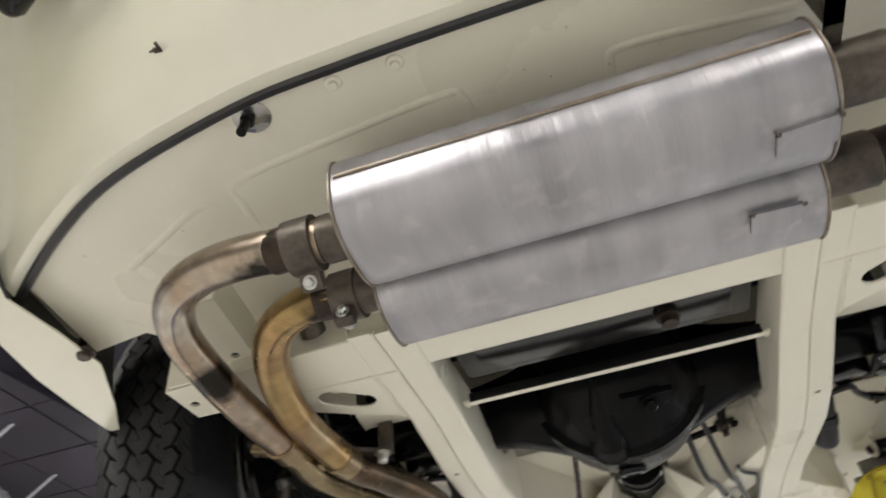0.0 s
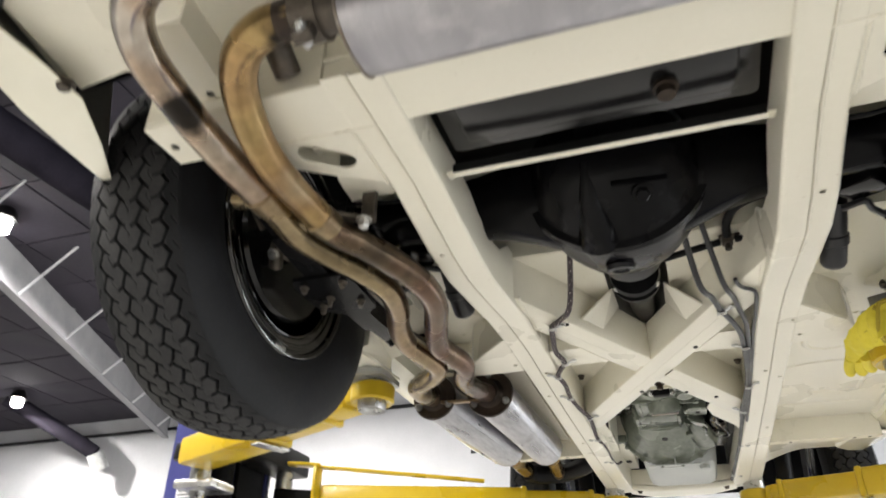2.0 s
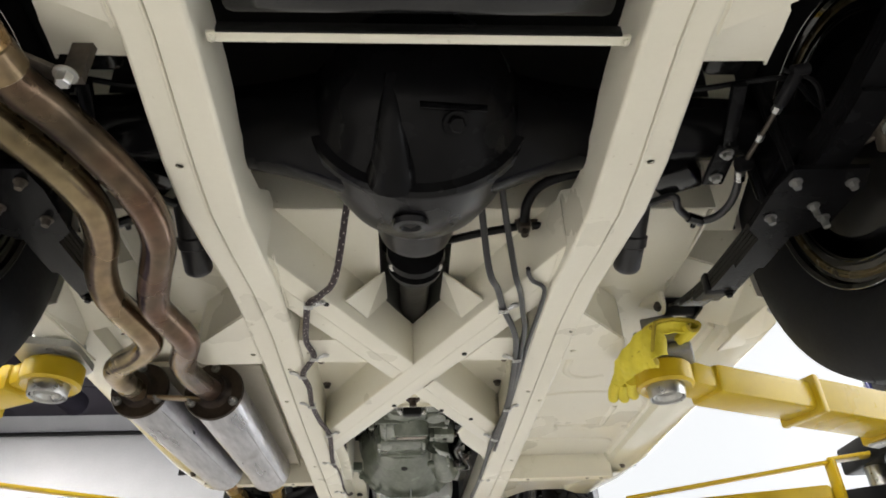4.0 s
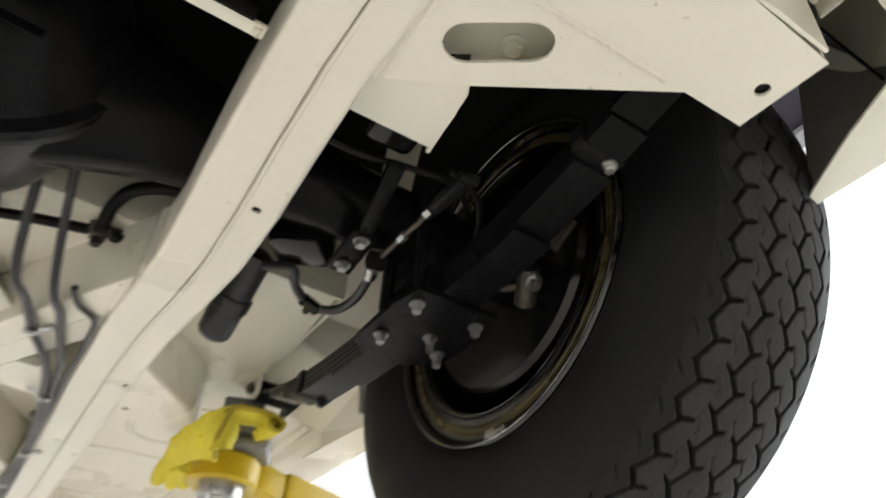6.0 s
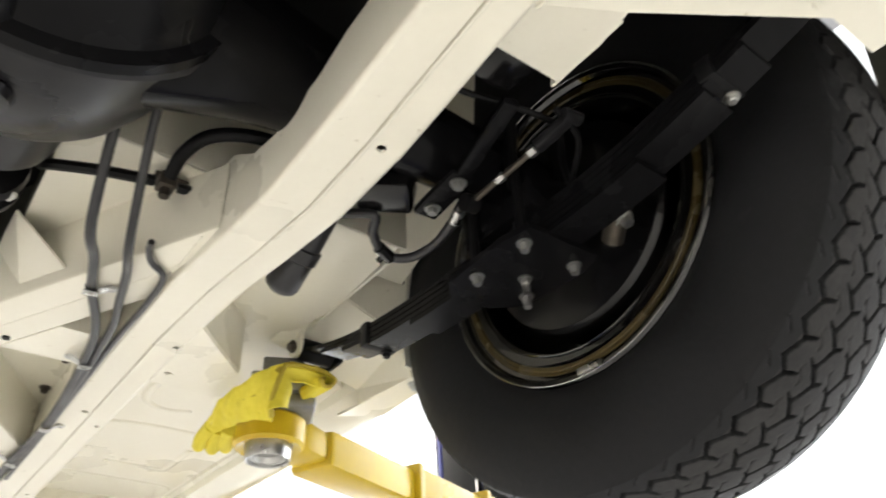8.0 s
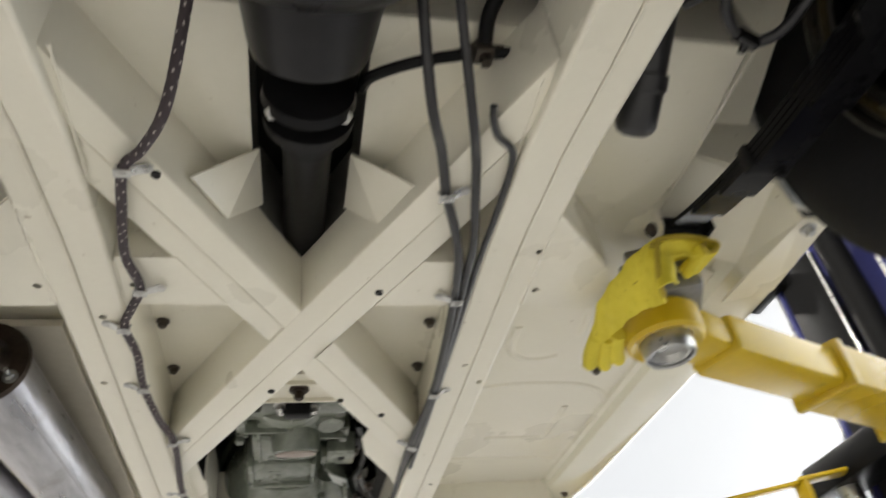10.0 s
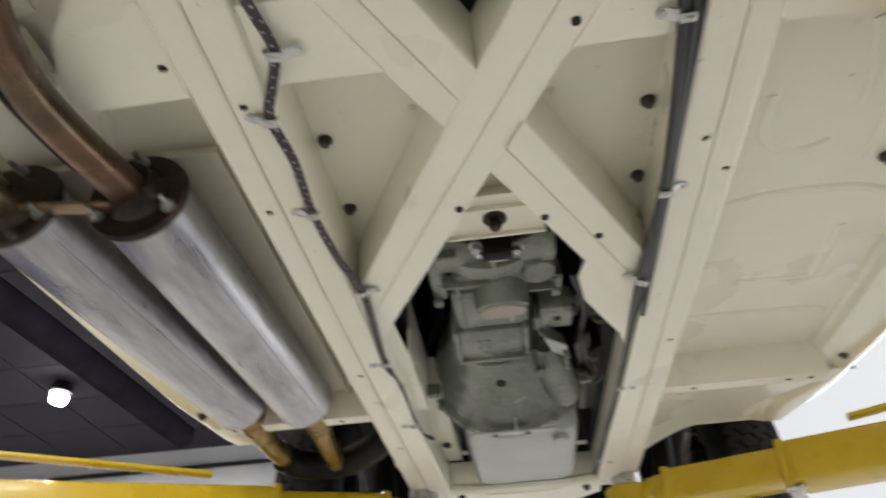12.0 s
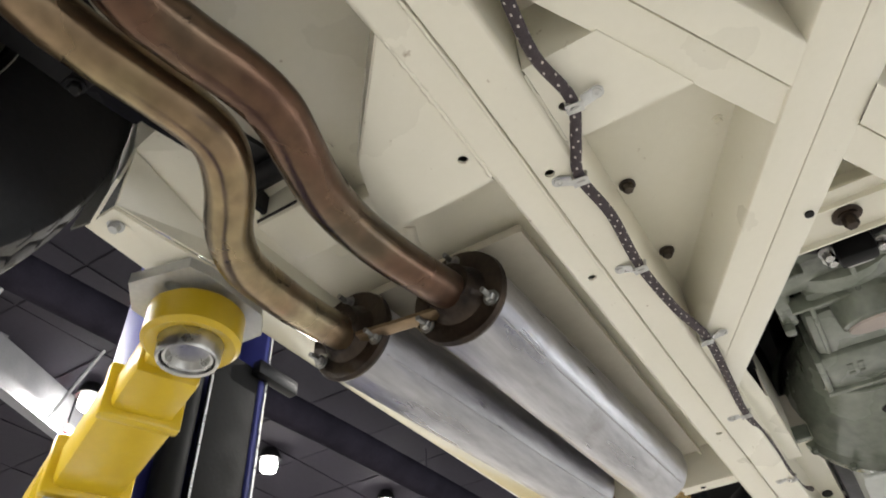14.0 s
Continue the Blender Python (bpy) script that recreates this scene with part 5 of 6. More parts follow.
def leaf_spring(s):
    pts = [Vector((s * x, y, z)) for x, y, z in SPRING]
    spring = None
    for k, (lo, hi) in enumerate(((0, 8), (1, 7), (1.6, 6.4), (2.2, 6.0), (2.9, 5.3))):
        path = smooth_path(pts, 10)
        seg = path[int(lo * 10):int(hi * 10) + 1]
        bm, rings = bmesh.new(), []
        for p in seg:
            c = p + Vector((0, 0, -0.0074 * k))
            rings.append([bm.verts.new(c + Vector((dx, 0, dz))) for dx, dz in ((-0.0205, -0.0031), (0.0205, -0.0031), (0.0205, 0.0031), (-0.0205, 0.0031))])
        for a, b in zip(rings, rings[1:]):
            for i in range(4):
                bm.faces.new((a[i], a[(i + 1) % 4], b[(i + 1) % 4], b[i]))
        bm.faces.new(rings[0])
        bm.faces.new(rings[-1])
        ob = part("leaf_spring" if k == 0 else "leaf", bm, SPRING_BLACK, car if k == 0 else spring, "black painted leaf spring pack" if k == 0 else "")
        spring = spring or ob
    for y, x, z, deep in ((0.326, 0.467, 1.807, 0.0255), (-0.176, 0.4865, 1.832, 0.018)):
        part("leaf_clip", box(s * x - 0.0235, s * x + 0.0235, y - 0.008, y + 0.008, z - deep, z + 0.006, 0.002), BLACK_SATIN, spring)
        part("clip_bolt", bolt((s * (x + 0.012), y, z - deep - 0.0005), (0, 0, -1), 0.0052, 0.005), ZINC if y < 0 else BLACK_SATIN, spring)
    # lower plate with its U-bolts and nuts
    cx = 0.4785
    loop = [(cx - 0.05, 0.135), (cx - 0.052, 0.05), (cx - 0.045, 0.015), (cx + 0.045, 0.012), (cx + 0.055, 0.04), (cx + 0.05, 0.125), (cx + 0.02, 0.15), (cx - 0.03, 0.155)]
    pl = part("spring_plate", plate(mirrored(loop, s), 1.7645, 1.7715), SPRING_BLACK, spring, "black spring plate")
    for dx in (-0.034, 0.035):
        for y in (0.036, 0.107):
            part("u_bolt_nut", joined(bolt((s * (cx + dx), y, 1.764), (0, 0, -1), 0.0054, 0.007), rod((s * (cx + dx), y, 1.764), (s * (cx + dx), y, 1.749 if dx > 0 and y > 0.1 else 1.7535), 0.0045, 8)), NUT if s > 0 else SOOT, pl, "zinc nut on a U-bolt" if s > 0 else "dark nut on a U-bolt")
            part("u_bolt", rod((s * (cx + dx), y, 1.77), (s * (cx + dx), y, 1.93), 0.0055, 8), BLACK_SATIN, pl)
    part("centre_bolt", joined(bolt((s * (cx + 0.010), 0.082, 1.764), (0, 0, -1), 0.0052, 0.006), rod((s * (cx + 0.010), 0.082, 1.764), (s * (cx + 0.012), 0.084, 1.748), 0.004, 8)), NUT if s > 0 else SOOT, pl)
    part("axle_seat", box(s * cx - 0.032, s * cx + 0.032, 0.02, 0.13, 1.805, 1.86, 0.005), SPRING_BLACK, spring)
    # front hanger and rear shackle
    part("spring_hanger", joined(box(s * 0.506 - 0.003, s * 0.506 + 0.003, 0.485, 0.55, 1.842, FLOOR_Z, 0.001), lathe([(-0.027, 0.017), (0.027, 0.017)], (s * 0.477, 0.515, 1.862), (1, 0, 0), 20)), BLACK_SATIN, spring, "black spring hanger")
    part("hanger_tab", joined(lathe([(-0.003, 0.0), (-0.003, 0.016), (0.003, 0.016), (0.003, 0.0)], (s * 0.447, 0.516, 1.864), (1, 0.1, 0), 20), box(s * 0.447 - 0.003, s * 0.447 + 0.003, 0.50, 0.532, 1.864, FLOOR_Z)), CREAM, spring)
    part("eye_bolt", bolt((s * 0.443, 0.518, 1.864), (-s, 0, -0.3), 0.007, 0.006), SOOT, spring)
    part("shackle", joined(beam((s * 0.53, -0.36, 1.905), (s * 0.53, -0.38, 1.98), 0.006, 0.03), beam((s * 0.47, -0.36, 1.905), (s * 0.47, -0.38, 1.98), 0.006, 0.03)), BLACK_SATIN, spring)
    return spring


springs = {s: leaf_spring(s) for s in (1, -1)}
for s in (1, -1):
    part("bump_rubber", lathe([(0, 0.0), (0.001, 0.011), (0.005, 0.0175), (0.011, 0.0205), (0.045, 0.0215), (0.047, 0.024), (0.062, 0.024), (0.064, 0.021), (0.12, 0.021), (0.125, 0.012)], (s * 0.3215, 0.318, 1.813), (0.05 * s, -0.80, 0.60), 28), HOSE, car, "grey rubber damper end")
    arm = part("damper_arm", joined(beam((s * 0.392, 0.125, 1.834), (s * 0.387, 0.05, 1.834), 0.028, 0.009, 0.003), beam((s * 0.388, 0.055, 1.836), (s * 0.366, -0.045, 1.842), 0.017, 0.012, 0.003)), SPRING_BLACK, car, "black lever damper arm")
    part("damper_block", beam((s * 0.375, 0.12, 1.86), (s * 0.33, 0.16, 1.87), 0.05, 0.04, 0.006), BLACK, car, "black damper mounting block")
    for x, y in ((0.390, 0.107), (0.387, 0.06)):
        part("arm_bolt", bolt((s * x, y, 1.8295), (0, 0.1, -1), 0.006, 0.006), NUT if s > 0 else SOOT, arm)
    part("damper_body", box(*sorted((s * 0.335, s * 0.385)), -0.085, -0.025, 1.872, 1.93, 0.01), BLACK, car, "black lever damper body")
    link = part("handbrake_link", rod((s * 0.414, 0.068, 1.8245), (s * 0.422, -0.014, 1.835), 0.0034, 8), SOOT, car, "thin steel handbrake link")
    part("clevis", joined(beam((s * 0.422, -0.016, 1.8355), (s * 0.436, -0.050, 1.855), 0.014, 0.011, 0.003), rod((s * 0.428, -0.052, 1.856), (s * 0.448, -0.054, 1.858), 0.007, 10)), AXLE, link)
    part("link_nut", rod((s * 0.4212, -0.008, 1.8342), (s * 0.4222, -0.016, 1.8355), 0.006, 6), ZINC, link)
    part("link_nut", rod((s * 0.417, 0.036, 1.829), (s * 0.418, 0.026, 1.830), 0.005, 6), ZINC, link)
    part("drop_rod", tube([(s * 0.440, 0.030, 1.915), (s * 0.448, 0.043, 1.87), (s * 0.459, 0.051, 1.81), (s * 0.460, 0.053, 1.775)], 0.0075, 10), BLACK_SATIN, car)
    part("link_boss", lathe([(-0.008, 0.0), (-0.008, 0.010), (0.008, 0.010), (0.008, 0.0)], (s * 0.413, 0.074, 1.824), (1, 0, 0.2), 14), BLACK_SATIN, car)
    part("brake_hose", tube([(s * 0.33, 0.19, 1.85), (s * 0.355, 0.165, 1.842), (s * 0.37, 0.19, 1.84), (s * 0.40, 0.213, 1.836), (s * 0.425, 0.20, 1.833), (s * 0.433, 0.165, 1.832), (s * 0.428, 0.125, 1.833), (s * 0.42, 0.095, 1.84)], 0.0055, 10), HOSE, car, "black flexible brake hose")
    part("hose_joint", joined(rod((s * 0.388, 0.206, 1.837), (s * 0.410, 0.214, 1.835), 0.0078, 8), rod((s * 0.399, 0.211, 1.836), (s * 0.399, 0.223, 1.832), 0.004, 8)), BLACK, car)
    part("hose_end", rod((s * 0.4275, 0.118, 1.834), (s * 0.423, 0.102, 1.837), 0.007, 10), ZINC, car, "bright hose end fitting")
    part("handbrake_cable", joined(tube([(s * 0.30, 0.0, 1.88), (s * 0.34, -0.008, 1.872), (s * 0.389, -0.023, 1.868), (s * 0.44, -0.03, 1.866), (s * 0.48, 0.0, 1.862), (s * 0.53, 0.035, 1.868)], 0.0035, 8), tube([(s * 0.42, -0.05, 1.86), (s * 0.46, -0.04, 1.85), (s * 0.485, 0.0, 1.83)], 0.003, 8)), BLACK_SATIN, car)
    adj = part("adjuster", joined(rod((s * 0.545, -0.012, 1.825), (s * 0.565, 0.02, 1.805), 0.012, 12), tube([(s * 0.51, 0.0, 1.83), (s * 0.53, 0.02, 1.812), (s * 0.55, 0.01, 1.815)], 0.004, 8)), SOOT, car, "brake adjuster on the back plate")
    part("adjuster_nut", joined(bolt((s * 0.553, -0.008, 1.812), (0.1 * s, -0.5, -1), 0.007, 0.008)), ZINC, adj)
    part("shield_plate", beam((s * 0.572, -0.015, 1.862), (s * 0.576, -0.045, 1.885), 0.006, 0.03, 0.002), SOOT, car)
    part("hanging_bracket", joined(plate_quad((s * 0.426, 0.124, 1.958), (s * 0.466, 0.118, 1.962), (s * 0.478, 0.112, 2.12), (s * 0.434, 0.118, 2.12)), plate_quad((s * 0.466, 0.118, 1.962), (s * 0.470, 0.150, 1.980), (s * 0.482, 0.150, 2.12), (s * 0.478, 0.112, 2.12))), CREAM, car, "cream folded bracket above the axle")

# ---- wheels ----
WX, WY, WZ = 0.663, AY + 0.015, 1.895


def tyre_mesh():
    """Cross-ply tyre about the x axis: wavy tread ribs parted by saw-toothed grooves with hooked sipes."""
    R = 0.342
    side = [(0.204, 0.064), (0.209, 0.072), (0.225, 0.082), (0.25, 0.090), (0.275, 0.092), (0.30, 0.0885), (0.315, 0.083), (0.322, 0.0795)]
    n_ang, n_acr, pitch = 1380, 122, 60
    step, amp, turn = 2 * math.pi * R / pitch, 0.0054, 0.40
    soft = lambda d, half: max(0.0, min(1.0, (half + 0.0008 - d) / 0.0016))
    apart = lambda p, q: abs((p - q + 0.5) % 1.0 - 0.5) * step
    # place across the tread, lag, length of the hooks towards either side
    grooves = ((-0.057, 0.0, 0.0, 0.0125), (-0.0205, 0.0, 0.0095, 0.0085), (0.0165, 0.5, 0.0085, 0.0095), (0.054, 0.5, 0.0125, 0.0))
    rings, verts, faces, tread = [], [], [], []
    for i in range(n_ang):
        a = 2 * math.pi * i / n_ang
        prof = [(r, -x, 0.0, 1.0) for r, x in side]
        for j in range(n_acr):
            w = -0.077 + 0.154 * j / (n_acr - 1)
            cut = 0.0
            for gx, lag, hook_in, hook_out in grooves:
                if abs(w - gx) > 0.019:
                    continue
                sh = (i * pitch / n_ang + lag) % 1.0
                wave = amp * (-1 + 2 * sh / turn if sh < turn else 1 - 2 * (sh - turn) / (1 - turn))
                cut = max(cut, 0.0085 * soft(abs(w - gx - wave), 0.0021 if sh < turn else 0.0014))
                # each corner runs on into the rib as a tapering hook that leans back
                up, down = w - gx - amp, gx - amp - w
                if hook_out and -0.002 < up < hook_out:
                    cut = max(cut, 0.007 * soft(apart(sh, turn - 0.10 * up / hook_out), 0.0021 - 0.0011 * up / hook_out))
                if hook_in and -0.002 < down < hook_in:
                    cut = max(cut, 0.007 * soft(apart(sh, 1.0 - 0.19 * down / hook_in), 0.0021 - 0.0011 * down / hook_in))
            # fine broken sipes along the middle of the ribs
            for c in (-0.036, 0.0, 0.036):
                sh = (i * pitch / n_ang + 0.3 + c * 4) % 1.0
                if abs(w - c) < 0.006 and 0.15 < sh < 0.75:
                    cut = max(cut, 0.0022 * soft(abs(w - c - 0.0035 * math.sin((sh - 0.45) * 9)), 0.0006))
            # short slots on the shoulders
            if 0.067 < abs(w) < 0.076:
                sh = (i * pitch / n_ang + (0.2 if w < 0 else 0.7)) % 1.0
                cut = max(cut, 0.0026 * soft(abs((sh - 0.5) * step + (abs(w) - 0.071) * 1.5), 0.0012))
            edge = abs(w) - 0.057
            prof.append((R - 2.3 * w * w - cut, w, cut, edge))
        prof += [(r, x, 0.0, 1.0) for r, x in side[::-1]]
        c, s = math.cos(a), math.sin(a)
        rings.append([(p[2], p[3]) for p in prof])
        verts += [(x, r * c, r * s) for r, x, _, _ in prof]
    m = len(rings[0])
    for i in range(n_ang):
        q = (i + 1) % n_ang
        for k in range(m):
            k2 = (k + 1) % m
            faces.append((i * m + k, i * m + k2, q * m + k2, q * m + k))
            cs = (rings[i][k], rings[i][k2], rings[q][k], rings[q][k2])
            tread.append(1 if max(v[0] for v in cs) < 0.003 and max(v[1] for v in cs) < 0.001 else 0)
    me = bpy.data.meshes.new("tyre")
    me.from_pydata(verts, [], faces)
    me.polygons.foreach_set("material_index", tread)
    me.materials.append(RUBBER)
    me.materials.append(TREAD)
    me.shade_smooth()
    me.set_sharp_from_angle(angle=radians(50))
    return me


TYRE = tyre_mesh()


def wheel(s, y, z, x=WX):
    """Black steel wheel; its inner side faces the middle of the car."""
    c = Vector((s * x, y, z))
    tyre = new("tyre", TYRE)
    tyre.parent = None
    prof = [(-0.060, 0.204), (-0.068, 0.210), (-0.075, 0.2105), (-0.079, 0.207), (-0.077, 0.202), (-0.071, 0.199), (-0.069, 0.185), (-0.071, 0.173), (-0.068, 0.167), (-0.06, 0.165), (0.0, 0.163), (0.03, 0.167), (0.06, 0.19), (0.068, 0.20), (0.074, 0.208), (0.068, 0.208), (0.055, 0.203), (0.0, 0.19), (-0.040, 0.192), (-0.060, 0.204)]
    rim = part("wheel", lathe([(h * s, r) for h, r in prof], c, (1, 0, 0), 72), RIM, car, "black painted steel wheel with a block-tread tyre")
    part("wheel_disc", lathe([(s * 0.018, 0.1685), (s * 0.04, 0.15), (s * 0.05, 0.10), (s * 0.04, 0.07), (s * 0.045, 0.0)], c, (1, 0, 0), 48), RIM, rim)
    # the gold band paints a warm reflection on the black rim
    part("rim_band", lathe([(s * h, r) for h, r in ((-0.0705, 0.1945), (-0.0722, 0.1935), (-0.0716, 0.1895), (-0.0726, 0.1885), (-0.0722, 0.1845), (-0.0690, 0.1830), (-0.0705, 0.1945))], c, (1, 0, 0), 96), GOLD_BAND if s > 0 else RIM, rim, "golden-brown band that paints a reflection on the rim" if s > 0 else "rolled step round the rim")
    # the outer bead is pale to paint a highlight along the rim
    for h, r0, thin, paint in ((-0.0795, 0.2085, 0.0011, RIM_EDGE), (-0.0715, 0.1705, 0.0016, RIM)):
        part("rim_bead", lathe([(s * (h + thin * math.cos(q)), r0 + thin * math.sin(q)) for q in line(0, 2 * math.pi, 9)], c, (1, 0, 0), 96), paint, rim, "rolled rim edge")
    tyre.parent = rim
    tyre.location = c - ORIGIN[rim.name]
    tyre.rotation_euler = (0.3, 0, 0 if s > 0 else math.pi)
    tagged(tyre, "black cross-ply tyre with wavy block tread")
    part("brake_drum", lathe([(-s * 0.070, 0.0), (-s * 0.070, 0.10), (-s * 0.067, 0.137), (-s * 0.060, 0.142), (-s * 0.053, 0.140), (s * 0.0, 0.138), (s * 0.004, 0.0)], c, (1, 0, 0), 48), BLACK, rim, "black brake drum and back plate")
    # added bright block in place of a reflected glint low on the rim
    part("rim_glint_block", box(c.x - s * 0.078 - 0.004, c.x - s * 0.078 + 0.004, c.y - 0.02, c.y + 0.012, c.z - 0.206, c.z - 0.198, 0.001), ZINC, rim, "small bright block that stands for a glint on the rim")
    return rim


for s in (1, -1):
    wheel(s, WY, WZ)
    wheel(s, 2.36, 1.87, 0.585)

# ---- gearbox and engine ----
GX = -0.012
gb = part("gearbox", joined(lathe([(0.0, 0.04), (0.0, 0.070), (0.025, 0.076), (0.06, 0.080), (0.065, 0.094), (0.09, 0.096), (0.095, 0.068), (0.22, 0.070), (0.28, 0.075), (0.33, 0.084), (0.38, 0.097), (0.43, 0.113), (0.48, 0.132), (0.515, 0.147), (0.53, 0.152), (0.535, 0.163), (0.555, 0.163), (0.56, 0.14)], (GX, 0.965, 1.950), (0, 1, 0.0), 36)), GEAR, car, "grey-green painted gearbox and bell housing")
part("tail_housing", joined(box(-0.100, 0.085, 0.975, 1.055, 1.868, 1.95, 0.012), box(-0.108, -0.085, 1.03, 1.13, 1.872, 1.94, 0.006), box(-0.07, 0.045, 1.055, 1.10, 1.864, 1.93, 0.008)), GEAR, gb)
case = part("gear_case", box(-0.082, 0.040, 1.10, 1.215, 1.861, 1.93, 0.012), GEAR, gb)
part("case_cover", box(-0.086, 0.030, 1.215, 1.318, 1.857, 1.93, 0.012), GEAR, gb)
for e in ((-0.090, 0.034, 1.312, 1.322), (-0.09, -0.08, 1.21, 1.311), (0.026, 0.036, 1.21, 1.311)):
    part("cover_edge", box(*e, 1.853, 1.93, 0.003), GEAR, gb)
for k in range(2):
    part("cast_mark", joined(box(-0.052 + 0.014 * k, -0.044 + 0.014 * k, 1.245, 1.262, 1.8555, 1.858, 0.0008), box(-0.052 + 0.014 * k, -0.044 + 0.014 * k, 1.270, 1.282, 1.8555, 1.858, 0.0008)), GEAR, gb)
for x0, x1, y0, y1 in ((-0.09, 0.02, 1.070, 1.076), (-0.012, -0.006, 0.985, 1.07), (-0.05, 0.0, 1.069, 1.078), (-0.095, -0.06, 0.99, 0.996), (0.03, 0.08, 1.10, 1.106), (-0.07, -0.064, 1.075, 1.2)):
    part("casting_rib", box(x0, x1, y0, y1, 1.8555, 1.88, 0.002), GEAR, gb)
part("drain_boss", lathe([(-0.06, 0.050), (-0.02, 0.044), (0.0, 0.042), (0.003, 0.041), (0.006, 0.036)], (-0.002, 1.1175, 1.8425), (0.02, 0.3, -1), 28), GEAR, gb)
part("drain_cover", lathe([(0, 0.0355), (0.003, 0.035), (0.004, 0.0)], (-0.002, 1.119, 1.8365), (0.02, 0.3, -1), 28), mat("worn_pink_primer", (0.36, 0.30, 0.27), (0.46, 0.40, 0.36), (0.4, 0.6), 0.2, 30, 160, 0.2), gb, "worn pinkish round drain cover")
part("side_cap", joined(lathe([(-0.02, 0.028), (0.0, 0.027), (0.006, 0.023), (0.007, 0.0)], (0.057, 1.065, 1.868), (0.1, -0.1, -1), 24), box(0.03, 0.092, 1.085, 1.095, 1.868, 1.89, 0.002), box(0.074, 0.092, 1.085, 1.13, 1.868, 1.9, 0.003)), GEAR, gb)
for k in range(4):
    part("lug", box(-0.108 + 0.061 * k, -0.094 + 0.061 * k, 1.118 if k in (0, 3) else 1.05, 1.135 if k in (0, 3) else 1.062, 1.862, 1.885, 0.003), GEAR, gb)
part("oval_boss", joined(lathe([(0, 0.020), (0.006, 0.018), (0.007, 0.012), (0.003, 0.0)], (-0.058, 1.337, 1.872), (-0.45, -0.3, -1), 18), lathe([(0, 0.009), (0.006, 0.008), (0.006, 0.0)], (-0.061, 1.336, 1.866), (-0.45, -0.3, -1), 12)), GEAR, gb)
part("starter_boss", lathe([(-0.10, 0.020), (-0.02, 0.034), (0.03, 0.040), (0.075, 0.043), (0.08, 0.03)], (0.082, 1.41, 1.872), (0.18, 1, -0.05), 24), GEAR, gb, "rounded starter boss of the bell housing")
part("cover_rim", tube([(-0.092, 1.312, 1.868), (-0.06, 1.330, 1.858), (-0.02, 1.336, 1.855), (0.02, 1.328, 1.859), (0.045, 1.308, 1.866)], 0.004, 8), GEAR, gb)
# a dark disc paints the shade of the open hole
part("timing_hole", lathe([(0, 0.0095), (0.0012, 0.009), (0.0012, 0.0)], (-0.020, 1.385, 1.8412), (0, -0.33, -1), 18), DARK, gb, "dark disc that stands for an open inspection hole")
for k in range(8):
    a = math.pi * (1.08 + 0.84 * k / 7)
    part("housing_bolt", bolt((GX + 0.163 * math.cos(a), 1.497, 1.95 + 0.163 * math.sin(a)), (0, -1, -0.1), 0.0052, 0.008), GEAR, gb)
for sx in (-0.155, 0.14):
    part("housing_ear", box(sx - 0.016, sx + 0.016, 1.44, 1.455, 1.855, 1.88, 0.003), GEAR, gb)
part("selector_plate", plate_quad((0.060, 1.232, 1.846), (0.098, 1.262, 1.842), (0.106, 1.330, 1.852), (0.074, 1.292, 1.852)), PAN, gb, "pale selector cover plate")
part("selector_box", box(0.056, 0.108, 1.165, 1.228, 1.858, 1.90, 0.004), GEAR, gb)
# a dark square on the casting paints a shaded hole
part("square_hole", box(0.078, 0.089, 1.192, 1.203, 1.8568, 1.8588), DARK, gb)
part("selector_bracket", joined(beam((0.055, 1.235, 1.868), (0.095, 1.285, 1.858), 0.006, 0.03, 0.002), beam((0.095, 1.285, 1.858), (0.10, 1.33, 1.85), 0.006, 0.05, 0.002), box(0.045, 0.075, 1.205, 1.25, 1.865, 1.90, 0.006)), GEAR, gb)
part("breather", lathe([(0, 0.010), (0.012, 0.009), (0.014, 0.0)], (0.052, 1.35, 1.845), (0.1, -0.4, -1), 14), GEAR, gb)
mount = part("gearbox_mount", joined(plate([(-0.045, 0.862), (-0.066, 0.94), (0.066, 0.94), (0.045, 0.862)], 1.853, 1.857), box(-0.042, 0.042, 0.882, 0.885, 1.846, 1.89), box(-0.066, 0.066, 0.9385, 0.9415, 1.846, 1.87)), CREAM, car, "cream gearbox mounting plate")
part("mount_bolt", joined(lathe([(0, 0.015), (0.003, 0.016), (0.005, 0.011)], (0.0, 0.908, 1.853), (0, 0, -1), 20), bolt((0.0, 0.908, 1.848), (0, 0, -1), 0.008, 0.012)), RUST_DARK, mount, "dark steel mounting bolt with washer")
part("mount_link", joined(box(-0.022, 0.020, 0.965, 0.988, 1.838, 1.875, 0.004), tube([(-0.075, 0.95, 1.885), (-0.04, 0.975, 1.872), (0.0, 0.978, 1.868), (0.04, 0.975, 1.872), (0.08, 0.95, 1.885)], 0.007, 8)), BLACK_SATIN, mount)
part("mount_buffer", box(-0.016, 0.014, 0.985, 0.995, 1.842, 1.858, 0.002), GALV, mount)
for x, y in ((-0.028, 0.985), (0.026, 0.985), (-0.03, 0.972)):
    part("mount_nut", bolt((x, y, 1.858), (0, -0.2, -1), 0.0065, 0.010), ZINC, mount)
sump = part("engine_sump", joined(box(-0.104, 0.122, 1.53, 1.845, 1.795, 2.0, 0.03), box(-0.09, 0.11, 1.845, 2.1, 1.86, 2.0, 0.01)), PAN, car, "pale grey painted engine sump")
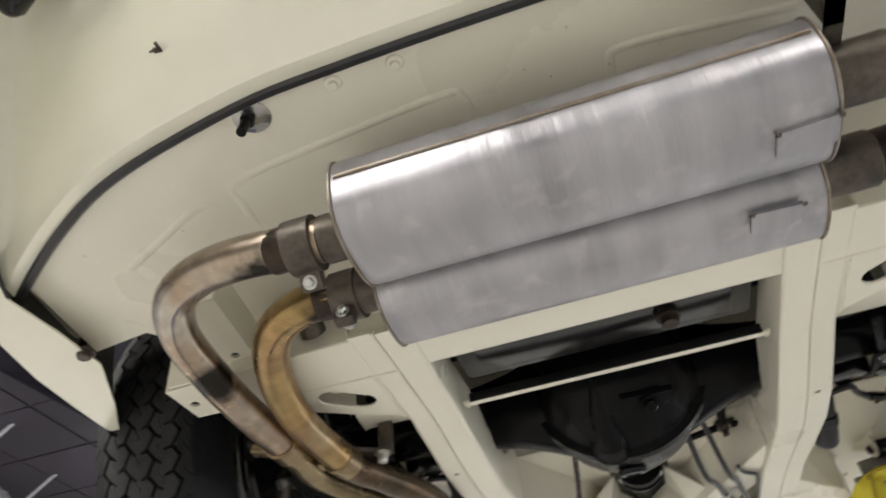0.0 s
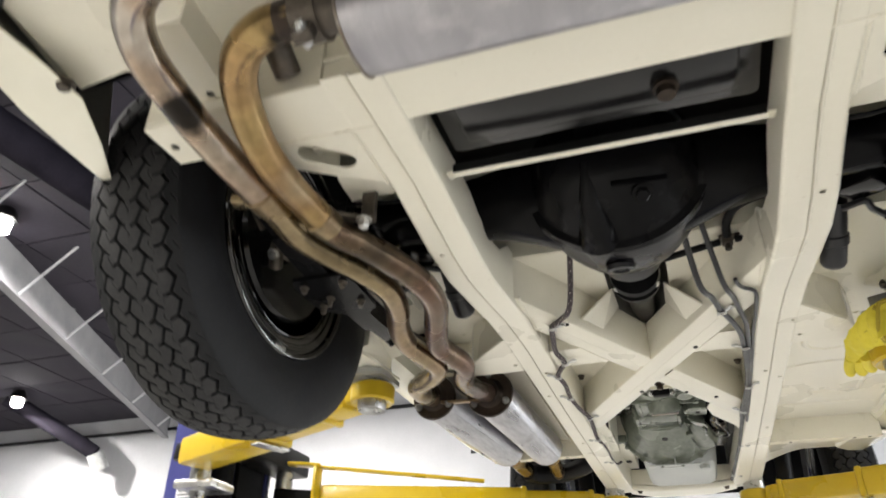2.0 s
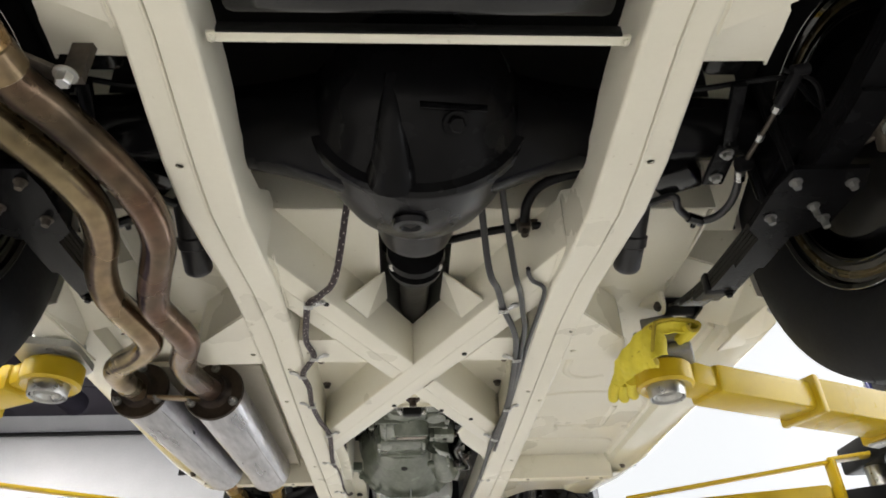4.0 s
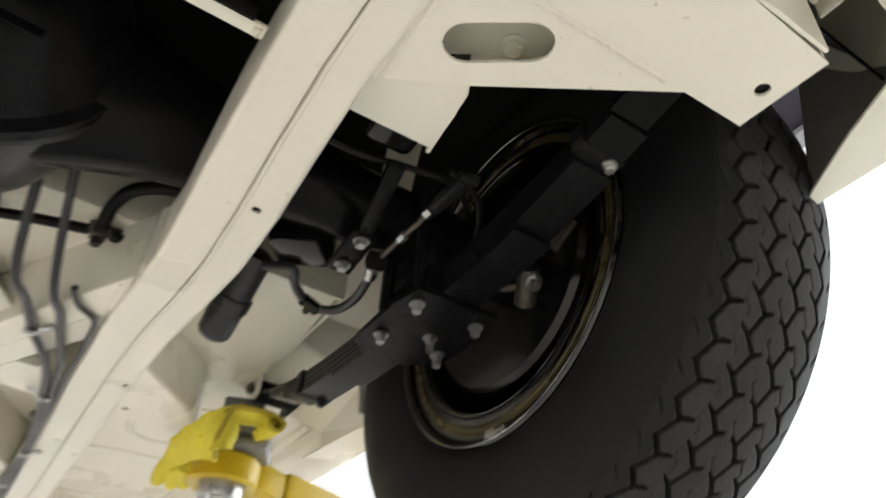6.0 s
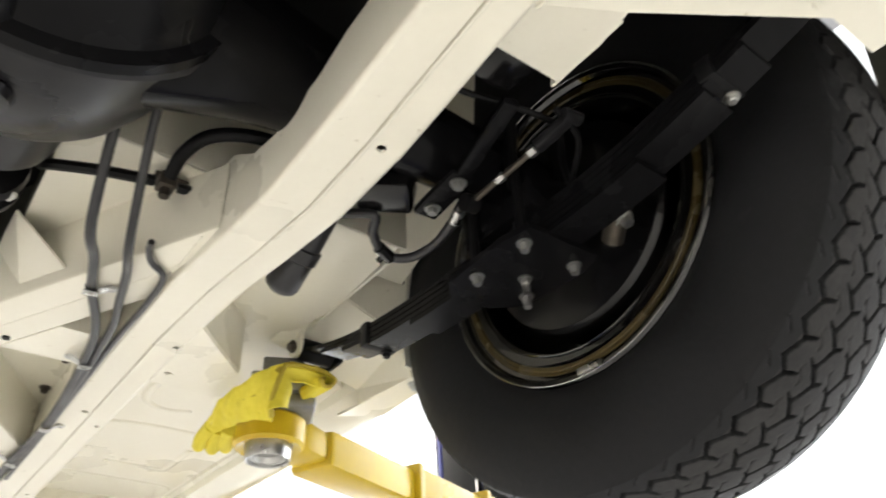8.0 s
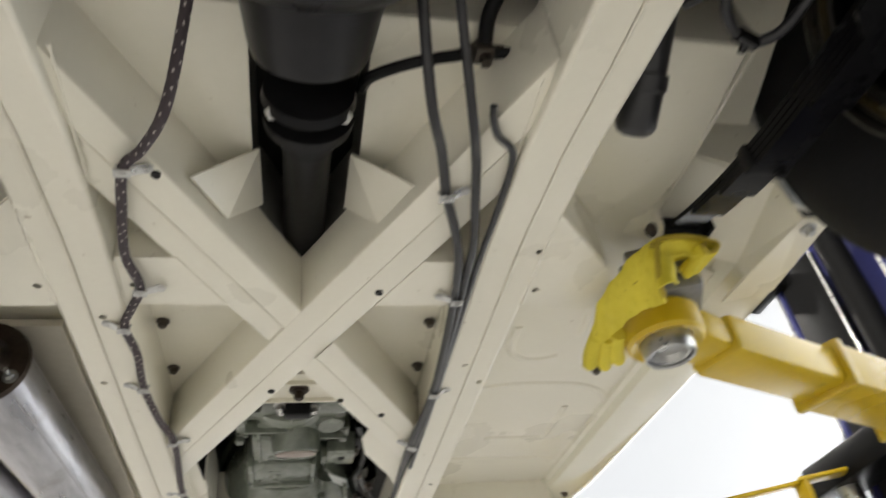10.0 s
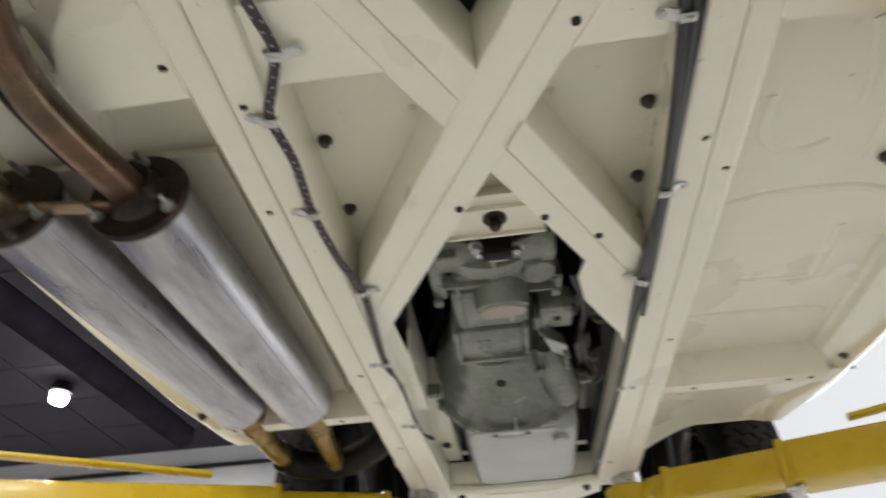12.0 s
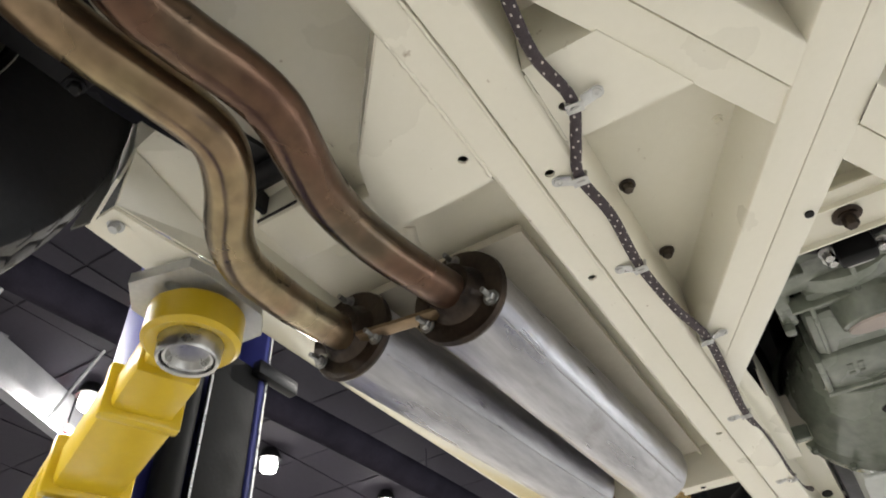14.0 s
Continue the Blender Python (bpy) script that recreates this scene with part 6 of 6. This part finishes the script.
part("flywheel_cover", joined(box(-0.080, 0.072, 1.504, 1.510, 1.800, 1.86, 0.002), box(-0.083, 0.075, 1.486, 1.500, 1.786, 1.791, 0.002), beam((-0.002, 1.47, 1.805), (-0.002, 1.505, 1.800), 0.004, 0.03, 0.001)), PAN, sump)
part("sump_plug", lathe([(0, 0.016), (0.012, 0.015), (0.014, 0.0)], (0.083, 1.56, 1.797), (0, -0.1, -1), 16), PAN, sump)
# added black boxes stand for the shade in the gaps beside the bell housing
part("gap_shade", joined(box(-0.19, -0.165, 1.0, 1.9, 1.88, 2.1), box(0.165, 0.19, 1.0, 1.9, 1.88, 2.1)), BLACK_SATIN, car)
part("engine_box", joined(box(-0.188, -0.142, 1.465, 1.86, 1.872, 1.876, 0.001), box(-0.142, -0.139, 1.465, 1.86, 1.872, 1.95), box(-0.188, -0.142, 1.465, 1.468, 1.876, 1.95)), CREAM, car, "cream engine mounting box beside the sump")
# a dark oval plate paints the shade of the slot
part("box_slot", plate(oval_loop(-0.163, 1.75, 0.010, 0.018, 14), 1.8705, 1.8716), DARK, car)
part("engine_bay", box(-0.60, 0.60, 1.55, 2.94, 2.27, 2.28), BLACK_SATIN, car, "dark engine bay under the bonnet")
part("front_apron", box(-0.62, 0.62, 2.90, 2.91, 1.98, 2.26), BLACK_SATIN, car)
part("engine_block", box(-0.14, 0.14, 1.54, 2.3, 1.95, 2.3, 0.02), BLACK_SATIN, car, "dark engine block")
part("starter", joined(rod((0.14, 1.34, 1.90), (0.14, 1.60, 1.90), 0.034, 18), rod((0.125, 1.28, 1.885), (0.135, 1.36, 1.885), 0.02, 14), box(0.10, 0.165, 1.17, 1.25, 1.88, 1.93, 0.01)), BLACK, car, "black starter and linkage")
for p in ((0.125, 1.30, 1.868), (0.15, 1.36, 1.866), (0.13, 1.42, 1.868), (0.155, 1.24, 1.875), (0.11, 1.21, 1.878)):
    part("linkage_nut", bolt(p, (0.1, -0.3, -1), 0.0065, 0.008), SOOT, car)
part("linkage_rod", joined(tube([(0.11, 1.1, 1.88), (0.13, 1.2, 1.87), (0.12, 1.32, 1.865), (0.15, 1.44, 1.87)], 0.007, 8), tube([(0.15, 1.36, 1.86), (0.165, 1.42, 1.85), (0.14, 1.46, 1.86), (0.135, 1.40, 1.86)], 0.004, 8)), BLACK, car)
for s in (1, -1):
    part("front_spring_pan", joined(beam((s * 0.24, 2.0, 1.82), (s * 0.50, 2.3, 1.80), 0.07, 0.03, 0.008), beam((s * 0.22, 2.2, 1.80), (s * 0.52, 2.4, 1.80), 0.07, 0.03, 0.008), rod((s * 0.35, 2.0, 1.80), (s * 0.36, 2.0, 1.95), 0.03)), BLACK_SATIN, car, "black front suspension arm")
    if s < 0:
        part("engine_bracket", joined(plate([(-0.192, 1.04), (-0.192, 1.45), (-0.164, 1.45), (-0.166, 1.22), (-0.172, 1.12), (-0.186, 1.04)], 1.832, 1.835), box(-0.167, -0.164, 1.22, 1.45, 1.835, 1.95)), CREAM, car, "cream engine bay side plate")
    else:
        part("engine_bracket", plate([(0.20, 0.98), (0.20, 1.24), (0.186, 1.22), (0.172, 1.17), (0.145, 1.12), (0.115, 1.06), (0.104, 1.0), (0.115, 0.95)], 1.806, 1.809), CREAM, car, "cream scalloped side plate")
part("front_frame_pan", joined(box(-0.185, 0.185, 1.90, 1.903, 1.812, 1.86), plate([(-0.185, 1.90), (-0.185, 1.98), (-0.10, 2.06), (0.10, 2.06), (0.185, 1.98), (0.185, 1.90), (0.13, 1.90), (0.08, 1.94), (-0.08, 1.94), (-0.13, 1.90)], 1.808, 1.812)), CREAM, car, "cream front frame pan")
for s in (1, -1):
    part("pan_bolt", bolt((s * 0.15, 1.93, 1.808), (0, 0, -1), 0.007, 0.008), SOOT, car)

# ---- cables and hoses ----


def hung(pts, r):
    """Keeps a line just under the braces that it crosses."""
    return [(x, y, min(z, 1.7985 - r) if 0.25 < y < 1.15 else z) for x, y, z in pts]


def loom(pts, r=0.0051):
    pts = hung(pts, r)
    ob = part("wiring_loom", tube(pts, r, 10), mat_loom, car, "dark braided wiring loom with pale flecks")
    path = smooth_path(pts, 14)
    fl = bmesh.new()
    dist, k = 0.0, 0
    for a, b in zip(path, path[1:]):
        d = b - a
        dist += d.length
        if dist < 0.0052:
            continue
        dist, k = 0.0, k + 1
        d.normalize()
        u = (Vector((0, 0, 1)) - d * d.z).normalized()
        v = d.cross(u)
        for q in range(3):
            ang = k * 0.9 + q * 2.094
            n = u * math.cos(ang) + v * math.sin(ang)
            t = d.cross(n)
            c = a + n * (r + 0.0002)
            fl.faces.new([fl.verts.new(c + d * x * 0.0012 + t * y * 0.0009) for x, y in ((-1, -1), (1, -1), (1, 1), (-1, 1))])
    part("tracer", fl, mat_fleck, ob, "pale tracer flecks", kind="stuff")
    return ob


mat_loom = mat("loom_braid", (0.035, 0.025, 0.03), (0.06, 0.045, 0.05), (0.6, 0.8), 0, 60, 300, 0.4)
mat_fleck = mat("loom_tracer", (0.5, 0.45, 0.42), (0.62, 0.58, 0.52), (0.6, 0.8), 0, 60, 300, 0)
loom([(-0.085, 0.16, 1.90), (-0.10, 0.22, 1.865), (-0.118, 0.29, 1.815), (-0.145, 0.345, 1.802), (-0.166, 0.372, 1.797), (-0.176, 0.43, 1.806), (-0.184, 0.50, 1.806), (-0.177, 0.556, 1.801), (-0.193, 0.60, 1.801), (-0.206, 0.637, 1.797), (-0.201, 0.70, 1.803), (-0.205, 0.785, 1.797), (-0.198, 0.88, 1.803), (-0.186, 0.955, 1.803),
      (-0.190, 1.06, 1.806), (-0.197, 1.18, 1.80), (-0.192, 1.30, 1.806), (-0.190, 1.42, 1.803), (-0.187, 1.52, 1.81), (-0.18, 1.62, 1.84)])


def p_clip(place, way, r=0.0055):
    """A zinc P-clip: a strap round the cable and a flat tongue with a screw."""
    p, w = Vector(place), Vector(way).normalized()
    p.z = min(p.z, 1.7985 - r) if 0.25 < p.y < 1.15 else p.z
    q = p + w * 0.0175
    q.z = 1.7982
    ob = part("cable_clip", joined(tube([p + Vector((0, 0, 0.004)) - w * (r + 0.001), p + Vector((0, 0, -r - 0.001)) - w * 0.003, p + Vector((0, 0, -r - 0.001)) + w * 0.003, p + Vector((0, 0, -0.001)) + w * (r + 0.002), q - Vector((0, 0, 0.0005))], 0.0016, 6), beam(p + w * (r + 0.001) - Vector((0, 0, 0.0015)), q + w * 0.002 - Vector((0, 0, 0.001)), 0.0125, 0.0016, 0.0004), lathe([(0, 0.0), (0, 0.0063), (0.0016, 0.0063), (0.0016, 0.0)], q + w * 0.002 - Vector((0, 0, 0.0018)), (0, 0, 1), 16), beam(p - w * (r + 0.002) - Vector((0, 0, r + 0.0005)), p + w * (r + 0.002) - Vector((0, 0, r + 0.0005)), 0.0105, 0.0014, 0.0004)), ZINC, car, "zinc cable clip with a cross-head screw")
    part("screw", lathe([(0.0, 0.0046), (0.0016, 0.0040), (0.0020, 0.0016), (0.0008, 0.0)], q + w * 0.002 - Vector((0, 0, 0.0018)), (0, 0, -1), 12), ZINC, ob)
    return ob


p_clip((-0.166, 0.372, 1.797), (1, 0.1, 0))
p_clip((-0.177, 0.560, 1.80), (1, 0.15, 0))
p_clip((-0.206, 0.637, 1.797), (-1, -0.1, 0))
p_clip((-0.205, 0.785, 1.797), (-1, 0, 0))
p_clip((-0.187, 0.957, 1.80), (1, 0.35, 0.2))
p_clip((-0.197, 1.18, 1.80), (-1, 0, 0))
p_clip((-0.190, 1.44, 1.80), (-1, 0, 0))

HOSES = [([(0.086, 0.14, 1.90), (0.090, 0.19, 1.865), (0.105, 0.272, 1.812), (0.124, 0.33, 1.803), (0.139, 0.39, 1.798), (0.160, 0.45, 1.803), (0.174, 0.507, 1.806), (0.182, 0.583, 1.803), (0.189, 0.69, 1.804), (0.193, 0.80, 1.80), (0.190, 0.90, 1.803), (0.184, 1.0, 1.803), (0.188, 1.15, 1.805), (0.186, 1.36, 1.805), (0.178, 1.6, 1.808), (0.168, 1.85, 1.812)], 0.0052),
         ([(0.115, 0.13, 1.90), (0.12, 0.18, 1.865), (0.143, 0.277, 1.818), (0.160, 0.34, 1.806), (0.171, 0.397, 1.803), (0.183, 0.46, 1.806), (0.187, 0.517, 1.81), (0.191, 0.595, 1.81), (0.194, 0.70, 1.812), (0.198, 0.81, 1.806), (0.192, 0.99, 1.812), (0.193, 1.15, 1.812), (0.190, 1.36, 1.812), (0.180, 1.6, 1.818)], 0.0047),
         ([(0.163, 0.275, 1.86), (0.166, 0.29, 1.835), (0.175, 0.31, 1.815), (0.196, 0.334, 1.806), (0.199, 0.40, 1.808), (0.197, 0.50, 1.808), (0.198, 0.60, 1.806), (0.199, 0.75, 1.806), (0.1995, 0.90, 1.808), (0.198, 1.1, 1.81)], 0.0035)]
for pts, r in HOSES:
    part("fuel_hose" if r > 0.004 else "brake_pipe", tube(hung(pts, r), r, 10), HOSE, car, "dark grey hose along the rail" if r > 0.004 else "thin grey brake pipe")
p_clip((0.139, 0.39, 1.80), (1, -0.1, 0), 0.0058)
p_clip((0.184, 0.575, 1.803), (-1, 0.05, 0), 0.0058)
p_clip((0.1945, 0.815, 1.80), (1, 0, 0), 0.0062)
p_clip((0.186, 1.0, 1.803), (-1, -0.3, 0.2), 0.0062)
p_clip((0.187, 1.36, 1.803), (1, 0, 0), 0.0058)
p_clip((0.172, 1.74, 1.806), (1, 0, 0), 0.0058)
tee = part("brake_tee", joined(box(0.154, 0.172, 0.261, 0.279, 1.860, 1.878, 0.002), box(0.150, 0.19, 0.268, 0.29, 1.876, 1.880, 0.001), rod((0.163, 0.27, 1.850), (0.163, 0.27, 1.862), 0.006, 6)), SOOT, car, "dull metal brake pipe tee")
part("tee_hose", joined(tube([(0.163, 0.262, 1.872), (0.165, 0.235, 1.885), (0.18, 0.20, 1.89), (0.22, 0.175, 1.89), (0.28, 0.165, 1.885)], 0.0075, 10), tube([(0.175, 0.27, 1.868), (0.23, 0.262, 1.868), (0.29, 0.25, 1.875)], 0.0058, 8), tube([(0.152, 0.272, 1.868), (0.10, 0.285, 1.866), (0.06, 0.31, 1.872), (0.052, 0.34, 1.89)], 0.0062, 8)), BLACK_SATIN, car, "black brake hose at the tee")

# ---- small brackets by the left pipes ----
part("pipe_bracket", joined(box(-0.345, -0.325, -0.115, -0.105, 1.77, 1.86), beam((-0.345, -0.11, 1.775), (-0.395, -0.15, 1.772), 0.018, 0.006, 0.001)), SOOT, car)
part("bracket_bolt", bolt((-0.337, -0.12, 1.768), (0, 0, -1), 0.008, 0.012), ZINC, car)
part("bump_stop_tube", rod((-0.33, -0.36, 1.82), (-0.33, -0.40, 1.84), 0.016, 16), SOOT, car)
part("pipe_support", joined(box(-0.515, -0.428, 0.548, 0.614, 1.828, 1.872, 0.003), box(-0.50, -0.40, 0.60, 0.66, 1.86, FLOOR_Z, 0.003)), CREAM, car, "cream folded pipe support bracket")
# a dark strip paints the shade of the slit
part("support_slit", box(-0.514, -0.462, 0.5465, 0.5482, 1.834, 1.837), DARK, car)
for s in (1, -1):
    part("sill_end_bolt", joined(bolt((s * 0.624, 0.467, 1.828), (0, -0.2, -1), 0.006, 0.007), lathe([(0, 0.010), (0.002, 0.0095)], (s * 0.624, 0.467, 1.830), (0, 0, -1), 18)), GALV, car, "dull steel sill bolt")

# ---- yellow glove laid on the lift pad ----
glove = thing("work_glove", (0.42, 0.56, 1.73), "bright yellow leather work glove draped over a lift pad", "glove")


TOP_EDGE = smooth_path([(0.411, 0.469, 1.807), (0.386, 0.490, 1.798), (0.366, 0.520, 1.782), (0.360, 0.560, 1.773), (0.367, 0.618, 1.757)], 9)
LOW_EDGE = smooth_path([(0.412, 0.497, 1.736), (0.403, 0.522, 1.746), (0.392, 0.555, 1.751), (0.382, 0.588, 1.752), (0.372, 0.620, 1.749)], 9)
GLOVE_SIDE = Vector((-0.72, -0.62, -0.3)).normalized()


def glove_sheet(i, v):
    """The limp back of the glove between its two edges, with soft folds that run down from the cuff."""
    p = TOP_EDGE[i].lerp(LOW_EDGE[i], v)
    t = i / (len(TOP_EDGE) - 1)
    fold = 0.0042 * math.sin(t * 11 + v * 3.2) * (0.3 + v) * (1 - 0.5 * t) + 0.0018 * math.sin(t * 29 - v * 6) + 0.0008 * math.sin(t * 63 + v * 11)
    return p + GLOVE_SIDE * ((0.012 - 0.006 * t) * math.sin(math.pi * v) + fold)


part("back", grid(range(len(TOP_EDGE)), line(0, 1, 22), glove_sheet, 0.003), GLOVE, glove, "limp folded back of the glove")
part("back_hem", tube([glove_sheet(0, v) + GLOVE_SIDE * 0.002 for v in line(0.0, 0.93, 14)], 0.0034, 8), GLOVE_EDGE, glove, "thick brownish sewn hem")
# the cuff lies over the pad, curls back under itself at its end and hangs down in a limp flap
CURL = smooth_path([(0.399, 0, 1.794), (0.411, 0, 1.807), (0.441, 0, 1.811), (0.470, 0, 1.812), (0.485, 0, 1.804), (0.483, 0, 1.794), (0.471, 0, 1.791), (0.465, 0, 1.797), (0.471, 0, 1.802)], 7)
part("cuff", grid(range(len(CURL)), line(0, 1, 7), lambda i, v: CURL[i] + Vector((-0.004 * v, 0.470 + 0.050 * v + 0.002 * math.sin(i * 0.35), 0.002 * v + 0.0012 * math.sin(i * 0.8 + v * 3))), 0.0034), GLOVE, glove, "curled cuff of the glove")
part("cuff_hem", tube([p + Vector((0, 0.4690 + 0.002 * math.sin(i * 0.35), 0.0)) for i, p in enumerate(CURL)], 0.0032, 8), GLOVE_EDGE, glove, "thick brownish sewn hem")
CUFF_TOP = smooth_path([(0.404, 0.472, 1.797), (0.425, 0.471, 1.806), (0.450, 0.472, 1.808), (0.474, 0.474, 1.806)], 7)
CUFF_LOW = smooth_path([(0.408, 0.477, 1.786), (0.428, 0.478, 1.790), (0.450, 0.479, 1.793), (0.471, 0.480, 1.790)], 7)
part("cuff_face", grid(range(len(CUFF_TOP)), line(0, 1, 7), lambda i, v: CUFF_TOP[i].lerp(CUFF_LOW[i], v) + Vector((0, 0.004 * math.sin(math.pi * v) + 0.0012 * math.sin(i * 0.9), 0)), 0.0028), GLOVE, glove, "inner face of the cuff")
part("cuff_flap", grid(line(0, 1, 12), line(0, 1, 8), lambda u, v: Vector((0.400, 0.473, 1.788)).lerp(Vector((0.420, 0.477, 1.791)), v).lerp(Vector((0.398, 0.479, 1.741)).lerp(Vector((0.427, 0.485, 1.752)), v), u) + Vector((0.003 * math.sin(u * 5), -0.006 * math.sin(math.pi * v) * (0.4 + u), 0)), 0.0028), GLOVE, glove, "hanging flap of the cuff")
for (x, y, z), (tx, ty, tz), r in (((0.370, 0.606, 1.757), (0.374, 0.660, 1.741), 0.0105), ((0.382, 0.604, 1.755), (0.397, 0.662, 1.742), 0.0112), ((0.392, 0.590, 1.753), (0.413, 0.650, 1.744), 0.0115)):
    part("finger", tube([(x, y, z), ((x + tx) / 2 - 0.003, (y + ty) / 2 + 0.002, (z + tz) / 2), (tx, ty, tz)], lambda t, r=r: r * (1.0 - 0.12 * t) * (1 if t < 0.8 else max(0.05, math.sqrt(max(0.0, 1 - ((t - 0.8) / 0.2) ** 2)))), 14), GLOVE, glove)
part("stitching", joined(*[tube([glove_sheet(k, v) + GLOVE_SIDE * 0.002 for k in range(6, len(TOP_EDGE), 3)], 0.0009, 6) for v in (0.5, 0.88)]), GLOVE_EDGE, glove)

# small folded tab beside the gusset
part("folded_tab", joined(box(0.555, 0.585, -0.372, -0.340, 1.917, 1.920, 0.001), box(0.583, 0.586, -0.372, -0.340, 1.900, 1.920, 0.001)), CREAM, car, "cream folded sheet tab")
